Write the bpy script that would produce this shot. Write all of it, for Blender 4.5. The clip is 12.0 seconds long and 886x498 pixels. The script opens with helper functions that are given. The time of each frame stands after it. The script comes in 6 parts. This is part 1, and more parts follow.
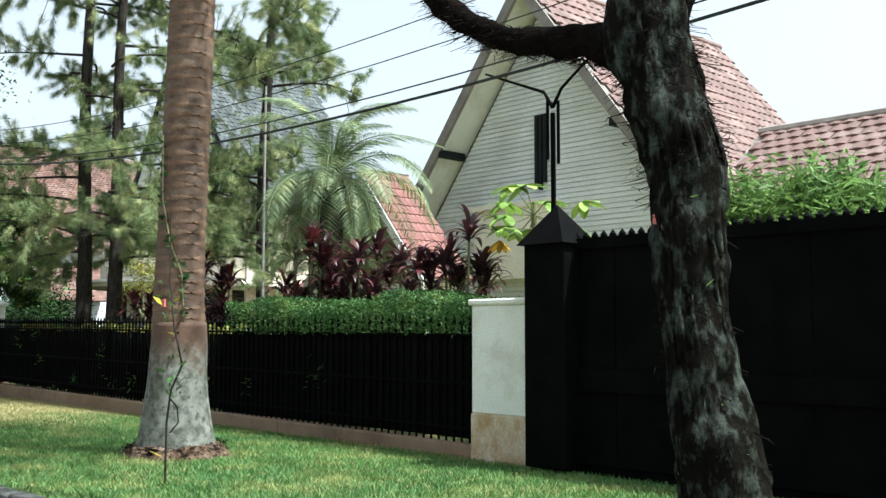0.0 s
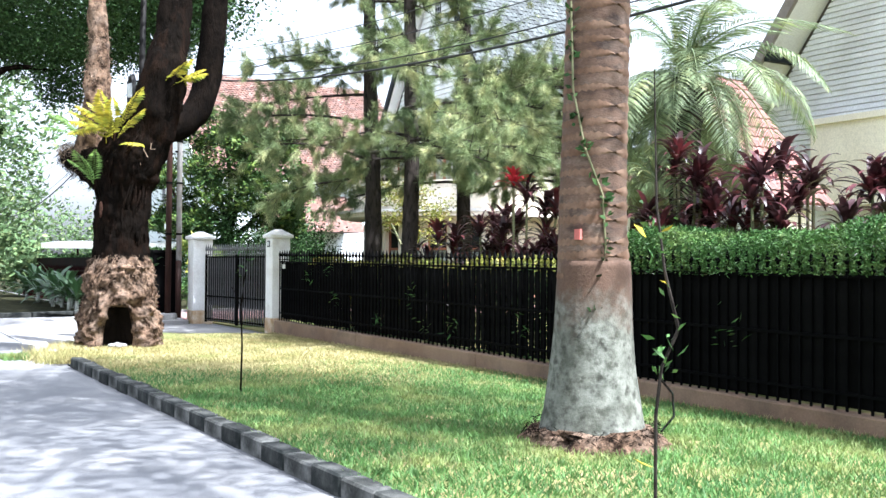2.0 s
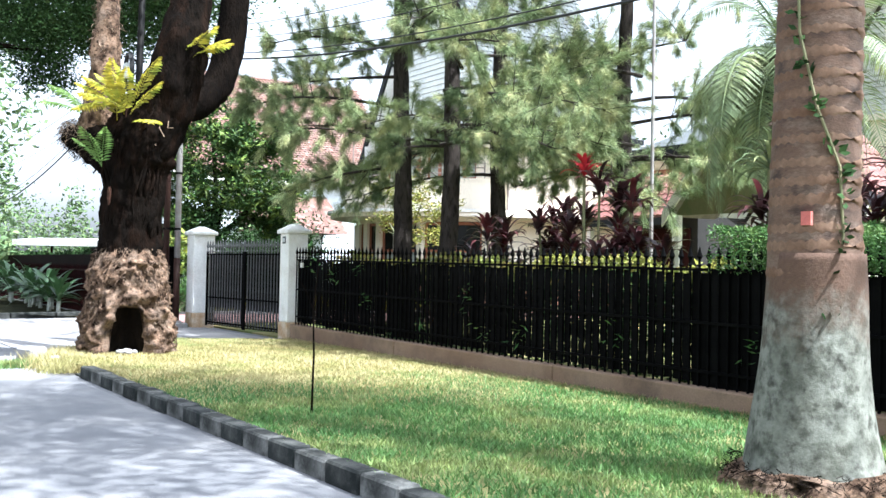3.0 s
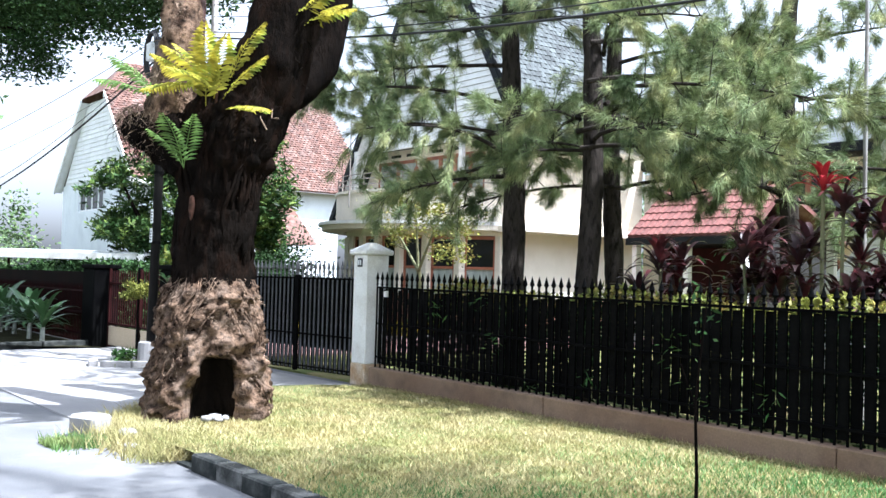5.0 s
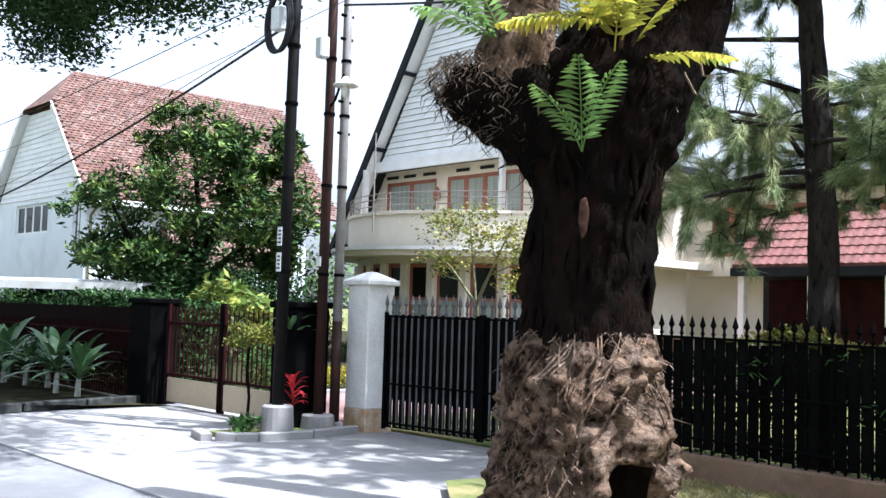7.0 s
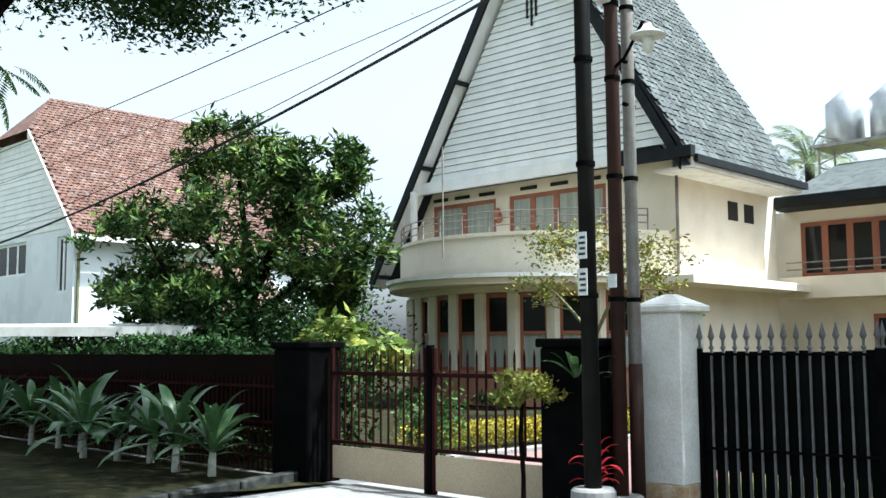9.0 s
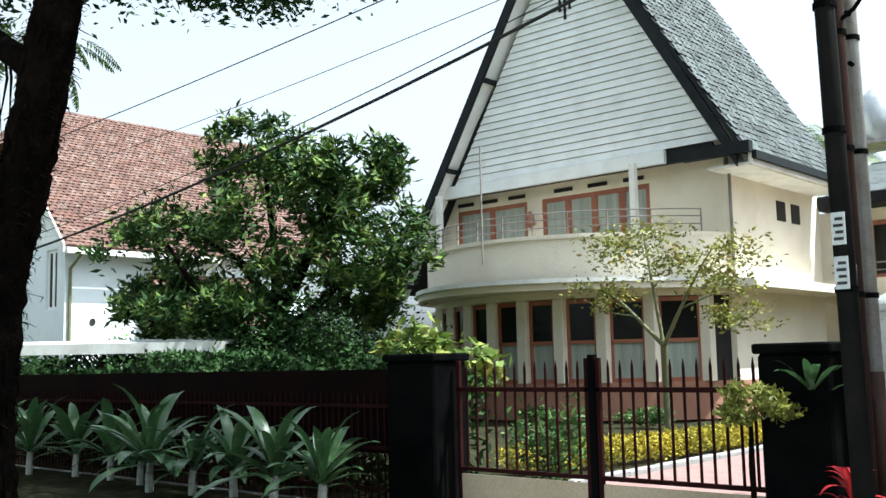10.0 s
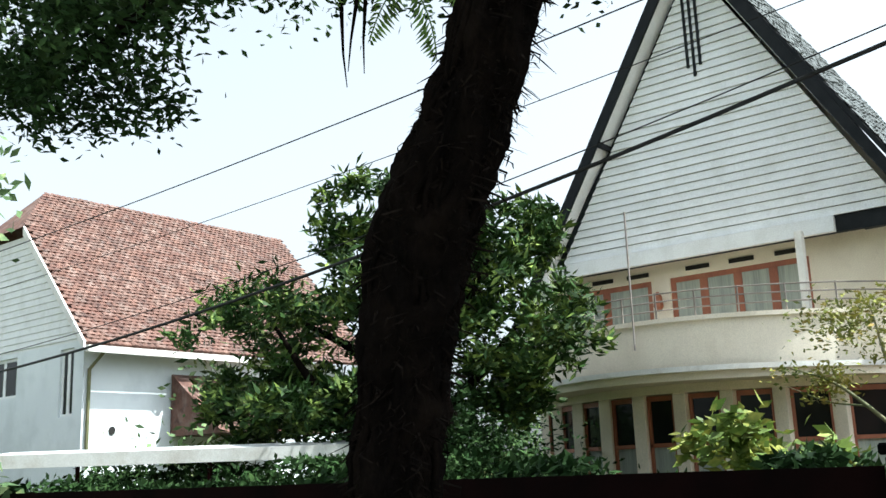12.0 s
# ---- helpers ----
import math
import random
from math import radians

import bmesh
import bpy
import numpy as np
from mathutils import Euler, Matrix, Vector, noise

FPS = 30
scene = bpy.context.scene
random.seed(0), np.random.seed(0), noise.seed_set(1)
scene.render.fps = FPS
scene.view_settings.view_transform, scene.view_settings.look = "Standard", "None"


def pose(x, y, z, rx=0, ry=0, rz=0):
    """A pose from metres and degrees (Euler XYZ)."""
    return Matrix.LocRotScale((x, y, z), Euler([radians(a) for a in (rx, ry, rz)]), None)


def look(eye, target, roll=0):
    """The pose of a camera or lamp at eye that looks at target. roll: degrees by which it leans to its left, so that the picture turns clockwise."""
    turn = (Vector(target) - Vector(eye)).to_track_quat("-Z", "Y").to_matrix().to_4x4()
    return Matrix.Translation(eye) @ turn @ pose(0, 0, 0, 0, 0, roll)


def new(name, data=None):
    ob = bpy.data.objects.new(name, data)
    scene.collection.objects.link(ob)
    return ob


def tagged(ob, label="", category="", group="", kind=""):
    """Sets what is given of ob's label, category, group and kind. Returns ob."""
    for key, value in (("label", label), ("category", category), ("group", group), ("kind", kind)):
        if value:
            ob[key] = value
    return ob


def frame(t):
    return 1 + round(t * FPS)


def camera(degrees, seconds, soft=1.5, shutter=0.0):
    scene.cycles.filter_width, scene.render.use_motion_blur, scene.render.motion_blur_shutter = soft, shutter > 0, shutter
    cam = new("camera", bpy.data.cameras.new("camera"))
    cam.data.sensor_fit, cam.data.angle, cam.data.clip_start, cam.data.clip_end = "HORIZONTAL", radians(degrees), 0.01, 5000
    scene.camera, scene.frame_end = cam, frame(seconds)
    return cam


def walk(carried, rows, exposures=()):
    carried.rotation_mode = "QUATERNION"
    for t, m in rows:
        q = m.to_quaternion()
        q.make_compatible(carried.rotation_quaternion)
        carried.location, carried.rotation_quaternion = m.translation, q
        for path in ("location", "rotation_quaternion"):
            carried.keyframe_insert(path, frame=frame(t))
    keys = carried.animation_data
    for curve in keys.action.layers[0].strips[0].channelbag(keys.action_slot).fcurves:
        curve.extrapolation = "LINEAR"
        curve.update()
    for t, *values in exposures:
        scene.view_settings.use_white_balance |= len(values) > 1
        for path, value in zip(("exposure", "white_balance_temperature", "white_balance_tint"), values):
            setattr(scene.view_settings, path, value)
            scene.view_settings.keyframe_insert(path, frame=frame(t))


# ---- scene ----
cam = camera(48.0, 12.0)
PATH = [
    (0, (0.493, 0.536, 1.257), (1.852, 1.993, 1.427), 0.1),
    (0.4, (0.542, 1.253, 1.276), (1.873, 2.725, 1.527), 2.7),
    (0.5, (0.597, 1.431, 1.285), (1.913, 2.915, 1.54), 2.9),
    (1, (0.89, 2.356, 1.285), (2.098, 3.944, 1.421), 0.6),
    (1.5, (0.965, 3.334, 1.257), (2.036, 5.022, 1.311), -0.6),
    (2, (0.709, 3.941, 1.337), (1.734, 5.658, 1.367), 0.4),
    (2.5, (0.624, 5.039, 1.343), (1.679, 6.738, 1.369), 1.1),
    (3, (0.535, 6.016, 1.235), (1.624, 7.693, 1.277), 1.1),
    (3.2, (0.431, 6.457, 1.282), (1.543, 8.119, 1.319), 1.5),
    (4.8, (0.113, 9.572, 1.473), (1.311, 11.173, 1.529), 1.5),
    (5, (0.055, 10.024, 1.475), (1.265, 11.615, 1.538), 1.6),
    (5.5, (-0.354, 10.953, 1.528), (0.895, 12.514, 1.601), 1.6),
    (6, (-0.505, 12.294, 1.53), (0.776, 13.827, 1.619), 1.7),
    (6.5, (-0.579, 13.78, 1.513), (0.738, 15.281, 1.622), 2.0),
    (7, (-0.624, 15.323, 1.532), (0.728, 16.791, 1.657), 1.7),
    (7.5, (-0.678, 16.715, 1.541), (0.708, 18.15, 1.687), 1.0),
    (9.3, (-0.906, 21.019, 1.519), (0.555, 22.37, 1.726), -0.7),
    (9.5, (-1.032, 21.473, 1.521), (0.446, 22.804, 1.733), -1.0),
    (10, (-0.908, 22.689, 1.525), (0.572, 24.015, 1.748), -1.3),
    (10.5, (-0.738, 24.091, 1.512), (0.745, 25.412, 1.752), -1.1),
    (11, (-0.446, 25.481, 1.478), (1.043, 26.79, 1.742), -0.6),
    (11.2, (-0.37, 26.02, 1.472), (1.122, 27.322, 1.755), -0.9),
    (11.5, (-0.35, 26.831, 1.477), (1.152, 28.115, 1.788), -0.6),
    (11.6, (-0.377, 27.088, 1.479), (1.128, 28.362, 1.816), -1.3),
    (12, (-0.69, 27.963, 1.519), (0.824, 29.194, 1.956), -2.2),
]
walk(cam, [(t, look(eye, target, roll)) for t, eye, target, roll in PATH],
     [(0, 1.1, 5700, 0), (0.9, 1.0, 5700, 4), (1.5, 1.5, 5600, 8), (2, 1.95, 5550, 11), (3.2, 1.95, 5500, 9), (5, 1.7, 5400, 11), (6.5, 1.45, 5400, 12), (7.7, 1.35, 5450, 9), (9.3, 1.18, 5600, 0), (11.4, 1.24, 5750, 2), (12, 1.16, 5800, 2)])

# ---- light ----
SUN_DIR = Vector((0.26, -0.48, 1.0)).normalized()      # towards the sun
world = bpy.data.worlds.new("sky")
scene.world = world
world.use_nodes = True
wn = world.node_tree.nodes
sky = wn.new("ShaderNodeTexSky")
sky.sky_type = "NISHITA"
sky.sun_disc = False
sky.sun_elevation = math.asin(SUN_DIR.z)
sky.sun_rotation = math.atan2(SUN_DIR.x, SUN_DIR.y)
sky.air_density, sky.dust_density, sky.ozone_density = 1.2, 4.0, 1.0
haze = wn.new("ShaderNodeHueSaturation")
haze.inputs["Saturation"].default_value = 0.15
world.node_tree.links.new(sky.outputs["Color"], haze.inputs["Color"])
world.node_tree.links.new(haze.outputs["Color"], wn["Background"].inputs["Color"])
wn["Background"].inputs["Strength"].default_value = 0.13
sun_data = bpy.data.lights.new("sun", "SUN")
sun_data.energy, sun_data.angle, sun_data.color = 5.0, radians(0.6), (1.0, 0.95, 0.86)
sun = new("sun", sun_data)
sun.matrix_world = look((20, -30, 60), Vector((20, -30, 60)) - SUN_DIR)

rng = np.random.default_rng(7)


# ---- materials ----
def material(name, cols, rough=0.8, scale=6.0, fine=60.0, bump=0.15, bump_dist=0.01, metal=0.0, stain=None, stain_scale=1.2,
             stain_amt=0.5, island=0.0, rand=0.0, translucent=0.0, stretch=(1, 1, 1), spec=0.5, fade=None):
    """Two colours mixed by coarse and fine noise, a stain of its own shape, small relief."""
    m = bpy.data.materials.new(name)
    m.use_nodes = True
    t = m.node_tree
    n, l = t.nodes, t.links
    bsdf, out = n["Principled BSDF"], n["Material Output"]
    co = n.new("ShaderNodeTexCoord")
    mp = n.new("ShaderNodeMapping")
    mp.inputs["Scale"].default_value = stretch
    l.new(co.outputs["Object"], mp.inputs["Vector"])

    def tex(s, detail=4.0, r=0.55):
        x = n.new("ShaderNodeTexNoise")
        x.inputs["Scale"].default_value, x.inputs["Detail"].default_value, x.inputs["Roughness"].default_value = s, detail, r
        l.new(mp.outputs["Vector"], x.inputs["Vector"])
        return x.outputs["Fac"]

    def ramp(fac, a, b):
        x = n.new("ShaderNodeMapRange")
        x.inputs["From Min"].default_value, x.inputs["From Max"].default_value = a, b
        l.new(fac, x.inputs["Value"])
        return x.outputs["Result"]

    def mix(fac, a, b, kind="MIX"):
        x = n.new("ShaderNodeMix")
        x.data_type, x.blend_type = "RGBA", kind
        for sock, v in ((x.inputs[0], fac), (x.inputs[6], a), (x.inputs[7], b)):
            if isinstance(v, (int, float)):
                sock.default_value = v
            elif isinstance(v, tuple):
                sock.default_value = (*v, 1.0)
            else:
                l.new(v, sock)
        return x.outputs[2]

    coarse, grain = tex(scale), tex(fine, 6.0, 0.65)
    col = mix(ramp(coarse, 0.35, 0.65), cols[0], cols[1])
    if len(cols) > 2:
        col = mix(ramp(tex(scale * 2.7, 5.0), 0.5, 0.68), col, cols[2])
    if stain:
        mm = n.new("ShaderNodeMath")
        mm.operation = "MULTIPLY"
        mm.inputs[1].default_value = stain_amt
        l.new(ramp(tex(stain_scale, 6.0, 0.65), 0.48, 0.66), mm.inputs[0])
        col = mix(mm.outputs[0], col, stain)
    if fade:
        # paint that wears away upwards along the thing, with a ragged edge
        z0, z1, other = fade
        sx = n.new("ShaderNodeSeparateXYZ")
        l.new(co.outputs["Object"], sx.inputs[0])
        ad = n.new("ShaderNodeMath")
        ad.operation = "MULTIPLY_ADD"
        ad.inputs[1].default_value = 0.9
        l.new(tex(4.0, 6.0, 0.7), ad.inputs[0])
        l.new(sx.outputs["Z"], ad.inputs[2])
        col = mix(ramp(ad.outputs[0], z0 + 0.45, z1 + 0.45), col, other)
    gm = n.new("ShaderNodeMapRange")
    gm.inputs["From Min"].default_value, gm.inputs["From Max"].default_value = 0.25, 0.75
    gm.inputs["To Min"].default_value, gm.inputs["To Max"].default_value = 0.78, 1.2
    l.new(grain, gm.inputs["Value"])
    value = gm.outputs["Result"]
    if island or rand:
        src = n.new("ShaderNodeNewGeometry").outputs["Random Per Island"] if island else n.new("ShaderNodeObjectInfo").outputs["Random"]
        im = n.new("ShaderNodeMapRange")
        k = island or rand
        im.inputs["To Min"].default_value, im.inputs["To Max"].default_value = 1 - k, 1 + k
        l.new(src, im.inputs["Value"])
        mu = n.new("ShaderNodeMath")
        mu.operation = "MULTIPLY"
        l.new(value, mu.inputs[0])
        l.new(im.outputs["Result"], mu.inputs[1])
        value = mu.outputs[0]
    hsv = n.new("ShaderNodeHueSaturation")
    l.new(value, hsv.inputs["Value"])
    l.new(col, hsv.inputs["Color"])
    col = hsv.outputs["Color"]
    l.new(col, bsdf.inputs["Base Color"])
    bsdf.inputs["Roughness"].default_value = rough
    bsdf.inputs["Metallic"].default_value = metal
    bsdf.inputs["Specular IOR Level"].default_value = spec
    if bump:
        b = n.new("ShaderNodeBump")
        b.inputs["Strength"].default_value, b.inputs["Distance"].default_value = bump, bump_dist
        l.new(grain, b.inputs["Height"])
        l.new(b.outputs["Normal"], bsdf.inputs["Normal"])
    if translucent:
        tr = n.new("ShaderNodeBsdfTranslucent")
        l.new(col, tr.inputs["Color"])
        ms = n.new("ShaderNodeMixShader")
        ms.inputs[0].default_value = translucent
        l.new(bsdf.outputs[0], ms.inputs[1])
        l.new(tr.outputs[0], ms.inputs[2])
        l.new(ms.outputs[0], out.inputs["Surface"])
    return m


M_ASPHALT = material("asphalt", [(0.13, 0.132, 0.14), (0.17, 0.17, 0.175)], 0.9, 0.7, 90, 0.4, 0.006, spec=0.2, stain=(0.3, 0.29, 0.28), stain_scale=0.8)
M_CONCRETE = material("apron_concrete", [(0.25, 0.24, 0.24), (0.32, 0.308, 0.3)], 0.9, 0.8, 70, 0.3, 0.005, stain=(0.2, 0.195, 0.185), stain_scale=1.6, stain_amt=0.6)
M_SOIL = material("lawn_soil", [(0.10, 0.13, 0.045), (0.18, 0.18, 0.07), (0.27, 0.22, 0.11)], 0.95, 0.55, 40, 0.6, 0.02, spec=0.05)
M_GRASS = material("grass_blade", [(0.075, 0.17, 0.045), (0.12, 0.225, 0.06), (0.25, 0.29, 0.095)], 0.7, 0.5, 8, 0.0, island=0.35, translucent=0.35)
M_DRYGRASS = material("dry_grass_blade", [(0.36, 0.31, 0.13), (0.46, 0.4, 0.2), (0.26, 0.26, 0.09)], 0.75, 0.6, 8, 0.0, island=0.3, translucent=0.3)
M_KERB_W = material("kerb_white", [(0.17, 0.17, 0.16), (0.06, 0.06, 0.056)], 0.9, 6, 60, 0.5, 0.01, stain=(0.03, 0.032, 0.03), stain_scale=5, stain_amt=0.95, rand=0.2, spec=0.05)
M_KERB_B = material("kerb_black", [(0.02, 0.023, 0.022), (0.04, 0.042, 0.04)], 0.9, 5, 60, 0.5, 0.01, stain=(0.13, 0.13, 0.12), stain_scale=6, stain_amt=0.4, rand=0.25, spec=0.05)
M_BROWNWALL = material("plinth_render", [(0.2, 0.125, 0.08), (0.27, 0.185, 0.125)], 0.9, 1.4, 50, 0.4, 0.01, stain=(0.10, 0.07, 0.05), stain_scale=2.2, stain_amt=0.6)
M_BLACK = material("black_paint", [(0.002, 0.002, 0.0023), (0.004, 0.004, 0.004)], 0.7, 4, 80, 0.1, 0.003, spec=0.02)
M_SLAT = material("black_slat", [(0.003, 0.003, 0.003), (0.005, 0.005, 0.005)], 0.8, 4, 60, 0.1, 0.003, spec=0.02, rand=0.4)
M_REDBLACK = material("maroon_paint", [(0.016, 0.0055, 0.0055), (0.028, 0.008, 0.008)], 0.65, 4, 60, 0.1, 0.003, spec=0.03)
# dark earth; on the side strip the colour also holds the shade
M_DARKSOIL = material("shade_dark_soil", [(0.02, 0.022, 0.012), (0.034, 0.034, 0.018), (0.055, 0.05, 0.026)], 0.95, 1.5, 40, 0.6, 0.02, spec=0.03)
M_WHITE = material("white_limewash", [(0.82, 0.81, 0.78), (0.74, 0.73, 0.7)], 0.85, 1.5, 60, 0.2, 0.005, stain=(0.42, 0.36, 0.28), stain_scale=2.0, stain_amt=0.4)
M_RUST = material("splash_stain", [(0.42, 0.27, 0.14), (0.6, 0.5, 0.38)], 0.9, 5, 40, 0.3, 0.006)
M_CREAM = material("cream_plaster", [(0.86, 0.79, 0.66), (0.8, 0.72, 0.6)], 0.85, 0.6, 50, 0.15, 0.004, stain=(0.58, 0.5, 0.38), stain_scale=0.9, stain_amt=0.3)
M_TAN = material("tan_panel", [(0.46, 0.37, 0.25), (0.5, 0.41, 0.29)], 0.7, 1.5, 50, 0.1, 0.003)
M_SIDING = material("siding_paint", [(0.87, 0.88, 0.88), (0.82, 0.83, 0.83)], 0.6, 0.9, 40, 0.12, 0.004, stain=(0.55, 0.55, 0.5), stain_scale=1.5, stain_amt=0.3, rand=0.04)
M_WHITEBRICK = material("white_brick", [(0.78, 0.79, 0.8), (0.68, 0.69, 0.7)], 0.8, 1.2, 50, 0.3, 0.006, stain=(0.4, 0.37, 0.34), stain_scale=1.0, stain_amt=0.3, rand=0.05)
M_BLUEWHITE = material("pale_plaster", [(0.82, 0.86, 0.88), (0.77, 0.81, 0.84)], 0.85, 0.5, 40, 0.12, 0.004, stain=(0.5, 0.54, 0.56), stain_scale=0.8, stain_amt=0.3)
M_DARKWOOD = material("dark_barge", [(0.009, 0.011, 0.013), (0.016, 0.018, 0.02)], 0.6, 3, 50, 0.15, 0.004, spec=0.15)
M_GREYWOOD = material("weathered_barge", [(0.2, 0.17, 0.15), (0.28, 0.25, 0.23)], 0.85, 4, 60, 0.3, 0.006, stain=(0.1, 0.08, 0.07), stain_amt=0.5)
M_SHINGLE = material("grey_shingle", [(0.055, 0.063, 0.064), (0.085, 0.095, 0.094), (0.03, 0.034, 0.035)], 0.85, 1.3, 30, 0.4, 0.01, island=0.35)
M_TILE = material("clay_tile", [(0.105, 0.045, 0.032), (0.145, 0.075, 0.055), (0.06, 0.028, 0.022)], 0.85, 1.2, 40, 0.3, 0.006, stain=(0.26, 0.2, 0.175), stain_scale=2.2, stain_amt=0.45, island=0.25)
M_TILEP = material("clay_tile_pale", [(0.17, 0.1, 0.088), (0.14, 0.078, 0.068), (0.21, 0.145, 0.13)], 0.8, 1.0, 40, 0.3, 0.006, stain=(0.15, 0.09, 0.08), stain_scale=0.9, stain_amt=0.4, island=0.16)
M_TILER = material("clay_tile_red", [(0.17, 0.058, 0.048), (0.2, 0.088, 0.072)], 0.75, 1.5, 40, 0.3, 0.006, stain=(0.45, 0.3, 0.26), stain_scale=2.5, stain_amt=0.4, rand=0.2)
M_BROWNWOOD = material("window_wood", [(0.34, 0.12, 0.06), (0.26, 0.085, 0.045)], 0.5, 3, 50, 0.15, 0.004, stretch=(1, 1, 0.2))
M_CURTAIN = material("grey_curtain", [(0.4, 0.43, 0.38), (0.28, 0.31, 0.28)], 0.9, 9, 50, 0.2, 0.01, stretch=(1, 1, 0.05))
# near-black for openings: their inner darkness is put into the colour
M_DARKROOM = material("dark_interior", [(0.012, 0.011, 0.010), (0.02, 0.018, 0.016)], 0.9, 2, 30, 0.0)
M_TERRA = material("terracotta_base", [(0.40, 0.2, 0.13), (0.34, 0.16, 0.11)], 0.8, 1.5, 50, 0.2, 0.005)
M_PINK = material("pink_paving", [(0.29, 0.165, 0.15), (0.23, 0.13, 0.12)], 0.85, 3, 50, 0.3, 0.005)
M_STEEL = material("galvanised_pole", [(0.36, 0.35, 0.34), (0.27, 0.25, 0.24)], 0.5, 3, 60, 0.15, 0.003, metal=0.3, stain=(0.17, 0.1, 0.07), stain_scale=2, stain_amt=0.6)
M_POLEB = material("black_pole", [(0.006, 0.006, 0.006), (0.012, 0.011, 0.010)], 0.6, 3, 60, 0.15, 0.003, spec=0.08)
M_POLERED = material("rust_pole", [(0.05, 0.024, 0.019), (0.028, 0.016, 0.013)], 0.6, 2, 60, 0.2, 0.003, spec=0.12)
M_WIRE = material("cable_rubber", [(0.01, 0.01, 0.011), (0.018, 0.018, 0.02)], 0.7, 4, 60, 0.0)
M_PAPER = material("pasted_paper", [(0.7, 0.72, 0.72), (0.6, 0.62, 0.62)], 0.9, 8, 60, 0.1, 0.002)
M_INK = material("print_ink", [(0.03, 0.03, 0.035), (0.05, 0.05, 0.05)], 0.9, 8, 60, 0.0)
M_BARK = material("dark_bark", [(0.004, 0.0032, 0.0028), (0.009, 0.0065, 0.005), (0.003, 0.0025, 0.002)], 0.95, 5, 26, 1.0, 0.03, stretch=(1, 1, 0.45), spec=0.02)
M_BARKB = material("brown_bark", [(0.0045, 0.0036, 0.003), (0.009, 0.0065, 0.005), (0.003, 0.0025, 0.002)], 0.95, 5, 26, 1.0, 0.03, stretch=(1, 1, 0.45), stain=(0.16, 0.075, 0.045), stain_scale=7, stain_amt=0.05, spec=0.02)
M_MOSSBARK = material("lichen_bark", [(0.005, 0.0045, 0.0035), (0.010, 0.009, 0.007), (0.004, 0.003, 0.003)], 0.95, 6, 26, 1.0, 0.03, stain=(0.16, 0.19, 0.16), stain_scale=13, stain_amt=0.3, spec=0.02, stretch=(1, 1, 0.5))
M_ROOTS = material("dead_roots", [(0.03, 0.018, 0.012), (0.26, 0.17, 0.115), (0.005, 0.004, 0.003)], 0.95, 8, 40, 1.0, 0.04, stain=(0.32, 0.24, 0.185), stain_scale=5, stain_amt=0.45, spec=0.06)
M_FIBRE = material("root_fibre", [(0.09, 0.065, 0.045), (0.26, 0.19, 0.14)], 0.95, 9, 40, 0.0, island=0.4, spec=0.06)
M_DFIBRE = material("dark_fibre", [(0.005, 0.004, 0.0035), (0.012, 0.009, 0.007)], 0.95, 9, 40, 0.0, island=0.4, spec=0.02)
M_LICHEN = material("lichen_flake", [(0.16, 0.18, 0.15), (0.25, 0.27, 0.23)], 0.95, 9, 40, 0.0, island=0.5, spec=0.05)
M_PALMBARK = material("palm_bark", [(0.085, 0.046, 0.028), (0.125, 0.075, 0.048), (0.036, 0.019, 0.012)], 0.85, 2.2, 40, 0.4, 0.01, stain=(0.2, 0.155, 0.12), stain_scale=5, stain_amt=0.4, stretch=(1, 1, 2.2))
M_PALMLIME = material("limed_palm_bark", [(0.2, 0.205, 0.175), (0.11, 0.112, 0.09), (0.04, 0.04, 0.03)], 0.9, 5.5, 40, 0.5, 0.012, stain=(0.045, 0.05, 0.035), stain_scale=11, stain_amt=0.75, fade=(0.8, 1.12, (0.09, 0.05, 0.031)))
M_PALMLIME2 = material("limewashed_stem", [(0.4, 0.42, 0.38), (0.25, 0.25, 0.2)], 0.9, 8, 40, 0.3)
M_PINEBARK = material("pine_bark", [(0.028, 0.023, 0.02), (0.05, 0.042, 0.036), (0.012, 0.010, 0.009)], 0.95, 7, 30, 1.0, 0.03, stretch=(1, 1, 0.35), spec=0.06)
LEAF = dict(rough=0.55, scale=1.2, fine=10, bump=0.0, island=0.5, translucent=0.2, spec=0.18)
M_PINE = material("pine_needles", [(0.11, 0.16, 0.07), (0.24, 0.29, 0.13), (0.5, 0.5, 0.25)], **{**LEAF, "rough": 0.6, "translucent": 0.16})
M_HEDGE = material("hedge_leaf", [(0.03, 0.078, 0.02), (0.06, 0.125, 0.032), (0.13, 0.19, 0.055)], **LEAF)
M_MANGO = material("mango_leaf", [(0.016, 0.038, 0.01), (0.034, 0.07, 0.017), (0.2, 0.27, 0.06)], **{**LEAF, "translucent": 0.06, "spec": 0.12, "rough": 0.55})
M_YELLOWLEAF = material("yellow_green_leaf", [(0.2, 0.2, 0.035), (0.12, 0.15, 0.035), (0.3, 0.22, 0.06)], **LEAF)
M_GOLD = material("golden_shrub_leaf", [(0.42, 0.32, 0.03), (0.26, 0.24, 0.03)], **LEAF)
M_LIME = material("lime_leaf", [(0.17, 0.24, 0.05), (0.07, 0.12, 0.025), (0.46, 0.44, 0.1)], **LEAF)
M_FERN = material("fern_frond", [(0.4, 0.4, 0.06), (0.56, 0.42, 0.05), (0.24, 0.33, 0.06)], **{**LEAF, "translucent": 0.45})
M_FERNG = material("green_fern_frond", [(0.12, 0.21, 0.06), (0.18, 0.27, 0.07)], **{**LEAF, "translucent": 0.4})
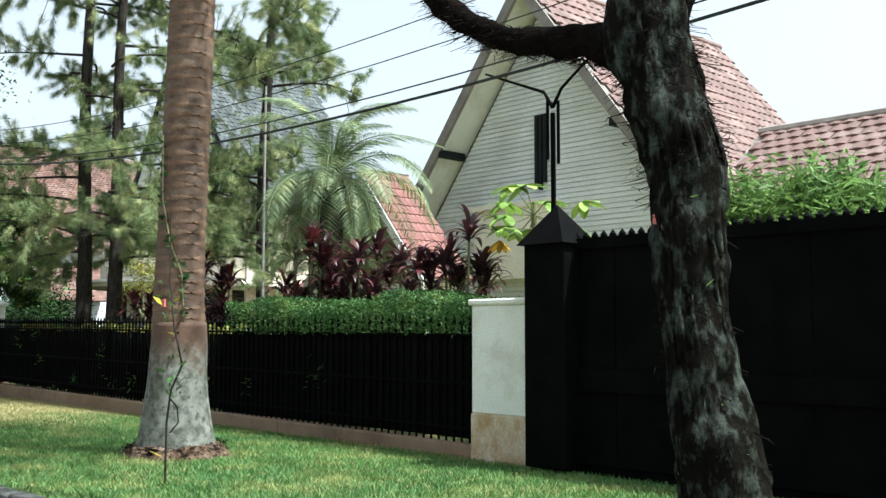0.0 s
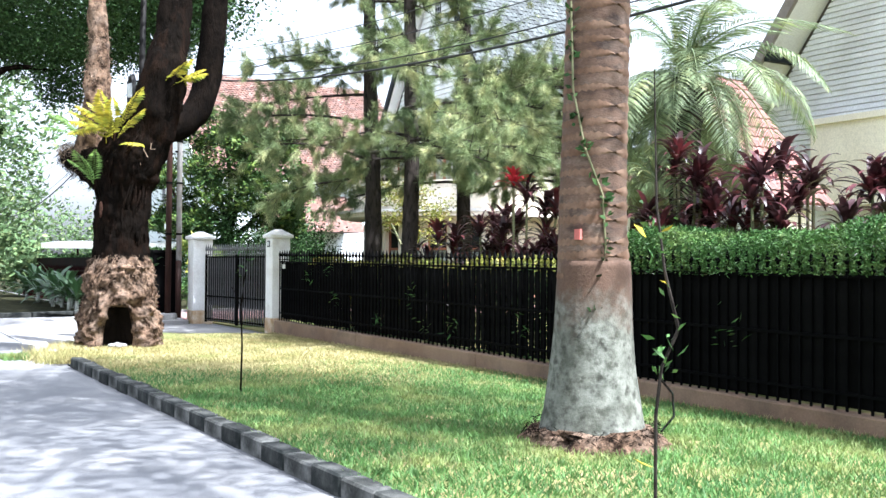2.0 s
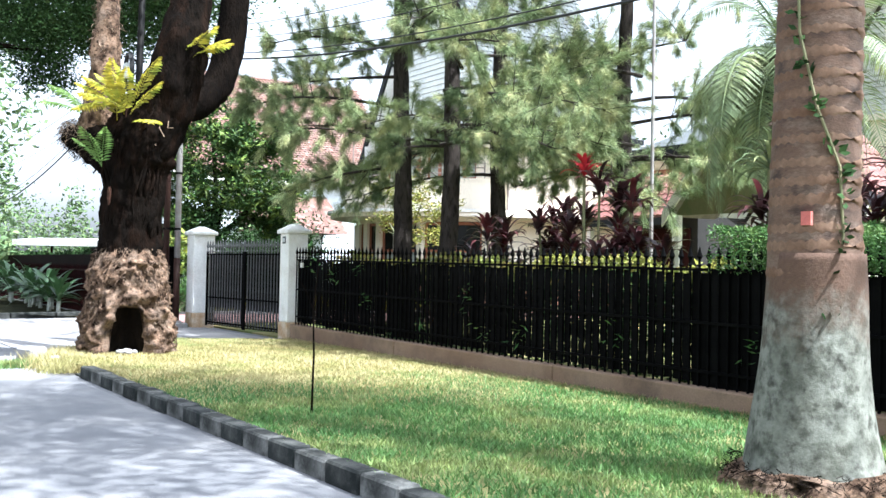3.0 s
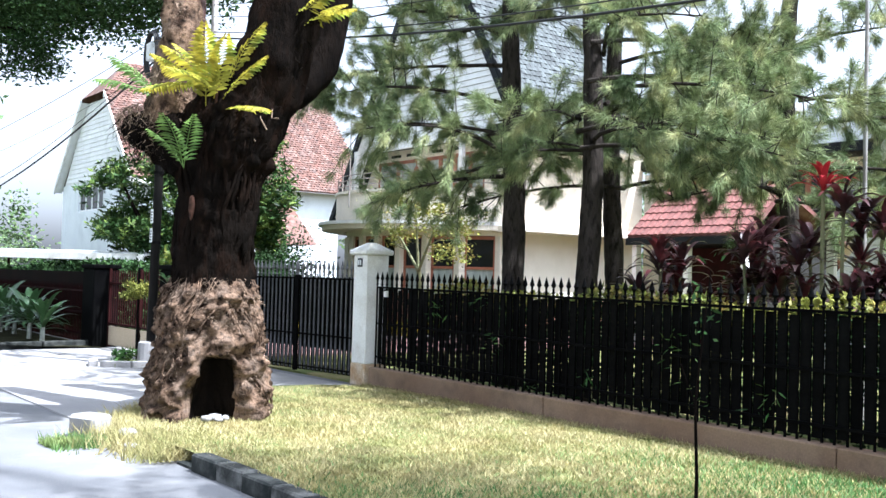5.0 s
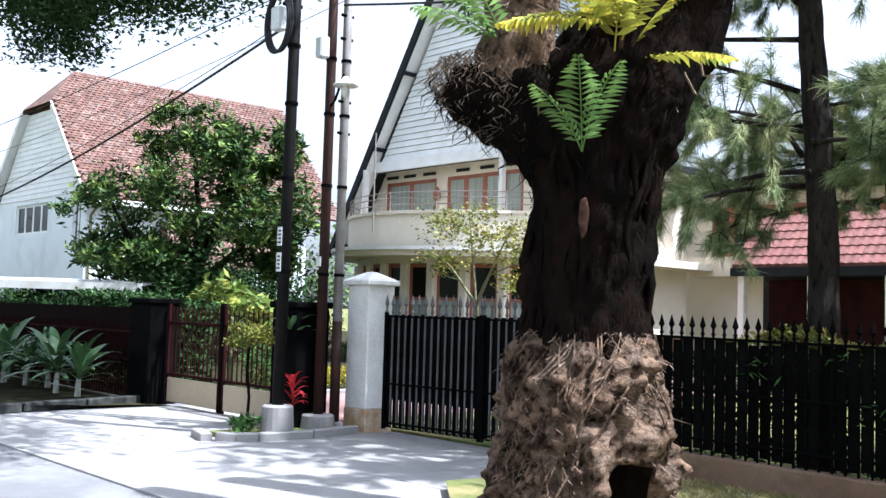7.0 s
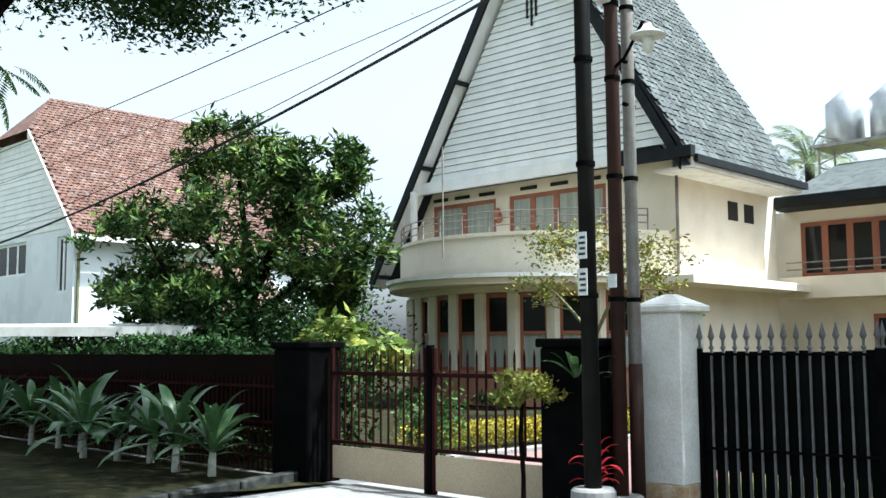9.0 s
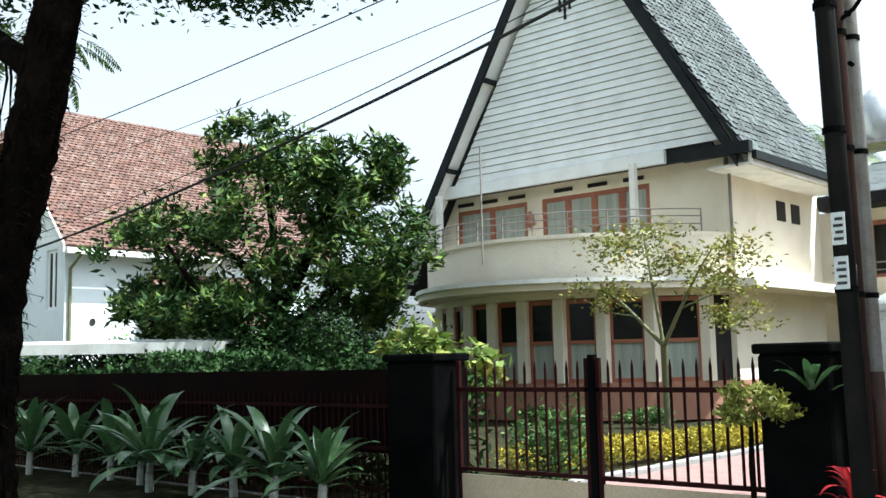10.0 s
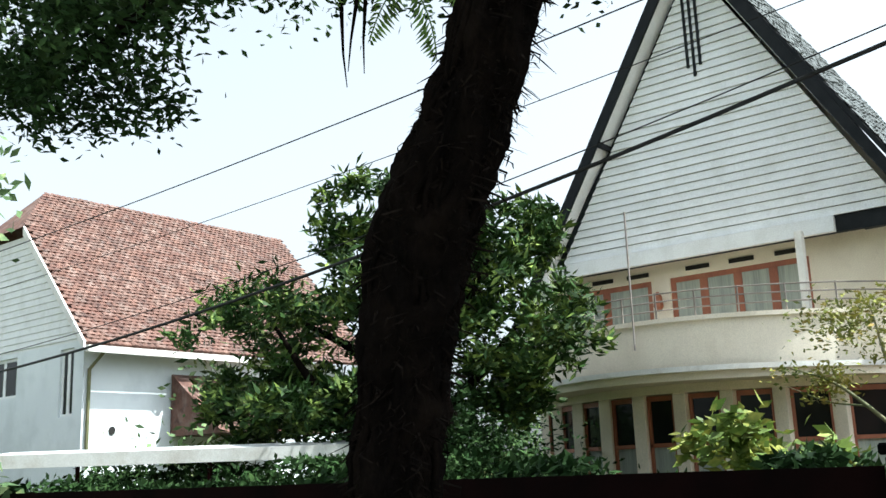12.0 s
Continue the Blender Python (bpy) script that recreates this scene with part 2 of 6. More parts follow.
M_PALMLEAF = material("palm_leaflet", [(0.12, 0.17, 0.085), (0.2, 0.25, 0.13), (0.28, 0.3, 0.13)], **{**LEAF, "rough": 0.5, "spec": 0.25})
# darker leaf green: the shade on this foliage is put into its colour
M_DARKLEAF = material("shaded_leaf", [(0.016, 0.036, 0.012), (0.03, 0.06, 0.02), (0.06, 0.105, 0.035)], **{**LEAF, "translucent": 0.06, "spec": 0.04})
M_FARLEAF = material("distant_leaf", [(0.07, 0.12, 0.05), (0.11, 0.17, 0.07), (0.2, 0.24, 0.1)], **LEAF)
M_RED = material("cordyline_red", [(0.045, 0.016, 0.02), (0.03, 0.018, 0.018), (0.12, 0.025, 0.028)], **{**LEAF, "rough": 0.35, "spec": 0.4})
M_REDHOT = material("bright_red_leaf", [(0.5, 0.03, 0.03), (0.35, 0.03, 0.05)], **LEAF)
M_BROAD = material("broad_leaf", [(0.045, 0.1, 0.038), (0.085, 0.155, 0.06), (0.2, 0.27, 0.11)], **{**LEAF, "rough": 0.32, "spec": 0.45, "translucent": 0.15})
M_PAPAYA = material("papaya_leaf", [(0.2, 0.33, 0.06), (0.3, 0.4, 0.1)], **LEAF)
M_ORANGE = material("withered_leaf", [(0.6, 0.3, 0.03), (0.5, 0.36, 0.08)], **LEAF)
M_STEM = material("green_stem", [(0.12, 0.14, 0.06), (0.18, 0.16, 0.08)], 0.8, 4, 40, 0.2)
M_TANK = material("tank_steel", [(0.55, 0.57, 0.58), (0.45, 0.47, 0.48)], 0.35, 2, 40, 0.1, metal=0.7)
M_SHEET = material("carport_sheet", [(0.74, 0.76, 0.77), (0.66, 0.68, 0.69)], 0.6, 1.0, 40, 0.1)
M_LAMPGLASS = material("lamp_enamel", [(0.75, 0.74, 0.68), (0.68, 0.67, 0.62)], 0.4, 4, 40, 0.0)
M_ROADPAINT = material("red_tag", [(0.55, 0.16, 0.12), (0.45, 0.12, 0.1)], 0.8, 8, 60, 0.0)
M_GLASS = bpy.data.materials.new("window_glass")
M_GLASS.use_nodes = True
_g = M_GLASS.node_tree.nodes["Principled BSDF"]
_g.inputs["Base Color"].default_value = (0.012, 0.013, 0.013, 1)
_g.inputs["Roughness"].default_value = 0.06
_g.inputs["Specular IOR Level"].default_value = 0.22


# ---- mesh helpers ----
class Shape:
    """Gathers vertices and faces of one mesh."""

    def __init__(self):
        self.v, self.f = [], []

    def add(self, vs, fs):
        n = len(self.v)
        self.v += [tuple(p) for p in vs]
        self.f += [tuple(i + n for i in f) for f in fs]
        return self

    def box(self, x0, x1, y0, y1, z0, z1, m=None):
        vs = [Vector((x, y, z)) for z in (z0, z1) for x, y in ((x0, y0), (x1, y0), (x1, y1), (x0, y1))]
        if m is not None:
            vs = [m @ p for p in vs]
        return self.add(vs, [(3, 2, 1, 0), (4, 5, 6, 7), (0, 1, 5, 4), (1, 2, 6, 5), (2, 3, 7, 6), (3, 0, 4, 7)])

    def tube(self, pts, rads, seg=8, cap=True, phase=0.0):
        pts = [Vector(p) for p in pts]
        vs, n = [], len(pts)
        side = None
        for i, p in enumerate(pts):
            d = (pts[min(i + 1, n - 1)] - pts[max(i - 1, 0)]).normalized()
            if side is None:
                side = d.orthogonal().normalized() if abs(d.z) < 0.95 else (Vector((1, 0, 0)) - d * d.x).normalized()
            side = (side - d * side.dot(d)).normalized()
            up = d.cross(side)
            r = rads[i] if hasattr(rads, "__len__") else rads
            for k in range(seg):
                a = phase + 2 * math.pi * k / seg
                vs.append(p + (side * math.cos(a) + up * math.sin(a)) * r)
        fs = [(i * seg + k, i * seg + (k + 1) % seg, (i + 1) * seg + (k + 1) % seg, (i + 1) * seg + k) for i in range(n - 1) for k in range(seg)]
        if cap:
            fs += [tuple(reversed(range(seg))), tuple(range((n - 1) * seg, n * seg))]
        return self.add(vs, fs)

    def slab(self, corners, thick):
        """A four-cornered plate, thickened downwards along its normal."""
        c = [Vector(p) for p in corners]
        nrm = (c[1] - c[0]).cross(c[3] - c[0]).normalized()
        return self.add(c + [p - nrm * thick for p in c], [(0, 1, 2, 3), (7, 6, 5, 4), (0, 4, 5, 1), (1, 5, 6, 2), (2, 6, 7, 3), (3, 7, 4, 0)])

    def prism(self, outline, offset):
        """An outline of 3D points pushed along a vector."""
        c, o, n = [Vector(p) for p in outline], Vector(offset), len(outline)
        return self.add(c + [p + o for p in c], [tuple(range(n)), tuple(reversed(range(n, 2 * n)))] + [(i, i + n, (i + 1) % n + n, (i + 1) % n) for i in range(n)])

    def mesh(self, name, bevel=0.0, smooth=False, fix=True):
        me = bpy.data.meshes.new(name)
        me.from_pydata(self.v, [], self.f)
        if fix or bevel:
            bm = bmesh.new()
            bm.from_mesh(me)
            bmesh.ops.recalc_face_normals(bm, faces=bm.faces)
            if bevel:
                bmesh.ops.bevel(bm, geom=bm.edges[:], offset=bevel, segments=1, affect="EDGES")
            bm.to_mesh(me)
            bm.free()
        if smooth:
            me.polygons.foreach_set("use_smooth", [True] * len(me.polygons))
        return me


def part(name, shape, mat, parent, label="", bevel=0.0, smooth=False, fix=True):
    me = shape if isinstance(shape, bpy.types.Mesh) else shape.mesh(name, bevel, smooth, fix)
    if not me.materials:
        me.materials.append(mat)
    ob = new(name, me)
    ob.parent = parent
    return tagged(ob, label)


def thing(name, label, category, at=(0, 0, 0), group="", rz=0.0):
    ob = new(name)
    ob.matrix_world = pose(*at, 0, 0, rz)
    ob.empty_display_size = 0.1
    return tagged(ob, label, category, group)


def solid(name, shape, mat, label, category="", kind="", bevel=0.0, smooth=False, group="", fix=True):
    ob = part(name, shape, mat, None, label, bevel, smooth, fix)
    return tagged(ob, label, category, group, kind)


def np_mesh(name, verts, k):
    """A mesh of separate k-cornered faces from an array of shape (n * k, 3)."""
    verts = np.asarray(verts, dtype=np.float32).reshape(-1, 3)
    n = len(verts) // k
    me = bpy.data.meshes.new(name)
    me.vertices.add(n * k)
    me.vertices.foreach_set("co", verts.ravel())
    me.loops.add(n * k)
    me.loops.foreach_set("vertex_index", np.arange(n * k, dtype=np.int32))
    me.polygons.add(n)
    me.polygons.foreach_set("loop_start", np.arange(0, n * k, k, dtype=np.int32))
    me.polygons.foreach_set("loop_total", np.full(n, k, dtype=np.int32))
    me.update(calc_edges=True)
    return me


def unit(a):
    return a / np.maximum(np.linalg.norm(a, axis=-1, keepdims=True), 1e-9)


def leaves(centers, length, width, up=0.3, outward=None, droop=0.0, spread=1.0):
    """Pointed four-cornered leaves at the given places, each in a direction of its own."""
    c = np.asarray(centers, float)
    n = len(c)
    d = rng.normal(size=(n, 3)) * spread
    d[:, 2] = d[:, 2] * 0.6 + up - droop
    if outward is not None:
        d += outward
    d = unit(d)
    s = unit(np.cross(d, rng.normal(size=(n, 3))))
    ln = (length * rng.uniform(0.65, 1.3, (n, 1)))
    w = ln * (width / length)
    nrm = np.cross(d, s)
    base, tip = c, c + d * ln
    mid = c + d * ln * 0.45 + nrm * ln * 0.06
    return np.stack([base, mid + s * w / 2, tip, mid - s * w / 2], 1).reshape(-1, 3)


def blob_points(n, center, radii, hollow=0.55, lump=0.35, seed=0):
    """Places through an uneven crown, denser towards its outside, in clumps."""
    r = np.random.default_rng(seed)
    k = max(6, n // 90)
    cd = unit(r.normal(size=(k, 3)))
    cr = hollow + (1 - hollow) * r.random((k, 1)) ** 0.6
    cc = cd * cr
    pick = r.integers(0, k, n)
    p = cc[pick] + r.normal(size=(n, 3)) * lump * 0.45
    return np.asarray(center) + p * np.asarray(radii)


def smooth_path(pts, step):
    """A smooth line through points (x, y, z, radius), cut into short steps."""
    p = np.array(pts, float)
    p = np.vstack([2 * p[0] - p[1], p, 2 * p[-1] - p[-2]])
    out = []
    for i in range(1, len(p) - 2):
        n = max(2, int(np.linalg.norm(p[i + 1, :3] - p[i, :3]) / step))
        for k in range(n):
            t = k / n
            out.append(0.5 * (2 * p[i] + (p[i + 1] - p[i - 1]) * t + (2 * p[i - 1] - 5 * p[i] + 4 * p[i + 1] - p[i + 2]) * t ** 2
                              + (3 * p[i] - p[i - 1] - 3 * p[i + 1] + p[i + 2]) * t ** 3))
    out.append(p[-2])
    return np.array(out)


def trunk_shape(pts, step=0.08, seg=20, amp=0.12, freq=4.0, ridge=0.0, hollow=None, zstretch=0.4):
    """A trunk or limb with a lumpy skin. hollow: (angle, half angle, z0, z1, depth) sinks a cavity into it."""
    line = smooth_path(pts, step)
    s = Shape()
    s.tube([p[:3] for p in line], [max(p[3], 0.004) for p in line], seg)
    for i in range(len(line) * seg):
        c = Vector(line[i // seg][:3])
        v = Vector(s.v[i])
        d = v - c
        q = Vector((v.x * freq, v.y * freq, v.z * freq * zstretch))
        k = 1 + amp * (noise.noise(q) + 0.5 * noise.noise(q * 2.3)) + ridge * abs(noise.noise(q * 1.7))
        if hollow:
            a0, ha, z0, z1, depth = hollow
            a = math.atan2(d.y, d.x) - a0
            a = (a + math.pi) % (2 * math.pi) - math.pi
            zz = (v.z - (z0 + z1) / 2) / ((z1 - z0) / 2)
            e = (a / ha) ** 2 + zz ** 2 + 0.35 * noise.noise(v * 6)
            if e < 1:
                k *= 1 - depth * min(1, (1 - e) * 7)
        s.v[i] = tuple(c + d * k)
    return s


def frond_mesh(name, length, n=22, leaf=0.22, width=0.03, arch=0.6, rise=0.7, taper=True, vee=0.5, stem=0.008):
    """A feather leaf: an arching rib along +x with leaflets on both sides."""
    s = Shape()
    rib = []
    for i in range(n + 1):
        t = i / n
        rib.append(Vector((length * (t - 0.18 * arch * t * t), 0, length * (rise * t - arch * t * t))))
    s.tube(rib[::2] if n % 2 == 0 else rib, [stem * (1 - 0.8 * k / (n // 2)) for k in range(n // 2 + 1)] if n % 2 == 0 else stem, 4, False)
    for i in range(2, n + 1):
        t = i / n
        k = math.sin(math.pi * min(1, 0.12 + 0.88 * t)) ** 0.6 if taper else 1
        ln = leaf * max(k, 0.25)
        d = (rib[i] - rib[i - 1]).normalized()
        for sgn in (-1, 1):
            o = (Vector((0, sgn, 0)) + d * 0.55 + Vector((0, 0, vee * 0.5 - 0.5 * t + random.uniform(-0.15, 0.15)))).normalized()
            b = rib[i]
            m = b + o * ln * 0.5
            tip = b + o * ln - Vector((0, 0, ln * 0.25))
            w = d * width / 2
            s.add([b, m + w, tip, m - w], [(0, 1, 2, 3)])
    return s.mesh(name, fix=False)


def strap_mesh(name, length, width, arch=0.6, rise=0.9, n=6, fold=0.25):
    """A long pointed leaf along +x, folded along its rib."""
    s = Shape()
    vs = []
    for i in range(n + 1):
        t = i / n
        x, z = length * (t * (1 - 0.25 * arch * t)), length * (rise * t - arch * t * t)
        w = width * max(0.03, math.sin(math.pi * (0.08 + 0.92 * t)) ** 0.8) * 0.5
        vs += [(x, w, z + w * fold), (x, 0, z), (x, -w, z + w * fold)]
    fs = [(3 * i + k, 3 * i + k + 1, 3 * i + k + 4, 3 * i + k + 3) for i in range(n) for k in (0, 1)]
    s.add(vs, fs)
    return s.mesh(name, fix=False, smooth=True)


def put_leaf(name, me, mat, parent, at, yaw, pitch=0.0, scale=1.0):
    if not me.materials:
        me.materials.append(mat)
    ob = new(name, me)
    ob.parent = parent
    ob.matrix_local = pose(*at, 0, -pitch, yaw) @ Matrix.Scale(scale, 4)
    return ob


# ---- ground, road, kerbs ----
def kerb_x(y):
    return 3.12


solid("ground", Shape().box(-2500, 2500, -2500, 2500, -0.5, -0.03), M_SOIL, "dry earth beyond the street", "ground", "structure", fix=False)
solid("road", Shape().box(-7, 8.2, -80, 300, -0.4, 0.0), M_ASPHALT, "bleached grey asphalt street with worn patches", "road", "structure", fix=False)
apron = solid("driveway", Shape().box(3.15, 7.3, 19.0, 28.85, -0.1, 0.005), M_CONCRETE, "sunlit concrete driveway slabs before the gates", "driveway", "structure")
for i in range(3):
    for k in range(2):
        part("slab", Shape().box(3.15 + 2.08 * k, 5.22 + 2.08 * k, 19.0 + 3.29 * i, 22.28 + 3.29 * i, 0.0, 0.018 + 0.003 * ((i + k) % 2)), M_CONCRETE, apron, bevel=0.005)
solid("garden_path", Shape().box(7.3, 21, 26.0, 29.4, -0.1, 0.05), M_PINK, "pink paved path behind the gate", "path", "structure")
path_kerb = solid("path_kerb", Shape().box(7.6, 16.4, 29.43, 29.55, -0.1, 0.08), M_CONCRETE, "low grey kerb between path and planted bed", "kerb", "structure")
for i in range(11):
    part("kerb_stone", Shape().box(7.6 + 0.8 * i, 8.385 + 0.8 * i, 29.425, 29.555, 0.0, 0.11 + 0.004 * (i % 3)), M_CONCRETE, path_kerb, bevel=0.012)
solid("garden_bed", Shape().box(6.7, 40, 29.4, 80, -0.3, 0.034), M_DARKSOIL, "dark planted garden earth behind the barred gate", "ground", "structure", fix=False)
solid("yard", Shape().box(7.55, 40, -20, 29.4, -0.3, 0.03), M_SOIL, "garden earth with sparse grass", "ground", "structure", fix=False)


def lawn_sheet(name, y0, y1, right, left, label, end=None, mat=None):
    s = Shape()
    ny, nx = int((y1 - y0) / 0.3), 14
    for i in range(ny + 1):
        y = y0 + (y1 - y0) * i / ny
        for k in range(nx + 1):
            t = k / nx
            x = left(y) * (1 - t) + right(y) * t
            z = 0.1 - 0.085 * t + 0.012 * noise.noise(Vector((x * 1.4, y * 1.4, 0))) + 0.008 * noise.noise(Vector((x * 5, y * 5, 3)))
            if end and end(x, y) < 0.25:
                z -= 0.09 * (0.25 - max(end(x, y), 0)) / 0.25
            s.v.append((x, y, z))
    s.f = [(i * (nx + 1) + k, i * (nx + 1) + k + 1, (i + 1) * (nx + 1) + k + 1, (i + 1) * (nx + 1) + k) for i in range(ny) for k in range(nx)]
    return solid(name, s, mat or M_SOIL, label, "lawn", "structure", smooth=True, fix=False)


def lawn_left(y):
    return kerb_x(y) + 0.1 + max(0, y - 19.2) * 0.85


lawn_sheet("lawn_front", -8, 21.55, lambda y: 7.52, lawn_left, "short lawn, green in shade and yellow in sun")
# soil here is darkened in its colour for the shade under plants and trees
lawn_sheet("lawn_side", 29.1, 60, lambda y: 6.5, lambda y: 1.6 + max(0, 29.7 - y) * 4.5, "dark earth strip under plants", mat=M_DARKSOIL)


def blades(name, n, region, mat, label, hmin, hmax, width=0.008, zbase=0.095, fall=0.085):
    x, y = region(n)
    k = len(x)
    h = rng.uniform(hmin, hmax, k)
    a = rng.uniform(0, 2 * np.pi, k)
    lean = rng.normal(size=(k, 2)) * 0.55 * h[:, None]
    b = np.stack([x, y, np.full(k, zbase) - fall * np.clip((x - 3.2) / 4.3, 0, 1)], 1)
    w = np.stack([np.cos(a), np.sin(a), np.zeros(k)], 1) * width
    tip = b + np.concatenate([lean, h[:, None]], 1)
    ob = new(name, np_mesh(name, np.stack([b - w, b + w, tip], 1), 3))
    ob.data.materials.append(mat)
    return tagged(ob, label, "grass", kind="stuff")


def lawn_spots(dry):
    def pick(n):
        y = rng.uniform(2.0, 21.4, n)
        x = rng.uniform(3.2, 7.5, n)
        lim = 3.24 + np.maximum(0, y - 19.2) * 0.85
        # the open, sun-dried end of the lawn lies towards the driveway
        # yellow blades also stand in for sunlight there and along the plinth
        d = (y - 13.8) / 1.6 + 0.5 * np.sin(x * 1.9 + y * 0.7) * 0.6 + rng.normal(size=n) * 0.35 + 1.6 * (x > 7.15) * rng.random(n)
        keep = (x > lim) & ((d > 0) if dry else (d < 0.6))
        return x[keep], y[keep]
    return pick


blades("grass", 170000, lawn_spots(False), M_GRASS, "short green lawn grass", 0.025, 0.06)
blades("grass", 170000, lawn_spots(True), M_DRYGRASS, "sun-dried yellow lawn grass", 0.02, 0.05)


def tuft_spots(n):
    y = rng.uniform(17.4, 20.5, n)
    return 3.0 + 0.14 * rng.normal(size=n) + 0.3 * rng.random(n) + np.maximum(0, y - 19.0) * 0.8, y


blades("grass", 5200, tuft_spots, M_DRYGRASS, "ragged dry grass over the broken kerb", 0.05, 0.17, 0.007, 0.02)
blades("grass", 1500, lambda n: (rng.uniform(2.5, 3.0, n), 18.6 + rng.normal(size=n) * 0.12), M_GRASS, "weeds growing on the road edge", 0.03, 0.1, 0.008, 0.0)
blades("grass", 3500, lambda n: (rng.uniform(7.44, 7.5, n), rng.uniform(7.7, 21.5, n)), M_DRYGRASS, "dry grass fringe along the plinth", 0.03, 0.09, 0.006, 0.08)

# ---- front boundary: plinth, fence, gates, pillars ----
plinth = Shape()
def plinth_top(y):
    return 0.27 - 0.008 * (21.42 - y)


for ya, yb in ((7.62, 11.05), (11.06, 14.5), (14.51, 17.95), (17.96, 21.42)):
    za, zb = plinth_top(ya), plinth_top(yb)
    plinth.add([(x, y, z) for x in (7.5, 7.7) for y, z in ((ya, -0.15), (yb, -0.15), (yb, zb), (ya, za))],
               [(0, 1, 2, 3), (7, 6, 5, 4), (0, 4, 5, 1), (1, 5, 6, 2), (2, 6, 7, 3), (3, 7, 4, 0)])
plinth = solid("wall_front", plinth, M_BROWNWALL, "low brown rendered plinth wall, stained", "wall", "structure", bevel=0.012)

PICKET = Shape()
PICKET.box(-0.009, 0.009, -0.009, 0.009, 0, 1.14)
PICKET.tube([(0, 0, 1.06), (0, 0, 1.075), (0, 0, 1.09)], [0.012, 0.024, 0.012], 6)
PICKET.tube([(0, 0, 1.12), (0, 0, 1.15), (0, 0, 1.165), (0, 0, 1.24)], [0.01, 0.03, 0.024, 0.002], 6)
PICKET = PICKET.mesh("picket")
PICKET.materials.append(M_BLACK)
SLAT = Shape().box(-0.004, 0.004, -0.046, 0.046, 0, 1.0).mesh("slat")
SLAT.materials.append(M_SLAT)


def fence_run(parent, y0, y1, x, z, pitch, slats=True, scale=1.0, slat_h=1.0, skip=0.05):
    n = int((y1 - y0) / pitch)
    for i in range(n + 1):
        y = y0 + (y1 - y0) * i / n
        ob = part("picket", PICKET, M_BLACK, parent)
        ob.location, ob.scale = (x, y, z + plinth_top(y) - 0.27), (1, 1, scale)
        if slats and i < n:
            sl = part("slat", SLAT, M_SLAT, parent)
            sl.location = (x + 0.025, y + (y1 - y0) / n / 2 + random.uniform(-0.004, 0.004), z + plinth_top(y) - 0.24 + random.uniform(0, 0.02))
            sl.scale = (1, (y1 - y0) / n / 0.1 * (1 - random.choice((0.02, 0.02, 0.05, 0.12))), slat_h + random.uniform(-0.02, 0.02))
    for zz in (0.12, 0.55, 1.02):
        part("rail", Shape().tube([(x + 0.003, y0, z + zz * scale + plinth_top(y0) - 0.255), (x + 0.003, y1, z + zz * scale + plinth_top(y1) - 0.255)], 0.019, 4), M_BLACK, parent)


fence = thing("spear_fence", "black iron spear fence backed with dark slats on a low plinth", "fence")
fence_run(fence, 7.64, 21.4, 7.6, 0.27, 0.115, scale=1.05, slat_h=1.03)
part("backing_sheet", Shape().box(7.64, 7.65, 7.64, 12.6, 0.2, 1.25), M_SLAT, fence, "dark sheet behind the bars")


def pillar(x, y, wx, wy, h, cap, label, plaque=False, foot=0.3):
    p = thing("gate_pillar", label, "pillar", (x, y, 0), group="gate pillars")
    part("shaft", Shape().box(-wx, wx, -wy, wy, foot, h), M_WHITE, p, bevel=0.012)
    part("base", Shape().box(-wx - 0.008, wx + 0.008, -wy - 0.008, wy + 0.008, 0.0, foot), M_RUST, p, "rust-stained splashed base", bevel=0.01)
    if cap:
        s = Shape()
        s.box(-wx - 0.05, wx + 0.05, -wy - 0.05, wy + 0.05, h, h + 0.07)
        part("capstone", s, M_WHITE, p, bevel=0.015)
        a, b = wx + 0.03, wy + 0.03
        s = Shape().add([(-a, -b, h + 0.07), (a, -b, h + 0.07), (a, b, h + 0.07), (-a, b, h + 0.07), (-0.05, -0.05, h + 0.17), (0.05, -0.05, h + 0.17), (0.05, 0.05, h + 0.17), (-0.05, 0.05, h + 0.17)],
                        [(3, 2, 1, 0), (4, 5, 6, 7), (0, 1, 5, 4), (1, 2, 6, 5), (2, 3, 7, 6), (3, 0, 4, 7)])
        part("cap", s, M_WHITE, p, bevel=0.01)
    if plaque:
        pl = part("plaque", Shape().box(-wx - 0.014, -wx, -0.055, 0.055, h - 0.17, h - 0.05), M_INK, p, "dark number plaque")
        for k in (-0.024, 0.024):
            part("digit_bar", Shape().box(-wx - 0.018, -wx - 0.012, k - 0.014, k + 0.014, h - 0.145, h - 0.075), M_PAPER, pl)
    return p


pillar(7.78, 7.22, 0.3, 0.39, 1.54, False, "white limewashed gate pillar with stained foot", foot=0.48)
solid("pillar_coping", Shape().box(7.45, 8.12, 6.8, 7.64, 1.54, 1.6), M_WHITE, "worn white coping on the pillar beside the dark gate", "coping", bevel=0.015)
pillar(7.66, 21.66, 0.18, 0.17, 1.8, True, "white gate pillar with capped top and number plaque", True)
pillar(7.26, 25.19, 0.21, 0.21, 1.83, True, "white gate pillar with capped top beside utility poles")
letterbox = thing("letter_slot", "small white letter slot on the fence", "letter slot")
part("plate", Shape().box(7.57, 7.6, 21.13, 21.2, 1.23, 1.31), M_WHITE, letterbox)

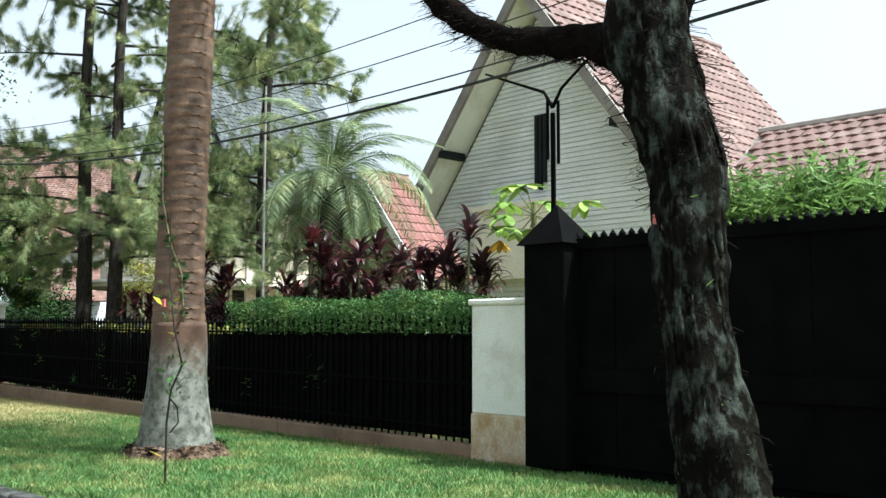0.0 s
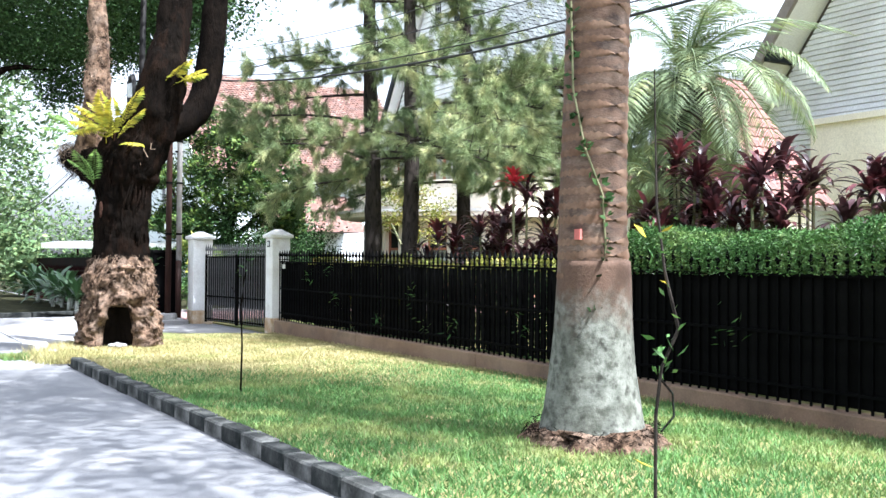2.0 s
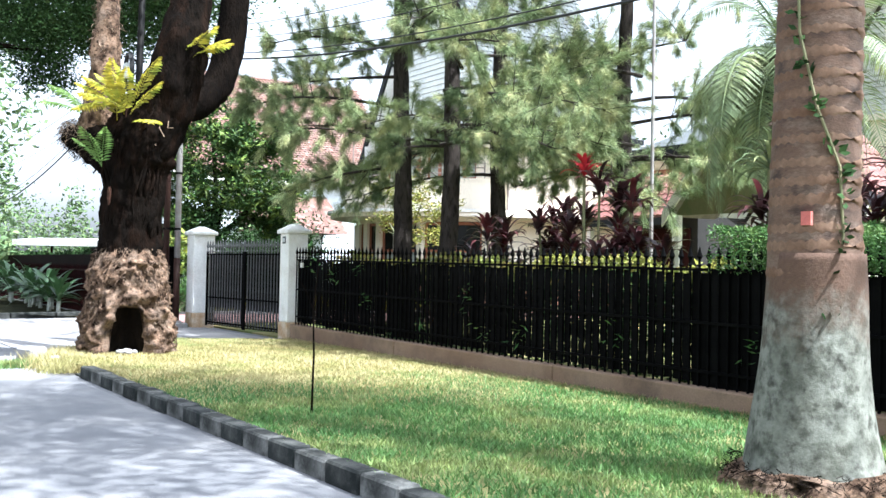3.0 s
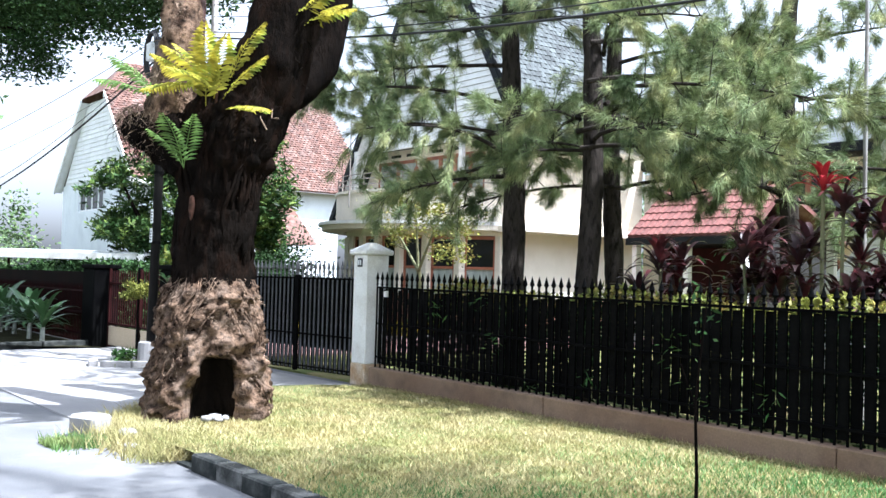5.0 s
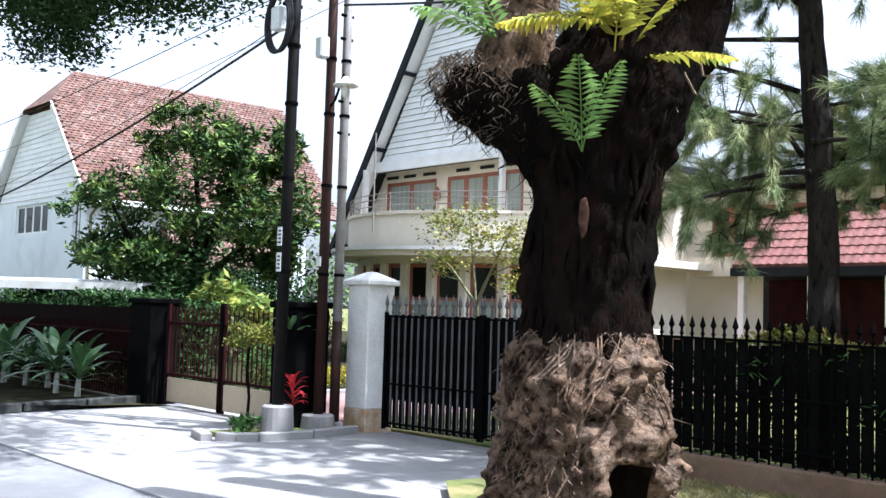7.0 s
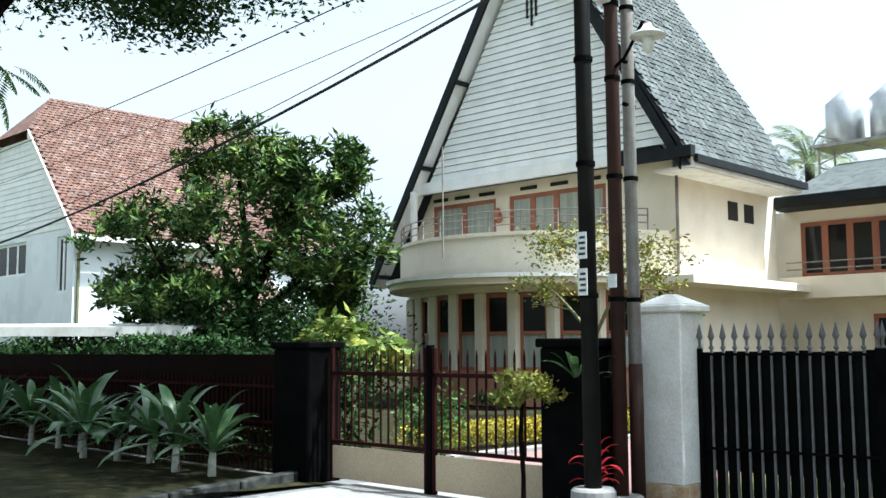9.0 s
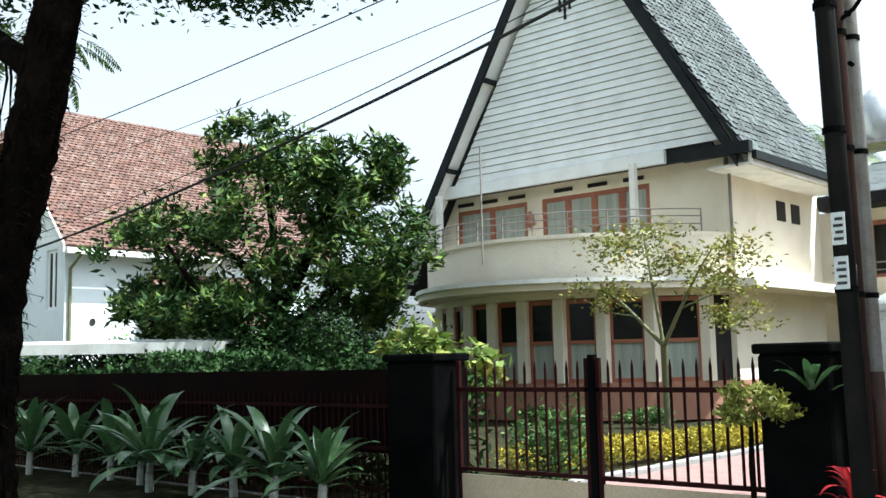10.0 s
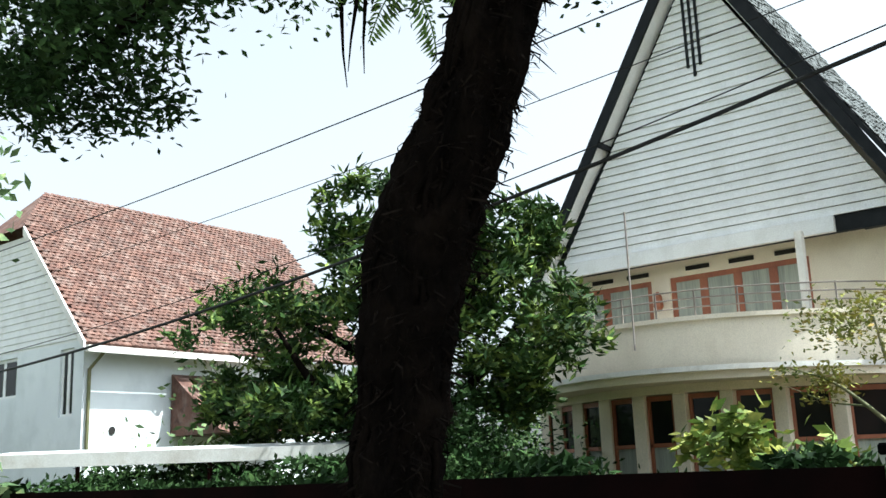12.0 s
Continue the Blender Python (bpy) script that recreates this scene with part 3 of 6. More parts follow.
# solid dark gate at the near end
gate_dark = thing("sheet_gate", "tall black sheet-metal gate, closed", "gate", (-0.12, -0.62, 0))
gate_dark.scale = (1, 1, 1.215)
for k in range(6):
    y1 = 7.37 - k * 0.9
    part("panel", Shape().box(7.62, 7.66, y1 - 0.89, y1, 0.02 if k < 2 else 0.74, 1.72), M_BLACK, gate_dark, bevel=0.004)
    if k >= 2:
        part("panel", Shape().box(7.62, 7.66, y1 - 0.89, y1, 0.02, 0.66), M_BLACK, gate_dark, bevel=0.004)
part("frame", Shape().box(7.58, 7.62, 1.9, 7.4, 1.66, 1.74).box(7.58, 7.62, 1.9, 7.4, 0.1, 0.16).box(7.58, 7.62, 1.9, 7.4, 0.62, 0.78), M_BLACK, gate_dark)
for k in range(54):
    part("tooth", Shape().tube([(7.64, 7.3 - k * 0.1, 1.72), (7.64, 7.3 - k * 0.1, 1.76), (7.64, 7.3 - k * 0.1, 1.79)], [0.03, 0.03, 0.004], 6), M_BLACK, gate_dark)
post_cap = thing("gate_post", "black gate post with a pointed pyramid cap", "post", (7.5, 6.5, 0))
post_cap.scale = (1.0, 1.0, 1.19)
part("shaft", Shape().box(-0.2, 0.2, -0.24, 0.24, 0.05, 1.76), M_BLACK, post_cap, bevel=0.01)
part("cap", Shape().add([(-0.26, -0.28, 1.74), (0.26, -0.28, 1.74), (0.26, 0.28, 1.74), (-0.26, 0.28, 1.74), (0, 0, 2.06)], [(3, 2, 1, 0), (0, 1, 4), (1, 2, 4), (2, 3, 4), (3, 0, 4)]), M_BLACK, post_cap, "dark metal pyramid cap")

# double gate with spear bars
# bars coloured grey for the sun they catch, with random darker stains
M_GATEBAR = material("sunlit_bar_grey", [(0.14, 0.14, 0.15), (0.08, 0.08, 0.08)], 0.5, 5, 70, 0.15, 0.002, stain=(0.05, 0.04, 0.035), stain_scale=6, stain_amt=0.5)
GATE_PICKET = PICKET.copy()
GATE_PICKET.materials[0] = M_GATEBAR
for nm, ya, yb in (("a", 21.86, 23.38), ("b", 23.42, 24.94)):
    g = thing("spear_gate", "black iron spear gate leaf with dark slats, closed", "gate", group="leaves of the spear gate")
    xa, xb = 7.62 - (ya - 21.9) * 0.1, 7.62 - (yb - 21.9) * 0.1
    n = 14
    for i in range(n + 1):
        t = i / n
        ob = part("picket", GATE_PICKET, M_GATEBAR, g)
        ob.location, ob.scale = (xa + (xb - xa) * t, ya + (yb - ya) * t, 0.1), (1, 1, 1.31)
        if i < n:
            sl = part("slat", SLAT, M_SLAT, g)
            sl.location, sl.scale = (xa + (xb - xa) * (t + 0.5 / n) + 0.03, ya + (yb - ya) * (t + 0.5 / n), 0.08), (1, 1.13, 1.4 + random.uniform(-0.01, 0.01))
    part("sheet", Shape().prism([(xa + 0.05, ya + 0.02, 0.42), (xb + 0.05, yb - 0.02, 0.42), (xb + 0.05, yb - 0.02, 1.44), (xa + 0.05, ya + 0.02, 1.44)], (0.008, 0, 0)), M_SLAT, g, "black backing sheet")
    for zz in (0.14, 0.62, 1.45):
        part("rail", Shape().tube([(xa, ya, zz), (xb, yb, zz)], 0.018, 4), M_BLACK, g)
    part("stile", Shape().box(xa - 0.02, xa + 0.02, ya - 0.02, ya + 0.02, 0.06, 1.5), M_BLACK, g)
    part("stile", Shape().box(xb - 0.02, xb + 0.02, yb - 0.02, yb + 0.02, 0.06, 1.5), M_BLACK, g)

# low barred gate of the bow-fronted house
X3 = 6.62
for ya, yb in ((26.05, 27.64), (27.72, 29.28)):
    g = thing("barred_gate", "low dark barred gate leaf with a tan lower panel, closed", "gate", group="leaves of the barred gate")
    part("panel", Shape().box(X3 - 0.01, X3 + 0.02, ya + 0.02, yb - 0.02, 0.06, 0.42), M_TAN, g, "tan sheet panel", bevel=0.004)
    for zz, r in ((0.47, 0.02), (1.24, 0.022)):
        part("rail", Shape().box(X3 - r, X3 + r, ya, yb, zz - r, zz + r), M_REDBLACK, g, bevel=0.005)
    for yy in (ya + 0.02, yb - 0.02):
        part("stile", Shape().box(X3 - 0.022, X3 + 0.022, yy - 0.022, yy + 0.022, 0.02, 1.52), M_REDBLACK, g, bevel=0.005)
    n = 13
    for i in range(1, n):
        yy = ya + (yb - ya) * i / n
        part("bar", Shape().tube([(X3, yy, 0.46), (X3, yy, 1.43), (X3, yy, 1.5)], [0.013, 0.013, 0.003], 6), M_REDBLACK, g)
solid("meeting_post", Shape().box(X3 - 0.035, X3 + 0.035, 27.645, 27.715, 0.0, 1.55), M_BLACK, "dark meeting post of the barred gate", "post", bevel=0.006)
for ya, yb, h in ((29.33, 29.99, 1.6), (25.45, 26.0, 1.6)):
    p = thing("dark_pillar", "square black stone gate pillar beside the barred gate", "pillar", group="black gate pillars")
    part("shaft", Shape().box(X3 - 0.3, X3 + 0.2, ya, yb, 0, h - 0.08), M_BLACK, p, bevel=0.02)
    part("cap", Shape().box(X3 - 0.33, X3 + 0.23, ya - 0.03, yb + 0.03, h - 0.08, h), M_BLACK, p, bevel=0.015)
side_fence = thing("side_fence", "dark maroon picket fence behind broad-leaved plants", "fence")
for i in range(150):
    y = 30.05 + i * 0.1
    part("bar", Shape().tube([(6.45, y, 0.05), (6.45, y, 1.14), (6.45, y, 1.22)], [0.011, 0.011, 0.002], 5), M_REDBLACK, side_fence)
for zz in (0.2, 0.62, 1.05):
    part("rail", Shape().box(6.435, 6.465, 30.0, 45, zz, zz + 0.035), M_REDBLACK, side_fence)
M_SHEETMAROON = material("dark_maroon_sheet", [(0.009, 0.003, 0.003), (0.004, 0.002, 0.002)], 0.7, 1.5, 40, 0.15, 0.004, spec=0.03)
part("back_board", Shape().box(6.5, 6.52, 30.05, 46, 0.58, 1.45), M_SHEETMAROON, side_fence, "dark maroon sheet")
carport = thing("carport", "white sheet carport roof on thin posts", "carport")
part("roof_sheet", Shape().slab([(6.9, 43.6, 2.02), (11.0, 39.2, 2.0), (12.1, 40.3, 2.12), (8.0, 44.7, 2.12)], 0.05), M_SHEET, carport)
part("fascia", Shape().prism([(6.86, 43.6, 1.82), (10.96, 39.2, 1.8), (10.96, 39.2, 2.01), (6.86, 43.6, 2.03)], (0.04, 0.04, 0)), M_WHITE, carport)
for x, y in ((8.0, 42.6), (9.4, 41.1), (10.8, 39.6)):
    part("post", Shape().tube([(x, y, 0), (x, y, 1.9)], 0.04, 6), M_REDBLACK, carport)


# ---- houses ----
def tile_run(o, u, d, nu, nd, w, h, lift=0.022, jitter=0.006, keep=None):
    """Overlapping tiles on a slope: o corner at the eave, u along it, d up the slope; unit vectors. One mesh."""
    o, u, d = Vector(o), Vector(u), Vector(d)
    nrm = u.cross(d).normalized()
    if nrm.z < 0:
        nrm = -nrm
    s = Shape()
    for r in range(nd):
        for c in range(nu):
            a = o + u * (c * w + (0.5 * w if r % 2 else 0)) + d * (r * h) + nrm * random.uniform(0, jitter)
            if keep and not keep(a):
                continue
            p0, p1 = a + nrm * lift, a + u * (w * 0.5) + nrm * (lift * 1.7)
            p2 = a + u * (w * 0.97) + nrm * lift
            e = d * (h * 1.12) - nrm * lift
            s.add([p0, p1, p2, p2 + e, p1 + e, p0 + e, a - nrm * 0.005, a + u * w * 0.97 - nrm * 0.005], [(0, 1, 4, 5), (1, 2, 3, 4), (6, 7, 2, 1, 0)])
    return s


def courses(parent, name, x, z0, dz, n, span, mat, thick=0.02, lap=0.028):
    """Horizontal boards on a gable, each cut to the gable's width at its height."""
    for i in range(n):
        z = z0 + i * dz
        a0, b0 = span(z)
        a1, b1 = span(z + dz - 0.016)
        if b1 - a1 < 0.1:
            break
        s = Shape().add([(x - lap, a0, z), (x - lap, b0, z), (x, b1, z + dz - 0.016), (x, a1, z + dz - 0.016), (x + thick, a0, z), (x + thick, b0, z), (x + thick, b1, z + dz - 0.016), (x + thick, a1, z + dz - 0.016)],
                        [(0, 1, 2, 3), (7, 6, 5, 4), (0, 4, 5, 1), (1, 5, 6, 2), (2, 6, 7, 3), (3, 7, 4, 0)])
        part(name, s, mat, parent)


def window(parent, x, y0, y1, z0, z1, bars=1, curtain=True, face=-1, frame_mat=None, depth=0.12):
    """A window in a wall that faces -x: casing, mullions, pane, curtain behind."""
    fm = frame_mat or M_BROWNWOOD
    w = part("window", Shape().box(x, x + 0.06, y0, y1, z0, z0 + 0.1).box(x, x + 0.06, y0, y1, z1 - 0.12, z1).box(x, x + 0.06, y0, y0 + 0.13, z0 + 0.1, z1 - 0.12).box(x, x + 0.06, y1 - 0.13, y1, z0 + 0.1, z1 - 0.12), fm, parent, bevel=0.004)
    for i in range(1, bars + 1):
        yy = y0 + (y1 - y0) * i / (bars + 1)
        part("mullion", Shape().box(x + 0.004, x + 0.05, yy - 0.1, yy + 0.1, z0 + 0.1, z1 - 0.12), fm, w)
    part("pane", Shape().box(x + 0.03, x + 0.036, y0 + 0.13, y1 - 0.13, z0 + 0.1, z1 - 0.12), M_CURTAIN if curtain else M_GLASS, w)
    return w


# bow-fronted house with a steep gable
H2 = thing("bow_fronted_house", "cream house with white boarded gable, dark shingle roof and bowed balcony", "house", (20.15 - 20.5, 36.73 - 37 * 0.98, 0.08))
H2.scale = (1.0, 0.98, 1.005)
AY, AZ, SL, SR = 37.27, 13.82, 1.6, 1.656
def h2_span(z):
    return AY - (AZ - 0.75 - z) / SR, AY + (AZ - 0.75 - z) / SL
# backing is dark to put shadow lines into the gaps between boards
part("gable_backing", Shape().prism([(20.63, 33.2, 6.0), (20.63, 42.1, 6.0), (20.63, AY, 12.6)], (0.15, 0, 0)), M_DARKWOOD, H2)
courses(H2, "siding_board", 20.61, 6.36, 0.2, 34, h2_span, M_SIDING, 0.02, 0.04)
part("gable_beam", Shape().box(20.5, 20.62, 34.6, 42.3, 6.0, 6.34), M_SIDING, H2, "white beam below the boarding", bevel=0.01)
for k, (dy, zl) in enumerate(((-0.16, 10.5), (0.0, 10.25), (0.16, 10.5))):
    part("gable_slit", Shape().box(20.56, 20.6, 37.4 + dy - 0.035, 37.4 + dy + 0.035, zl, 12.3), M_DARKWOOD, H2)
for side, slope, yb, zb in ((1, SL, 43.65, 3.6), (-1, SR, 32.55, 6.0)):
    c = [(20.1, AY, AZ), (20.1, yb, zb), (20.1, yb + side * 0.0, zb - 0.42), (20.1, AY, AZ - 0.52)]
    part("bargeboard", Shape().prism(c, (0.09, 0, 0)), M_DARKWOOD, H2)
    part("soffit", Shape().slab([(20.19, AY, AZ - 0.5), (20.19, yb, zb - 0.35), (20.75, yb, zb - 0.35), (20.75, AY, AZ - 0.5)], 0.04), M_SIDING, H2)
for yy, zz in ((40.0, 9.1), (41.45, 6.78), (43.4, 3.65)):
    part("bracket", Shape().box(20.12, 20.62, yy - 0.16, yy - 0.06, zz - 0.12, zz), M_DARKWOOD, H2)
part("eave_beam", Shape().box(20.05, 20.25, 32.2, 33.9, 5.86, 6.12), M_DARKWOOD, H2)
# shingle roof, two slopes
XB = 26.0
part("roof_deck", Shape().slab([(20.12, 32.3, 5.9), (XB, 32.3, 5.75), (XB, AY, AZ), (20.12, AY, AZ)], 0.1), M_DARKWOOD, H2)
part("roof_deck", Shape().slab([(20.12, 43.75, 3.42), (20.12, AY, AZ), (XB, AY, AZ), (XB, 43.75, 3.42)], 0.1), M_DARKWOOD, H2)
dr = Vector((0, AY - 32.3, AZ - 5.9)).normalized()
part("shingles", tile_run((20.12, 32.3, 5.93), (1, 0, 0), dr, 28, 42, 0.21, 0.212, 0.02, 0.025), M_SHINGLE, H2, "grey weathered shingles", fix=False)
part("eave_board", Shape().box(20.2, XB, 32.2, 32.3, 5.62, 5.9), M_WHITE, H2)
part("gutter", Shape().box(20.2, XB + 0.2, 32.1, 32.22, 5.72, 5.9), M_DARKWOOD, H2)
part("eave_soffit", Shape().box(20.2, XB, 32.3, 33.3, 5.6, 5.66), M_WHITE, H2)
part("back_gable", Shape().prism([(XB - 0.3, 33, 5.6), (XB - 0.3, 42.4, 5.6), (XB - 0.3, AY, AZ - 0.4)], (0.1, 0, 0)), M_SIDING, H2)
# walls
for b in ((21.2, 21.45, 33.4, 35.45, 2.9, 6.3), (21.2, 21.45, 41.95, 42.6, 2.9, 6.3), (21.2, 21.45, 35.45, 41.95, 5.72, 6.3), (21.2, 21.45, 35.45, 41.95, 2.9, 4.4), (21.2, 21.45, 38.85, 39.35, 4.4, 5.72)):
    part("wall", Shape().box(*b), M_CREAM, H2)
part("wall", Shape().box(21.0, 26.4, 33.2, 33.4, 0.0, 5.66), M_CREAM, H2, "sunlit cream side wall")
part("base_wall", Shape().box(21.0, 26.4, 33.16, 33.2, 0.0, 0.85), M_TERRA, H2, "terracotta painted base")
for b in ((21.2, 30, 42.6, 42.8, 0.0, 6.3), (22.6, 22.75, 33.4, 42.6, 0.0, 6.0)):
    part("wall", Shape().box(*b), M_CREAM, H2)
part("downpipe", Shape().tube([(20.95, 33.15, 5.7), (20.95, 33.15, 3.1)], 0.04, 8), M_GREYWOOD, H2)
window(H2, 21.24, 39.35, 41.95, 4.4, 5.72, 1)
window(H2, 21.24, 35.45, 38.85, 4.4, 5.72, 3)
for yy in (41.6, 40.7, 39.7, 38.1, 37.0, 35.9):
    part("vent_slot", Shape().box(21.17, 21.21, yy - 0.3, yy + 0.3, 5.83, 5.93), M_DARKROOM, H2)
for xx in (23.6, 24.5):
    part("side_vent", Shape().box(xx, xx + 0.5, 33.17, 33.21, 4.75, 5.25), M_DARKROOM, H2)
for yy in (35.2, 41.6):
    part("balcony_column", Shape().box(19.95, 20.11, yy - 0.08, yy + 0.08, 4.1, 6.02), M_WHITE, H2, bevel=0.01)
part("flag_rod", Shape().tube([(17.5, 37.9, 3.65), (17.5, 37.9, 6.5)], 0.022, 5), M_GREYWOOD, H2)
part("wall_lantern", Shape().tube([(21.0, 39.1, 4.95), (21.0, 39.1, 5.05), (21.0, 39.1, 5.3), (21.0, 39.1, 5.4)], [0.05, 0.13, 0.1, 0.03], 8), M_BROWNWOOD, H2)


def bow(t, extra=0.0):
    """The bowed front, from its right end (t = 0) to its left (t = 1)."""
    y = 33.3 + 9.2 * t
    return Vector((20.85 - (3.15 + extra) * math.sin(math.pi * t) ** 0.7 - extra * 0.3, y, 0))


def bow_band(z0, z1, extra, thick=0.18, n=36):
    s = Shape()
    for i in range(n + 1):
        a = bow(i / n, extra)
        s.v += [(a.x, a.y, z0), (a.x, a.y, z1), (a.x + thick, a.y, z1), (a.x + thick, a.y, z0)]
    s.f = [(4 * i + k, 4 * i + (k + 1) % 4, 4 * i + 4 + (k + 1) % 4, 4 * i + 4 + k) for i in range(n) for k in range(4)]
    s.f += [(3, 2, 1, 0), (4 * n, 4 * n + 1, 4 * n + 2, 4 * n + 3)]
    return s


part("balcony_parapet", bow_band(3.2, 4.15, 0.0), M_CREAM, H2, "bowed cream parapet")
part("balcony_coping", bow_band(4.15, 4.24, 0.06, 0.28), M_CREAM, H2)
part("canopy_edge", bow_band(2.95, 3.2, 0.5, 0.9), M_CREAM, H2, "moulded canopy edge")
part("canopy_lip", bow_band(3.1, 3.2, 0.62, 0.9), M_WHITE, H2)
deck = Shape()
for i in range(36):
    a, b = bow(i / 36, 0.3), bow((i + 1) / 36, 0.3)
    deck.add([(a.x, a.y, 3.0), (b.x, b.y, 3.0), (22.5, b.y, 3.0), (22.5, a.y, 3.0), (a.x, a.y, 3.18), (b.x, b.y, 3.18), (22.5, b.y, 3.18), (22.5, a.y, 3.18)], [(3, 2, 1, 0), (4, 5, 6, 7)])
part("balcony_deck", deck, M_CREAM, H2, fix=False)
part("side_canopy", Shape().box(20.2, 27.2, 32.3, 34.2, 2.9, 3.12), M_CREAM, H2, bevel=0.02)
for zz in (4.42, 4.6, 4.76):
    part("rail", Shape().tube([(*bow(0.03 + 0.94 * i / 40, -0.05).xy, zz) for i in range(41)], 0.016, 5), M_GREYWOOD, H2)
for i in range(12):
    q = bow(0.03 + 0.94 * i / 11, -0.05)
    part("rail_post", Shape().box(q.x - 0.015, q.x + 0.015, q.y - 0.015, q.y + 0.015, 4.2, 4.78), M_GREYWOOD, H2)
# ground floor: columns, dark windows with brown sashes, terracotta base
part("base_wall", bow_band(0.0, 0.85, -0.45, 0.25), M_TERRA, H2, "terracotta painted base")
part("lintel", bow_band(2.8, 3.0, -0.45, 0.25), M_CREAM, H2)
# dark band in place of rooms, coloured as if no light reached them
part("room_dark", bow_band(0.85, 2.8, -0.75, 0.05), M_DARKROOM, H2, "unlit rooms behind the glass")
for i in range(10):
    q = bow(0.04 + 0.92 * i / 9, -0.45)
    part("column", Shape().box(q.x - 0.02, q.x + 0.24, q.y - 0.14, q.y + 0.14, 0.85, 2.8), M_CREAM, H2, bevel=0.012)
    if i < 9:
        e = bow(0.04 + 0.92 * (i + 1) / 9, -0.45)
        c, half = (q + e) / 2, (e - q).length / 2 - 0.15
        turn = math.degrees(math.atan2(e.x - q.x, -(e.y - q.y))) * -1 + 180
        w = part("window", Shape().box(-0.03, 0.03, -half, half, 0.85, 0.95).box(-0.03, 0.03, -half, half, 2.68, 2.78).box(-0.03, 0.03, -half, -half + 0.07, 0.95, 2.68).box(-0.03, 0.03, half - 0.07, half, 0.95, 2.68).box(-0.03, 0.03, -half, half, 1.75, 1.83), M_BROWNWOOD, H2)
        w.matrix_local = pose(c.x + 0.12, c.y, 0, 0, 0, math.degrees(math.atan2(-(e.x - q.x), e.y - q.y)))
        part("pane", Shape().box(0.02, 0.026, -half + 0.07, half - 0.07, 1.83, 2.68), M_GLASS, w)
        part("pane", Shape().box(0.02, 0.026, -half + 0.07, half - 0.07, 0.95, 1.75), M_CURTAIN, w)
# rear wing
part("wing_wall", Shape().box(27.4, 27.6, 16, 34, 0, 5.3), M_CREAM, H2)
part("wing_eave", Shape().box(26.3, 27.9, 15.6, 33.4, 5.3, 5.62), M_DARKWOOD, H2, "dark flat eave", bevel=0.02)
for b in ((26.5, 27.4, 15.6, 33.2, 2.75, 3.05), (26.5, 26.6, 15.6, 33.2, 3.05, 3.35)):
    part("wing_balcony", Shape().box(*b), M_CREAM, H2)
for y0 in (29.3, 25.2, 21.2, 17.2):
    window(H2, 27.34, y0, y0 + 3.6, 3.4, 4.95, 4, False)
    window(H2, 27.34, y0 + 0.4, y0 + 1.6, 1.0, 2.3, 1, False)
for zz in (3.55, 3.75):
    part("wing_rail", Shape().tube([(26.55, 16, zz), (26.55, 33, zz)], 0.02, 5), M_GREYWOOD, H2)
part("pent_roof", Shape().prism([(26.6, 15.6, 5.62), (31, 15.6, 5.62), (31, 15.6, 7.2)], (0, 17.6, 0)), M_SHINGLE, H2)

# red-tiled garage in front of the wing
GAR = thing("garage", "small red-tiled outbuilding with dark doors and white posts", "garage", (4.0, 2.56, 0))
GAR.scale = (1, 1, 1.28)
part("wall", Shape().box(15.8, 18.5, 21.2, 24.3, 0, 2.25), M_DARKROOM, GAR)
gd = Vector((1.1, 0, 0.85)).normalized()
part("roof_deck", Shape().slab([(14.8, 20.9, 2.1), (16.1, 20.9, 3.03), (16.1, 24.5, 3.03), (14.8, 24.5, 2.1)], 0.08), M_TILER, GAR)
part("roof_deck", Shape().slab([(16.1, 20.9, 3.03), (18.8, 20.9, 2.1), (18.8, 24.5, 2.1), (16.1, 24.5, 3.03)], 0.08), M_TILER, GAR)
gd = Vector((1.3, 0, 0.93)).normalized()
gt = tile_run((0, 0, 0), (0, 1, 0), gd, 1, 1, 0.2, 0.26).mesh("tile", fix=False)
for r in range(6):
    for c in range(18):
        tl = part("tile", gt, M_TILER, GAR)
        tl.location = Vector((14.8, 20.9 + c * 0.2 + (0.0 if r % 2 else 0), 2.12)) + gd * (r * 0.262)
part("fascia", Shape().box(14.74, 14.8, 20.9, 24.5, 1.94, 2.08), M_DARKWOOD, GAR)
for y in (21.1, 22.7, 24.3):
    part("post", Shape().box(14.85, 15.0, y - 0.07, y + 0.07, 0, 2.1), M_WHITE, GAR)
part("door", Shape().box(15.7, 15.76, 21.4, 24.1, 0.1, 1.9), M_REDBLACK, GAR, "dark red doors")

# near house with white brick gable
H1 = thing("brick_gabled_house", "house with white brick gable and pale red tiled roof", "house", (16.2 - 11.9 * 1.3, 15.0 - 12.3 * 1.39, 9.1 - 6.45 * 1.455))
H1.scale = (1.3, 1.39, 1.455)
BY, BZ, S1 = 12.3, 6.45, 1.22
def h1_span(z):
    return BY - (BZ - 0.4 - z) / S1, BY + (BZ - 0.4 - z) / S1
part("gable_backing", Shape().prism([(12.53, 8.3, 0.0), (12.53, 16.3, 0.0), (12.53, 16.3, 1.2), (12.53, BY, 6.0), (12.53, 8.3, 1.2)], (0.2, 0, 0)), M_WHITEBRICK, H1)
courses(H1, "brick_course", 12.51, 1.2, 0.075, 66, h1_span, M_WHITEBRICK, 0.02, 0.008)
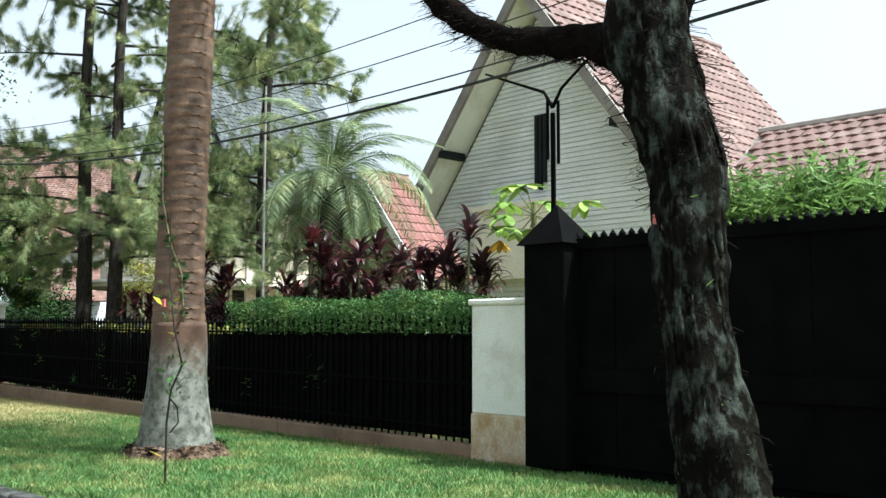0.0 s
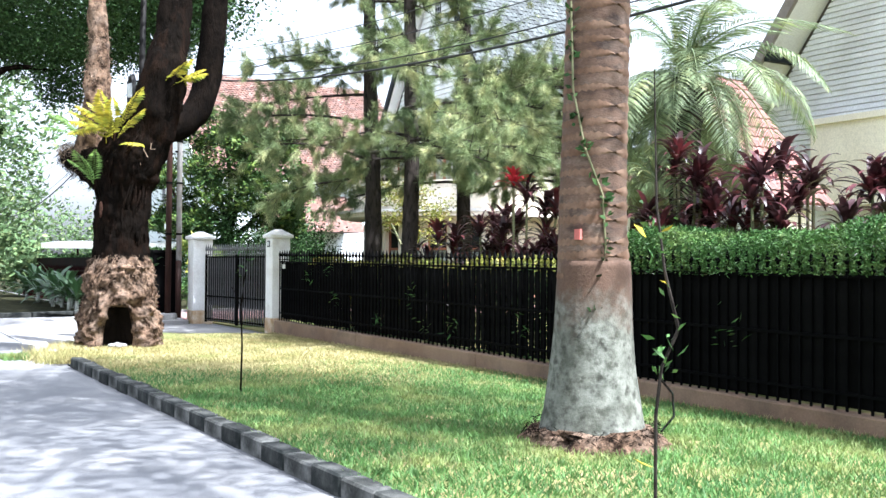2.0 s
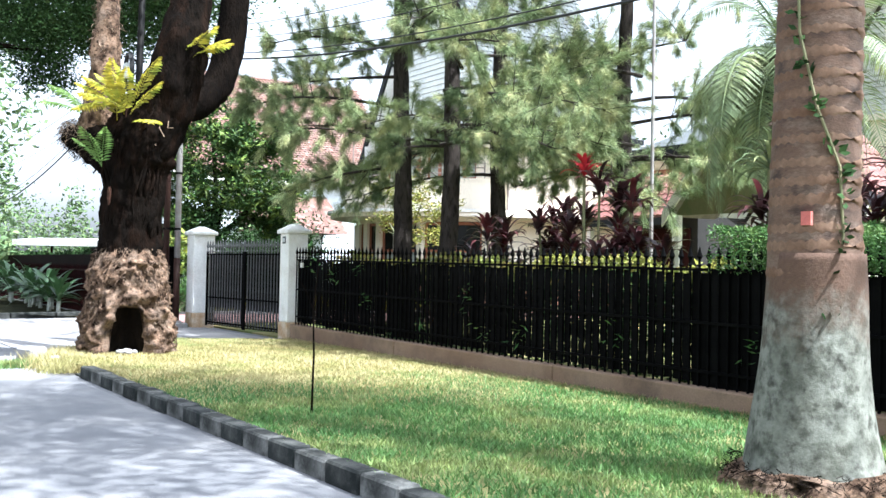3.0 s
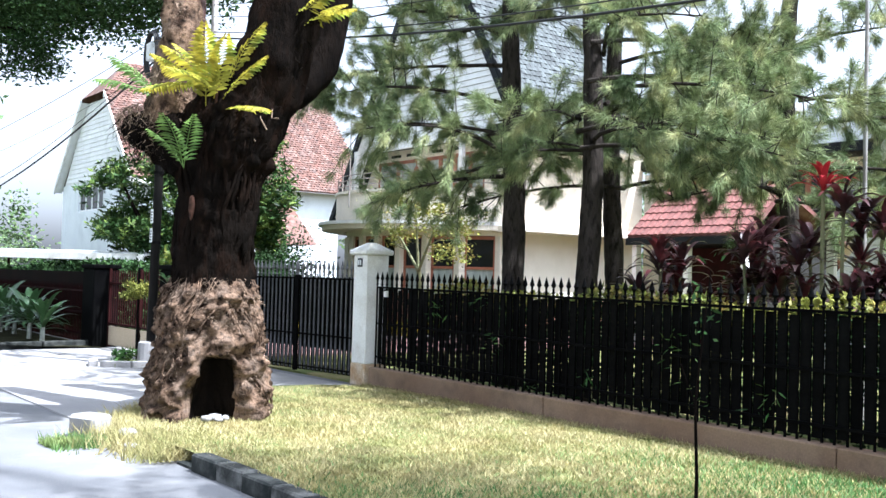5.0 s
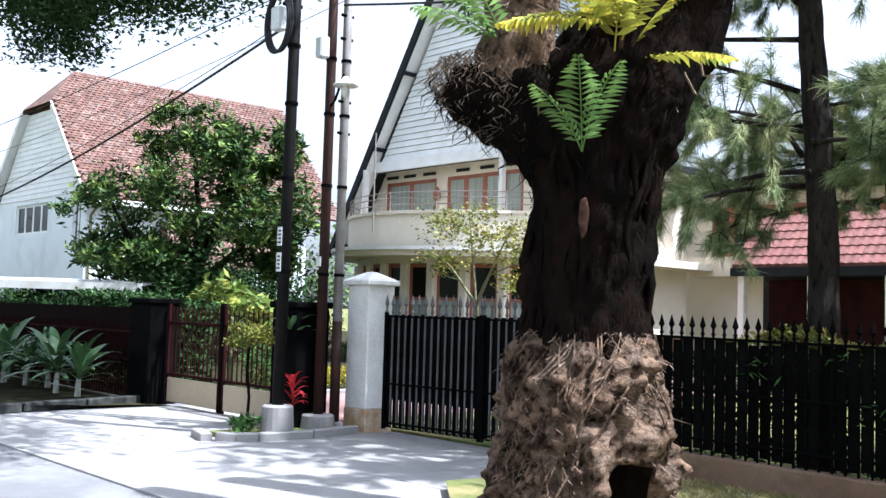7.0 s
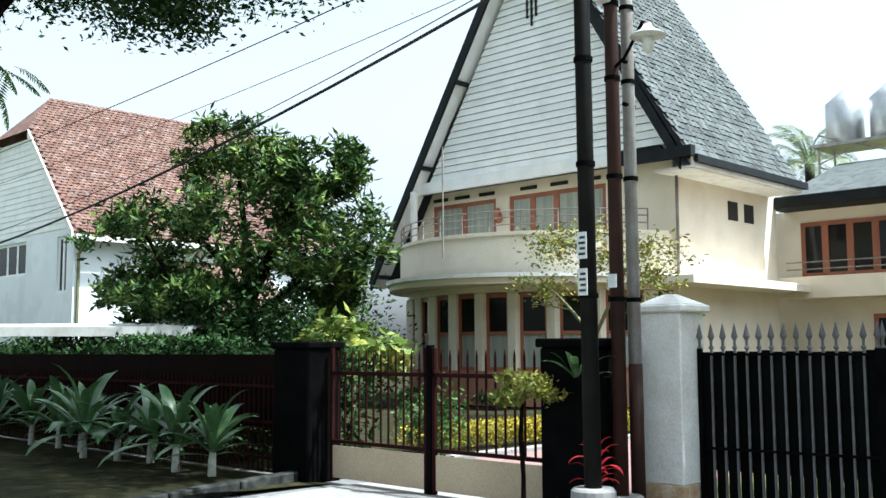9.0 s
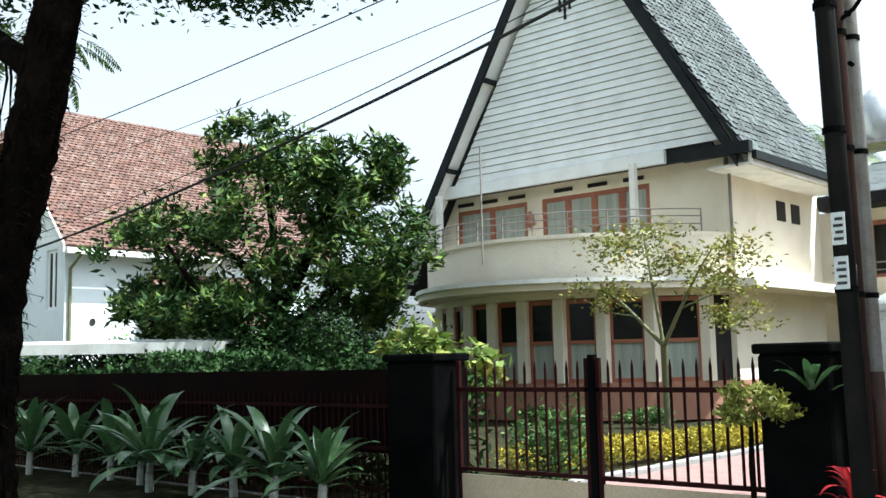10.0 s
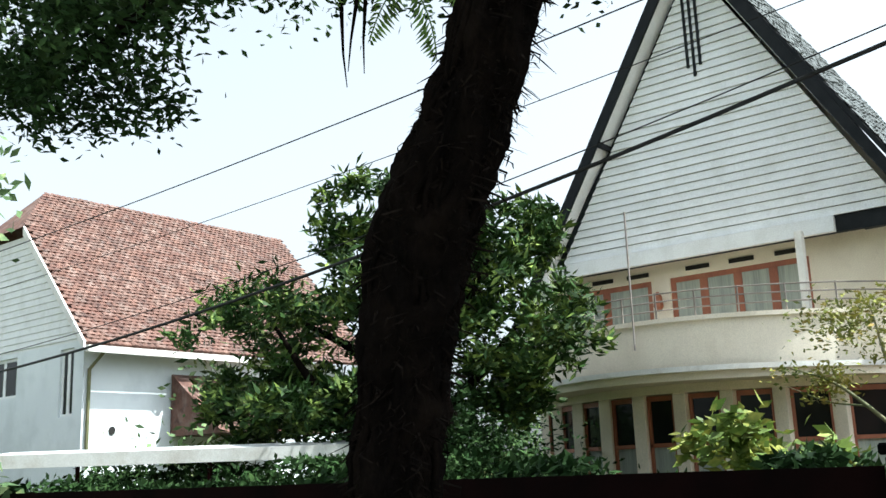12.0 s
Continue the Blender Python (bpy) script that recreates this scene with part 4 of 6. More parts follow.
for side in (1, -1):
    yb, zb = BY + side * 3.6, BZ - 3.6 * S1
    part("bargeboard", Shape().prism([(11.9, BY, BZ), (11.9, yb, zb), (11.9, yb, zb - 0.22), (11.9, BY, BZ - 0.26)], (0.07, 0, 0)), M_GREYWOOD, H1, "weathered grey bargeboard")
    part("soffit", Shape().slab([(11.97, BY, BZ - 0.24), (11.97, yb, zb - 0.2), (12.6, yb, zb - 0.2), (12.6, BY, BZ - 0.24)], 0.03), M_WHITE, H1)
    d1 = Vector((0, -side, S1)).normalized()
    part("roof_deck", Shape().slab([(11.95, BY, BZ), (11.95, yb, zb), (18.2, yb, zb), (18.2, BY, BZ)] if side < 0 else [(11.95, yb, zb), (11.95, BY, BZ), (18.2, BY, BZ), (18.2, yb, zb)], 0.08), M_GREYWOOD, H1)
    part("roof_tiles", tile_run((11.95, yb, zb + 0.02), (1, 0, 0), d1, 31, 25, 0.2, 0.226, 0.02, 0.012), M_TILEP, H1, "pale weathered red clay tiles", fix=False)
part("ridge_cap", Shape().tube([(11.9, BY, BZ + 0.02), (18.2, BY, BZ + 0.02)], 0.07, 8), M_TILEP, H1)
for yy in (14.1, 10.5):
    part("bracket", Shape().box(11.92, 12.5, yy - 0.05, yy + 0.05, 3.9, 4.02), M_DARKWOOD, H1)
for k, (dy, zl) in enumerate(((-0.09, 3.35), (0.0, 3.24), (0.09, 3.28))):
    part("gable_slit", Shape().box(12.45, 12.49, 12.3 + dy - 0.03, 12.3 + dy + 0.03, zl, 4.4), M_DARKWOOD, H1)
part("window_hood", Shape().box(12.2, 12.5, 11.9, 13.65, 2.98, 3.06), M_CREAM, H1)
part("bay", Shape().box(12.25, 12.5, 12.0, 13.6, 1.9, 2.98), M_CREAM, H1, "cream bay below the slit")
part("hip_end", Shape().add([(18.2, BY, BZ), (18.2, BY - 3.6, BZ - 4.39), (18.2, BY + 3.6, BZ - 4.39), (19.6, BY, BZ - 1.9), (19.9, BY - 2.2, BZ - 4.39), (19.9, BY + 2.2, BZ - 4.39)], [(0, 1, 4, 3), (0, 3, 5, 2), (3, 4, 5)]), M_TILEP, H1, fix=False)
part("wing_wall", Shape().box(13.8, 18, 0.5, 9.0, 0, 2.6), M_CREAM, H1)
wd = Vector((2.3, 0, 1.55)).normalized()
part("wing_deck", Shape().slab([(12.9, -1.5, 2.55), (15.2, -1.5, 4.1), (15.2, 9.9, 4.1), (12.9, 9.9, 2.55)], 0.08), M_GREYWOOD, H1)
part("wing_tiles", tile_run((12.9, -1.5, 2.57), (0, 1, 0), wd, 51, 12, 0.22, 0.236, 0.022, 0.012), M_TILEP, H1, fix=False)
part("wing_ridge", Shape().tube([(15.2, -1.5, 4.12), (15.2, 9.9, 4.12)], 0.08, 8), M_GREYWOOD, H1)
# porch gable
PO = thing("porch", "low porch with red tiled gable roof and white bargeboards", "porch", (12.8 - 10.85 * 0.6, 16.2 - 14.85 * 0.82, 4.53 - 3.72 * 1.34))
PO.scale = (0.6, 0.82, 1.34)
PY, PZ = 14.85, 3.72
part("gable", Shape().prism([(11.1, 12.7, 2.0), (11.1, 17.0, 2.0), (11.1, PY, 3.55)], (0.06, 0, 0)), M_STEM, PO, "green boarded porch gable")
for side in (1, -1):
    yb, zb = PY + side * 2.35, PZ - 1.68
    part("bargeboard", Shape().prism([(10.85, PY, PZ), (10.85, yb, zb), (10.85, yb, zb - 0.18), (10.85, PY, PZ - 0.2)], (0.06, 0, 0)), M_WHITE, PO)
    dp = Vector((0, -side * 2.35, 1.68)).normalized()
    part("roof_deck", Shape().slab([(10.9, PY, PZ), (10.9, yb, zb), (13.0, yb, zb), (13.0, PY, PZ)] if side < 0 else [(10.9, yb, zb), (10.9, PY, PZ), (13.0, PY, PZ), (13.0, yb, zb)], 0.06), M_GREYWOOD, PO)
    pt = tile_run((0, 0, 0), (1, 0, 0), dp, 1, 1, 0.21, 0.24).mesh("tile", fix=False)
    for r in range(12):
        for c in range(10):
            tl = part("tile", pt, M_TILER, PO)
            tl.location = Vector((10.9 + c * 0.212, yb, zb + 0.01)) + dp * (r * 0.242)
for y in (12.8, 16.9):
    part("post", Shape().box(11.0, 11.15, y - 0.07, y + 0.07, 0, 2.0), M_WHITE, PO)
part("side_wall", Shape().box(11.2, 12.5, 12.75, 12.85, 0, 2.1), M_CREAM, PO)

# far house with pale walls
H3 = thing("pale_gabled_house", "pale blue-white house with orange-red clipped gable roof", "house", (17.46 - 16.5 * 0.894, 58.74 - 57.3 * 0.878, 0.08))
H3.scale = (0.894, 0.878, 1.015)
CY, CZ = 63.7, 12.7
for b in ((16.7, 16.95, 57.3, 58.0, 0, 6.2), (16.7, 16.95, 59.0, 62.4, 0, 6.2), (16.7, 16.95, 67.2, 70.5, 0, 6.2), (16.7, 16.95, 58.0, 59.0, 0, 3.7), (16.7, 16.95, 62.4, 67.2, 0, 4.6), (16.7, 16.95, 62.4, 67.2, 6.05, 6.2), (16.7, 16.95, 58.0, 59.0, 6.0, 6.2)):
    part("wall", Shape().box(*b), M_BLUEWHITE, H3)
part("wall", Shape().box(16.95, 30, 57.3, 57.55, 0, 6.0), M_BLUEWHITE, H3, "sunlit side wall")
window(H3, 16.8, 58.0, 59.0, 3.7, 6.0, 1, False, frame_mat=M_SIDING)
window(H3, 16.8, 62.4, 67.2, 4.6, 6.05, 3, False, frame_mat=M_SIDING)
part("gable_backing", Shape().prism([(16.72, 57.2, 6.2), (16.72, 70.2, 6.2), (16.72, 65.95, 10.5), (16.72, 61.45, 10.5)], (0.15, 0, 0)), M_SIDING, H3)
courses(H3, "siding_board", 16.7, 6.3, 0.25, 17, lambda z: (57.3 + (z - 6.2) * 0.95, 70.1 - (z - 6.2) * 0.95), M_SIDING)
for side in (1, -1):
    c0, c1 = CY + side * 2.13, CY + side * 7.2
    part("bargeboard", Shape().prism([(16.2, c0, 10.75), (16.2, c1, 6.05), (16.2, c1, 5.75), (16.2, c0, 10.4)], (0.08, 0, 0)), M_WHITE, H3)
    part("roof_deck", Shape().add([(16.25, c1, 5.95), (16.25, c0, 10.7), (18.2, CY, CZ), (32, CY, CZ), (32, c1, 5.95)], [(0, 1, 2, 3, 4)]), M_TILE, H3, fix=False)
for side in (1, -1):
    part("soffit", Shape().slab([(16.28, CY + side * 7.2, 5.84), (16.28, CY + side * 2.13, 10.56), (16.72, CY + side * 2.13, 10.56), (16.72, CY + side * 7.2, 5.84)], 0.02), M_SIDING, H3)
d3 = Vector((0, 7.2, CZ - 5.95)).normalized()
part("roof_tiles", tile_run((16.3, CY - 7.2, 6.0), (1, 0, 0), d3, 56, 48, 0.28, 0.205, 0.035, 0.025, lambda a: a.x > 16.2 + max(0, a.z - 10.7)), M_TILE, H3, "orange-red clay tiles", fix=False)
part("hip", Shape().add([(16.25, CY - 2.13, 10.74), (16.25, CY + 2.13, 10.74), (18.2, CY, CZ + 0.03)], [(0, 2, 1)]), M_TILE, H3, fix=False)
part("gutter", Shape().box(16.3, 24, 56.3, 56.5, 5.7, 5.92), M_WHITE, H3)
part("downpipe", Shape().tube([(17.0, 56.45, 5.7), (16.9, 57.2, 5.2), (16.9, 57.2, 2.0)], 0.07, 6), M_STEM, H3)
part("annex_roof", Shape().prism([(20.6, 57.2, 5.2), (20.6, 53.8, 3.0), (20.6, 57.2, 3.0)], (6, 0, 0)), M_TILE, H3)
part("vent", Shape().tube([(18.0, 57.26, 3.2), (18.0, 57.3, 3.2)], 0.14, 10), M_DARKROOM, H3)


# ---- trees ----
def crown(parent, name, pts, length, width, mat, label="", **kw):
    me = np_mesh(name, leaves(pts, length, width, **kw), 4)
    me.materials.append(mat)
    ob = new(name, me)
    ob.parent = parent
    return tagged(ob, label, kind="stuff")


def fibres(parent, name, starts, length, mat, label, spread=0.25, down=1.0, width=0.006):
    """Hanging rootlets: thin kinked strips."""
    c = np.asarray(starts, float)
    n = len(c)
    ln = length * rng.uniform(0.4, 1.3, (n, 1))
    a = c + np.concatenate([rng.normal(size=(n, 2)) * spread * ln, -down * 0.5 * ln], 1)
    b = a + np.concatenate([rng.normal(size=(n, 2)) * spread * ln, -down * 0.5 * ln], 1)
    w = unit(rng.normal(size=(n, 3))) * width
    q = np.concatenate([np.stack([c - w, c + w, a + w, a - w], 1), np.stack([a - w, a + w, b + w * 0.3, b - w * 0.3], 1)])
    me = np_mesh(name, q, 4)
    me.materials.append(mat)
    ob = new(name, me)
    ob.parent = parent
    return tagged(ob, label, kind="stuff")


def along(pts, n, r=0.0):
    line = smooth_path(pts, 0.05)
    p = line[rng.integers(0, len(line), n)]
    return p[:, :3] + unit(rng.normal(size=(n, 3))) * (p[:, 3:4] + r)


def strands(parent, pts, n, r, mat, label, turn=1.2, seed=1, gap=None):
    """Root ropes and bark ridges that wind up along a trunk."""
    rs = random.Random(seed)
    line = smooth_path(pts, 0.05)
    sh = Shape()
    for _ in range(n):
        i0 = rs.randrange(0, max(1, len(line) - 12))
        i1 = min(len(line) - 1, i0 + rs.randrange(10, 34))
        a, da = rs.uniform(0, 6.28), rs.uniform(-turn, turn) * 0.04
        way, rad = [], []
        for i in range(i0, i1 + 1, 2):
            x, y, z, q = line[i]
            a += da + rs.uniform(-0.09, 0.09)
            if gap is not None and z < 0.68 and abs((a - gap + math.pi) % (2 * math.pi) - math.pi) < 0.68:
                break
            q = q * (1.03 + 0.06 * math.sin(i * 0.7 + a))
            way.append((x + q * math.cos(a), y + q * math.sin(a), z))
            rad.append(r * rs.uniform(0.55, 1.25))
        if len(way) > 2:
            rad[0] = rad[-1] = r * 0.2
            sh.tube(way, rad, 5)
    return tagged(part("root_strand", sh, mat, parent, label, smooth=True, fix=False), kind="stuff")


# tall palm on the lawn
PALM = thing("royal_palm", "tall ringed palm trunk, brown above and limewashed grey below, on lawn", "palm tree", (5.33, 9.56, 0.03))
PALM.scale = (1.02, 1.02, 1.06)
s = trunk_shape([(0, 0, 0.02, 0.42), (0, 0, 0.12, 0.375), (0, 0, 0.35, 0.33), (0, 0, 0.7, 0.285), (0.005, 0, 1.02, 0.268), (0.004, 0, 1.26, 0.2565)], 0.04, 28, 0.035, 3.0, 0.03)
part("limed_base", s, M_PALMLIME, PALM, "limewashed and lichen-stained foot", smooth=True)
s = Shape()
line = smooth_path([(0.005, 0, 1.0, 0.263), (0.0, 0.01, 1.6, 0.238), (0.02, 0.0, 2.6, 0.226), (0.05, -0.02, 4.2, 0.222), (0.1, -0.05, 7.5, 0.2), (0.12, -0.05, 10.5, 0.17)], 0.03)
s.tube([p[:3] for p in line], [p[3] + 0.003 * noise.noise(Vector((0, 0, p[2] * 5))) for p in line], 28)
part("trunk", s, M_PALMBARK, PALM, "ringed brown trunk", smooth=True)
M_PALMRING = material("palm_ring_scar", [(0.2, 0.13, 0.09), (0.12, 0.07, 0.045)], 0.9, 6, 40, 0.3, 0.006, spec=0.1)
zr, rings, k = 1.15, Shape(), 0
while zr < 8.0:
    q = line[min(range(len(line)), key=lambda i: abs(line[i][2] - zr))]
    rings.tube([(q[0], q[1], zr), (q[0] + 0.002, q[1], zr + 0.005), (q[0], q[1], zr + 0.012)], [q[3] + 0.001, q[3] + 0.0075, q[3] + 0.001], 28, False)
    zr += random.Random(k).uniform(0.08, 0.15)
    k += 1
tagged(part("ring_scar", rings, M_PALMRING, PALM, "paler leaf-scar rings", smooth=True, fix=False), kind="stuff")
part("root_mat", trunk_shape([(0, 0, -0.02, 0.53), (0, 0, 0.06, 0.48), (0, 0, 0.12, 0.42), (0, 0, 0.15, 0.36)], 0.02, 40, 0.2, 9.0, 0.1, zstretch=1.0), M_ROOTS, PALM, "brown matted roots")
fibres(PALM, "root_fibre", np.stack([0.44 * np.cos(np.linspace(0, 6.28, 700)) * rng.uniform(0.9, 1.15, 700), 0.44 * np.sin(np.linspace(0, 6.28, 700)) * rng.uniform(0.9, 1.15, 700), rng.uniform(0.08, 0.18, 700)], 1), 0.035, M_DFIBRE, "dry rootlets", 0.6, 0.7, 0.003)
PF = frond_mesh("frond", 3.6, 40, 0.7, 0.05, 0.75, 0.7, stem=0.03)
for i in range(14):
    put_leaf("frond", PF, M_PALMLEAF, PALM, (0.12, -0.05, 10.3), i * 360 / 14 + random.uniform(-8, 8), random.uniform(-20, 25))
vine = [(0.24 * math.cos(a), 0.24 * math.sin(a), z) for a, z in ((-2.4, 0.7), (-2.2, 1.0), (-1.9, 1.35), (-2.0, 1.7), (-2.5, 2.0), (-2.9, 2.4), (-3.0, 3.0))]
part("creeper_stem", Shape().tube(vine, 0.008, 5), M_STEM, PALM)
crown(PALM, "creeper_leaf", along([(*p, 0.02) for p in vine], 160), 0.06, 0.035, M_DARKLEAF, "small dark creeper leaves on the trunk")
part("red_tag", Shape().box(-0.235, -0.215, -0.14, -0.08, 1.4, 1.47), M_ROADPAINT, PALM, "small red tag")

# near leaning tree at the start of the walk
T1 = thing("leaning_tree", "dark mossy leaning street tree with lichen on its trunk", "tree", (4.42, 3.0, 0.02))
t1_trunk = [(0, -0.15, 0.0, 0.22), (0, -0.05, 0.6, 0.175), (0, 0.06, 1.24, 0.14), (0, 0.09, 1.7, 0.145), (0.02, 0.12, 2.02, 0.17), (0, 0.2, 2.35, 0.18), (0, 0.3, 2.7, 0.19), (0.1, 0.2, 3.4, 0.19), (0.2, 0.0, 4.5, 0.17), (0.2, -0.2, 7.0, 0.11)]
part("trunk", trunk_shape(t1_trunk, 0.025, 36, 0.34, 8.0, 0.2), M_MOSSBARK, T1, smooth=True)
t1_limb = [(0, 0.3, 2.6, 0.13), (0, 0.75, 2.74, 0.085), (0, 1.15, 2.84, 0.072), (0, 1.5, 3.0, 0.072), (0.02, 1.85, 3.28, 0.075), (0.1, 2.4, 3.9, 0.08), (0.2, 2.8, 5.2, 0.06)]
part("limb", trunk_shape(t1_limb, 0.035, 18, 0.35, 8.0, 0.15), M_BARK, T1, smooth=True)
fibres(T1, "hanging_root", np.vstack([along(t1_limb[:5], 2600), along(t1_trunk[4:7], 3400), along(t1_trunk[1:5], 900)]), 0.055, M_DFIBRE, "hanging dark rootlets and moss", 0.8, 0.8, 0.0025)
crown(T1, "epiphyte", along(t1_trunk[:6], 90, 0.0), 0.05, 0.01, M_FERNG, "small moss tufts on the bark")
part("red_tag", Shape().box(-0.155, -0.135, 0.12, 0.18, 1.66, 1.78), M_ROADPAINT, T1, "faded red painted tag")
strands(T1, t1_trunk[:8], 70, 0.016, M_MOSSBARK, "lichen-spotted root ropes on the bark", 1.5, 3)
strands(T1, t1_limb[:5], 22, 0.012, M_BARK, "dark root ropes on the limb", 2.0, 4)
# crown above view, set off from the trunk to shade lawn and road
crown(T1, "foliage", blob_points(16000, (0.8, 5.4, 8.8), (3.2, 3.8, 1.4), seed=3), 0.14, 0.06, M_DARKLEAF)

# hollow tree with ferns
M_SCAR = material("raw_bark_scar", [(0.1, 0.05, 0.035), (0.03, 0.016, 0.011)], 0.9, 14, 50, 0.5, 0.01, spec=0.1)
T2 = thing("hollow_tree", "old street tree with hollow brown root-matted foot and ferns", "tree", (4.2, 19.25, 0.02))
T2.scale = (1.1, 1.1, 1.14)
HOLLOW = -1.82      # the way the hollow faces
t2_trunk = [(0, 0, 0.8, 0.36), (0.0, 0.0, 1.2, 0.335), (0.02, 0, 1.6, 0.33), (0.04, -0.02, 2.0, 0.335), (0.06, -0.04, 2.3, 0.39), (0.12, -0.1, 2.6, 0.4), (0.24, -0.2, 2.85, 0.32)]
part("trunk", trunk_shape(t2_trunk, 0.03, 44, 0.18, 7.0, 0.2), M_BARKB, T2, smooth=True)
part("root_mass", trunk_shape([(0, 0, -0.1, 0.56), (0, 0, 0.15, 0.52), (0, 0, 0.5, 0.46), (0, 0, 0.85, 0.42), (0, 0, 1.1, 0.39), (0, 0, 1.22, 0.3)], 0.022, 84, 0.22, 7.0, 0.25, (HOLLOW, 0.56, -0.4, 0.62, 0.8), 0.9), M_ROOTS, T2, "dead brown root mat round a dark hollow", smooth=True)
# black inner sheet: the hollow's shade is put into its colour
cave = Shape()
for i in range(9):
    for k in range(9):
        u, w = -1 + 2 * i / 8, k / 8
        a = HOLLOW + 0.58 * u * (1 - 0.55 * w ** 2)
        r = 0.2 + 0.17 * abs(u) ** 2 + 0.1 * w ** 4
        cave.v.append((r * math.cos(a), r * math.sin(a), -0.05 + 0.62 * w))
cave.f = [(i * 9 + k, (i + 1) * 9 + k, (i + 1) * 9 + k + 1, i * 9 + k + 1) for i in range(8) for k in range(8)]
part("hollow_lining", cave, M_BARK, T2, "black sheet for the unlit inside of the hollow", smooth=True, fix=False)
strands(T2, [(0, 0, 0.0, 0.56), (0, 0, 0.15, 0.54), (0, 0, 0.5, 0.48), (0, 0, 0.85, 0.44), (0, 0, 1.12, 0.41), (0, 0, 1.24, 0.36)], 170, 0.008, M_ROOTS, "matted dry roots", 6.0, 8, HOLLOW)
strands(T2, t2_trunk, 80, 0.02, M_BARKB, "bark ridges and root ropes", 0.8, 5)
ang = rng.uniform(0, 6.28, 3600)
dang = np.abs((ang - HOLLOW + np.pi) % (2 * np.pi) - np.pi)
zz = 0.12 + 1.13 * rng.random(3600) ** 0.7
ok = ~((dang < 0.62) & (zz < 0.85))
rad = np.interp(zz, [0, 0.5, 1.1, 1.25], [0.54, 0.48, 0.4, 0.34])
fibres(T2, "root_fibre", np.stack([rad * np.cos(ang), rad * np.sin(ang), zz], 1)[ok], 0.045, M_FIBRE, "shaggy dry rootlets", 0.6, 0.8, 0.003)
RV = Vector((0.78, -0.62, 0))
def off(a, z, r, back=0.0):
    return (RV.x * a + 0.62 * back, RV.y * a + 0.78 * back, z, r)
t2_right = [off(0.05, 2.3, 0.36), off(0.3, 2.75, 0.36), off(0.5, 3.15, 0.32), off(0.6, 3.6, 0.28), off(0.66, 4.2, 0.23, 0.15), off(0.7, 5.2, 0.18, 0.3), off(0.9, 7.0, 0.12, 0.5)]
part("limb", trunk_shape(t2_right, 0.04, 22, 0.2, 5.0, 0.12), M_BARKB, T2, smooth=True)
t2_left = [off(0.0, 2.2, 0.3), off(-0.35, 2.42, 0.24), off(-0.64, 2.5, 0.2), off(-0.82, 2.56, 0.1)]
t2_col = [off(-0.46, 2.45, 0.2), off(-0.42, 2.8, 0.19), off(-0.36, 3.3, 0.17), off(-0.35, 4.2, 0.12), off(-0.6, 7.0, 0.08)]
part("limb", trunk_shape(t2_left, 0.03, 22, 0.3, 6.0, 0.15), M_BARK, T2, "stub limb hung with dead roots", smooth=True)
part("limb", trunk_shape(t2_col, 0.03, 20, 0.3, 7.0, 0.2), M_ROOTS, T2, "limb wrapped in pale dead roots", smooth=True)
fibres(T2, "root_fibre", np.vstack([along(t2_col[:4], 2600), along(t2_left[1:4], 1600) + np.array((0, 0, 0.06))]), 0.07, M_FIBRE, "shaggy roots on the limb", 0.5, 0.9, 0.003)
fibres(T2, "root_fibre", np.vstack([along(t2_left[0:4], 900), along(t2_trunk[1:6], 1200), along(t2_right[0:5], 700)]), 0.1, M_DFIBRE, "dark hanging rootlets", 0.35, 1.0, 0.004)
t2_back = [off(0.3, 2.8, 0.2, 0.2), off(0.75, 3.25, 0.19, 0.8), off(0.9, 4.2, 0.18, 1.0), off(0.92, 6, 0.15, 1.2)]
part("limb", trunk_shape(t2_back, 0.05, 14, 0.15, 5.0, 0.1), M_BARK, T2, smooth=True)
FR = frond_mesh("fern_frond", 0.8, 20, 0.2, 0.055, 0.3, 0.7, vee=0.2, stem=0.006)
FG = frond_mesh("fern_frond", 0.75, 17, 0.19, 0.036, 0.35, 0.5, vee=0.1, stem=0.006)
for i in range(11):
    put_leaf("fern_frond", FR, M_FERN, T2, (-0.18 + random.uniform(-0.1, 0.1), -0.36 + random.uniform(-0.06, 0.06), 2.72 + random.uniform(-0.08, 0.1)), 125 + i * 20 + random.uniform(-8, 8), random.uniform(5, 48) if i % 4 else random.uniform(-30, -5), random.uniform(0.6, 0.85))
for yaw, pitch, sc in ((165, 35, 0.6), (215, 40, 0.74), (262, 48, 0.68)):
    put_leaf("fern_frond", FG, M_FERNG, T2, (-0.42, -0.3, 2.14), yaw, pitch, sc)
for i in range(4):
    put_leaf("fern_frond", FR, M_FERN, T2, off(0.62, 3.35, 0, -0.1)[:3], -60 + i * 25, random.uniform(0, 40), 0.8)
for i in range(3):
    put_leaf("fern_frond", FG, M_FERNG, T2, off(-0.5, 2.75, 0, -0.1)[:3], 130 + i * 30, random.uniform(0, 30), 0.8)
for a, z, w, h in ((-2.5, 1.82, 0.03, 0.11), (-1.9, 2.72, 0.06, 0.14)):
    r = 0.365
    sc = [(r * math.cos(a + w * sx / r), r * math.sin(a + w * sx / r), z + h * sz) for sx, sz in ((-0.3, -1), (0.5, -0.7), (1, 0.3), (0.5, 1), (-0.7, 0.9), (-1, -0.1))]
    part("bark_scar", Shape().prism(sc, (0.03 * math.cos(a), 0.03 * math.sin(a), 0)), M_SCAR, T2, "raw pinkish scar where bark has torn off", bevel=0.01)
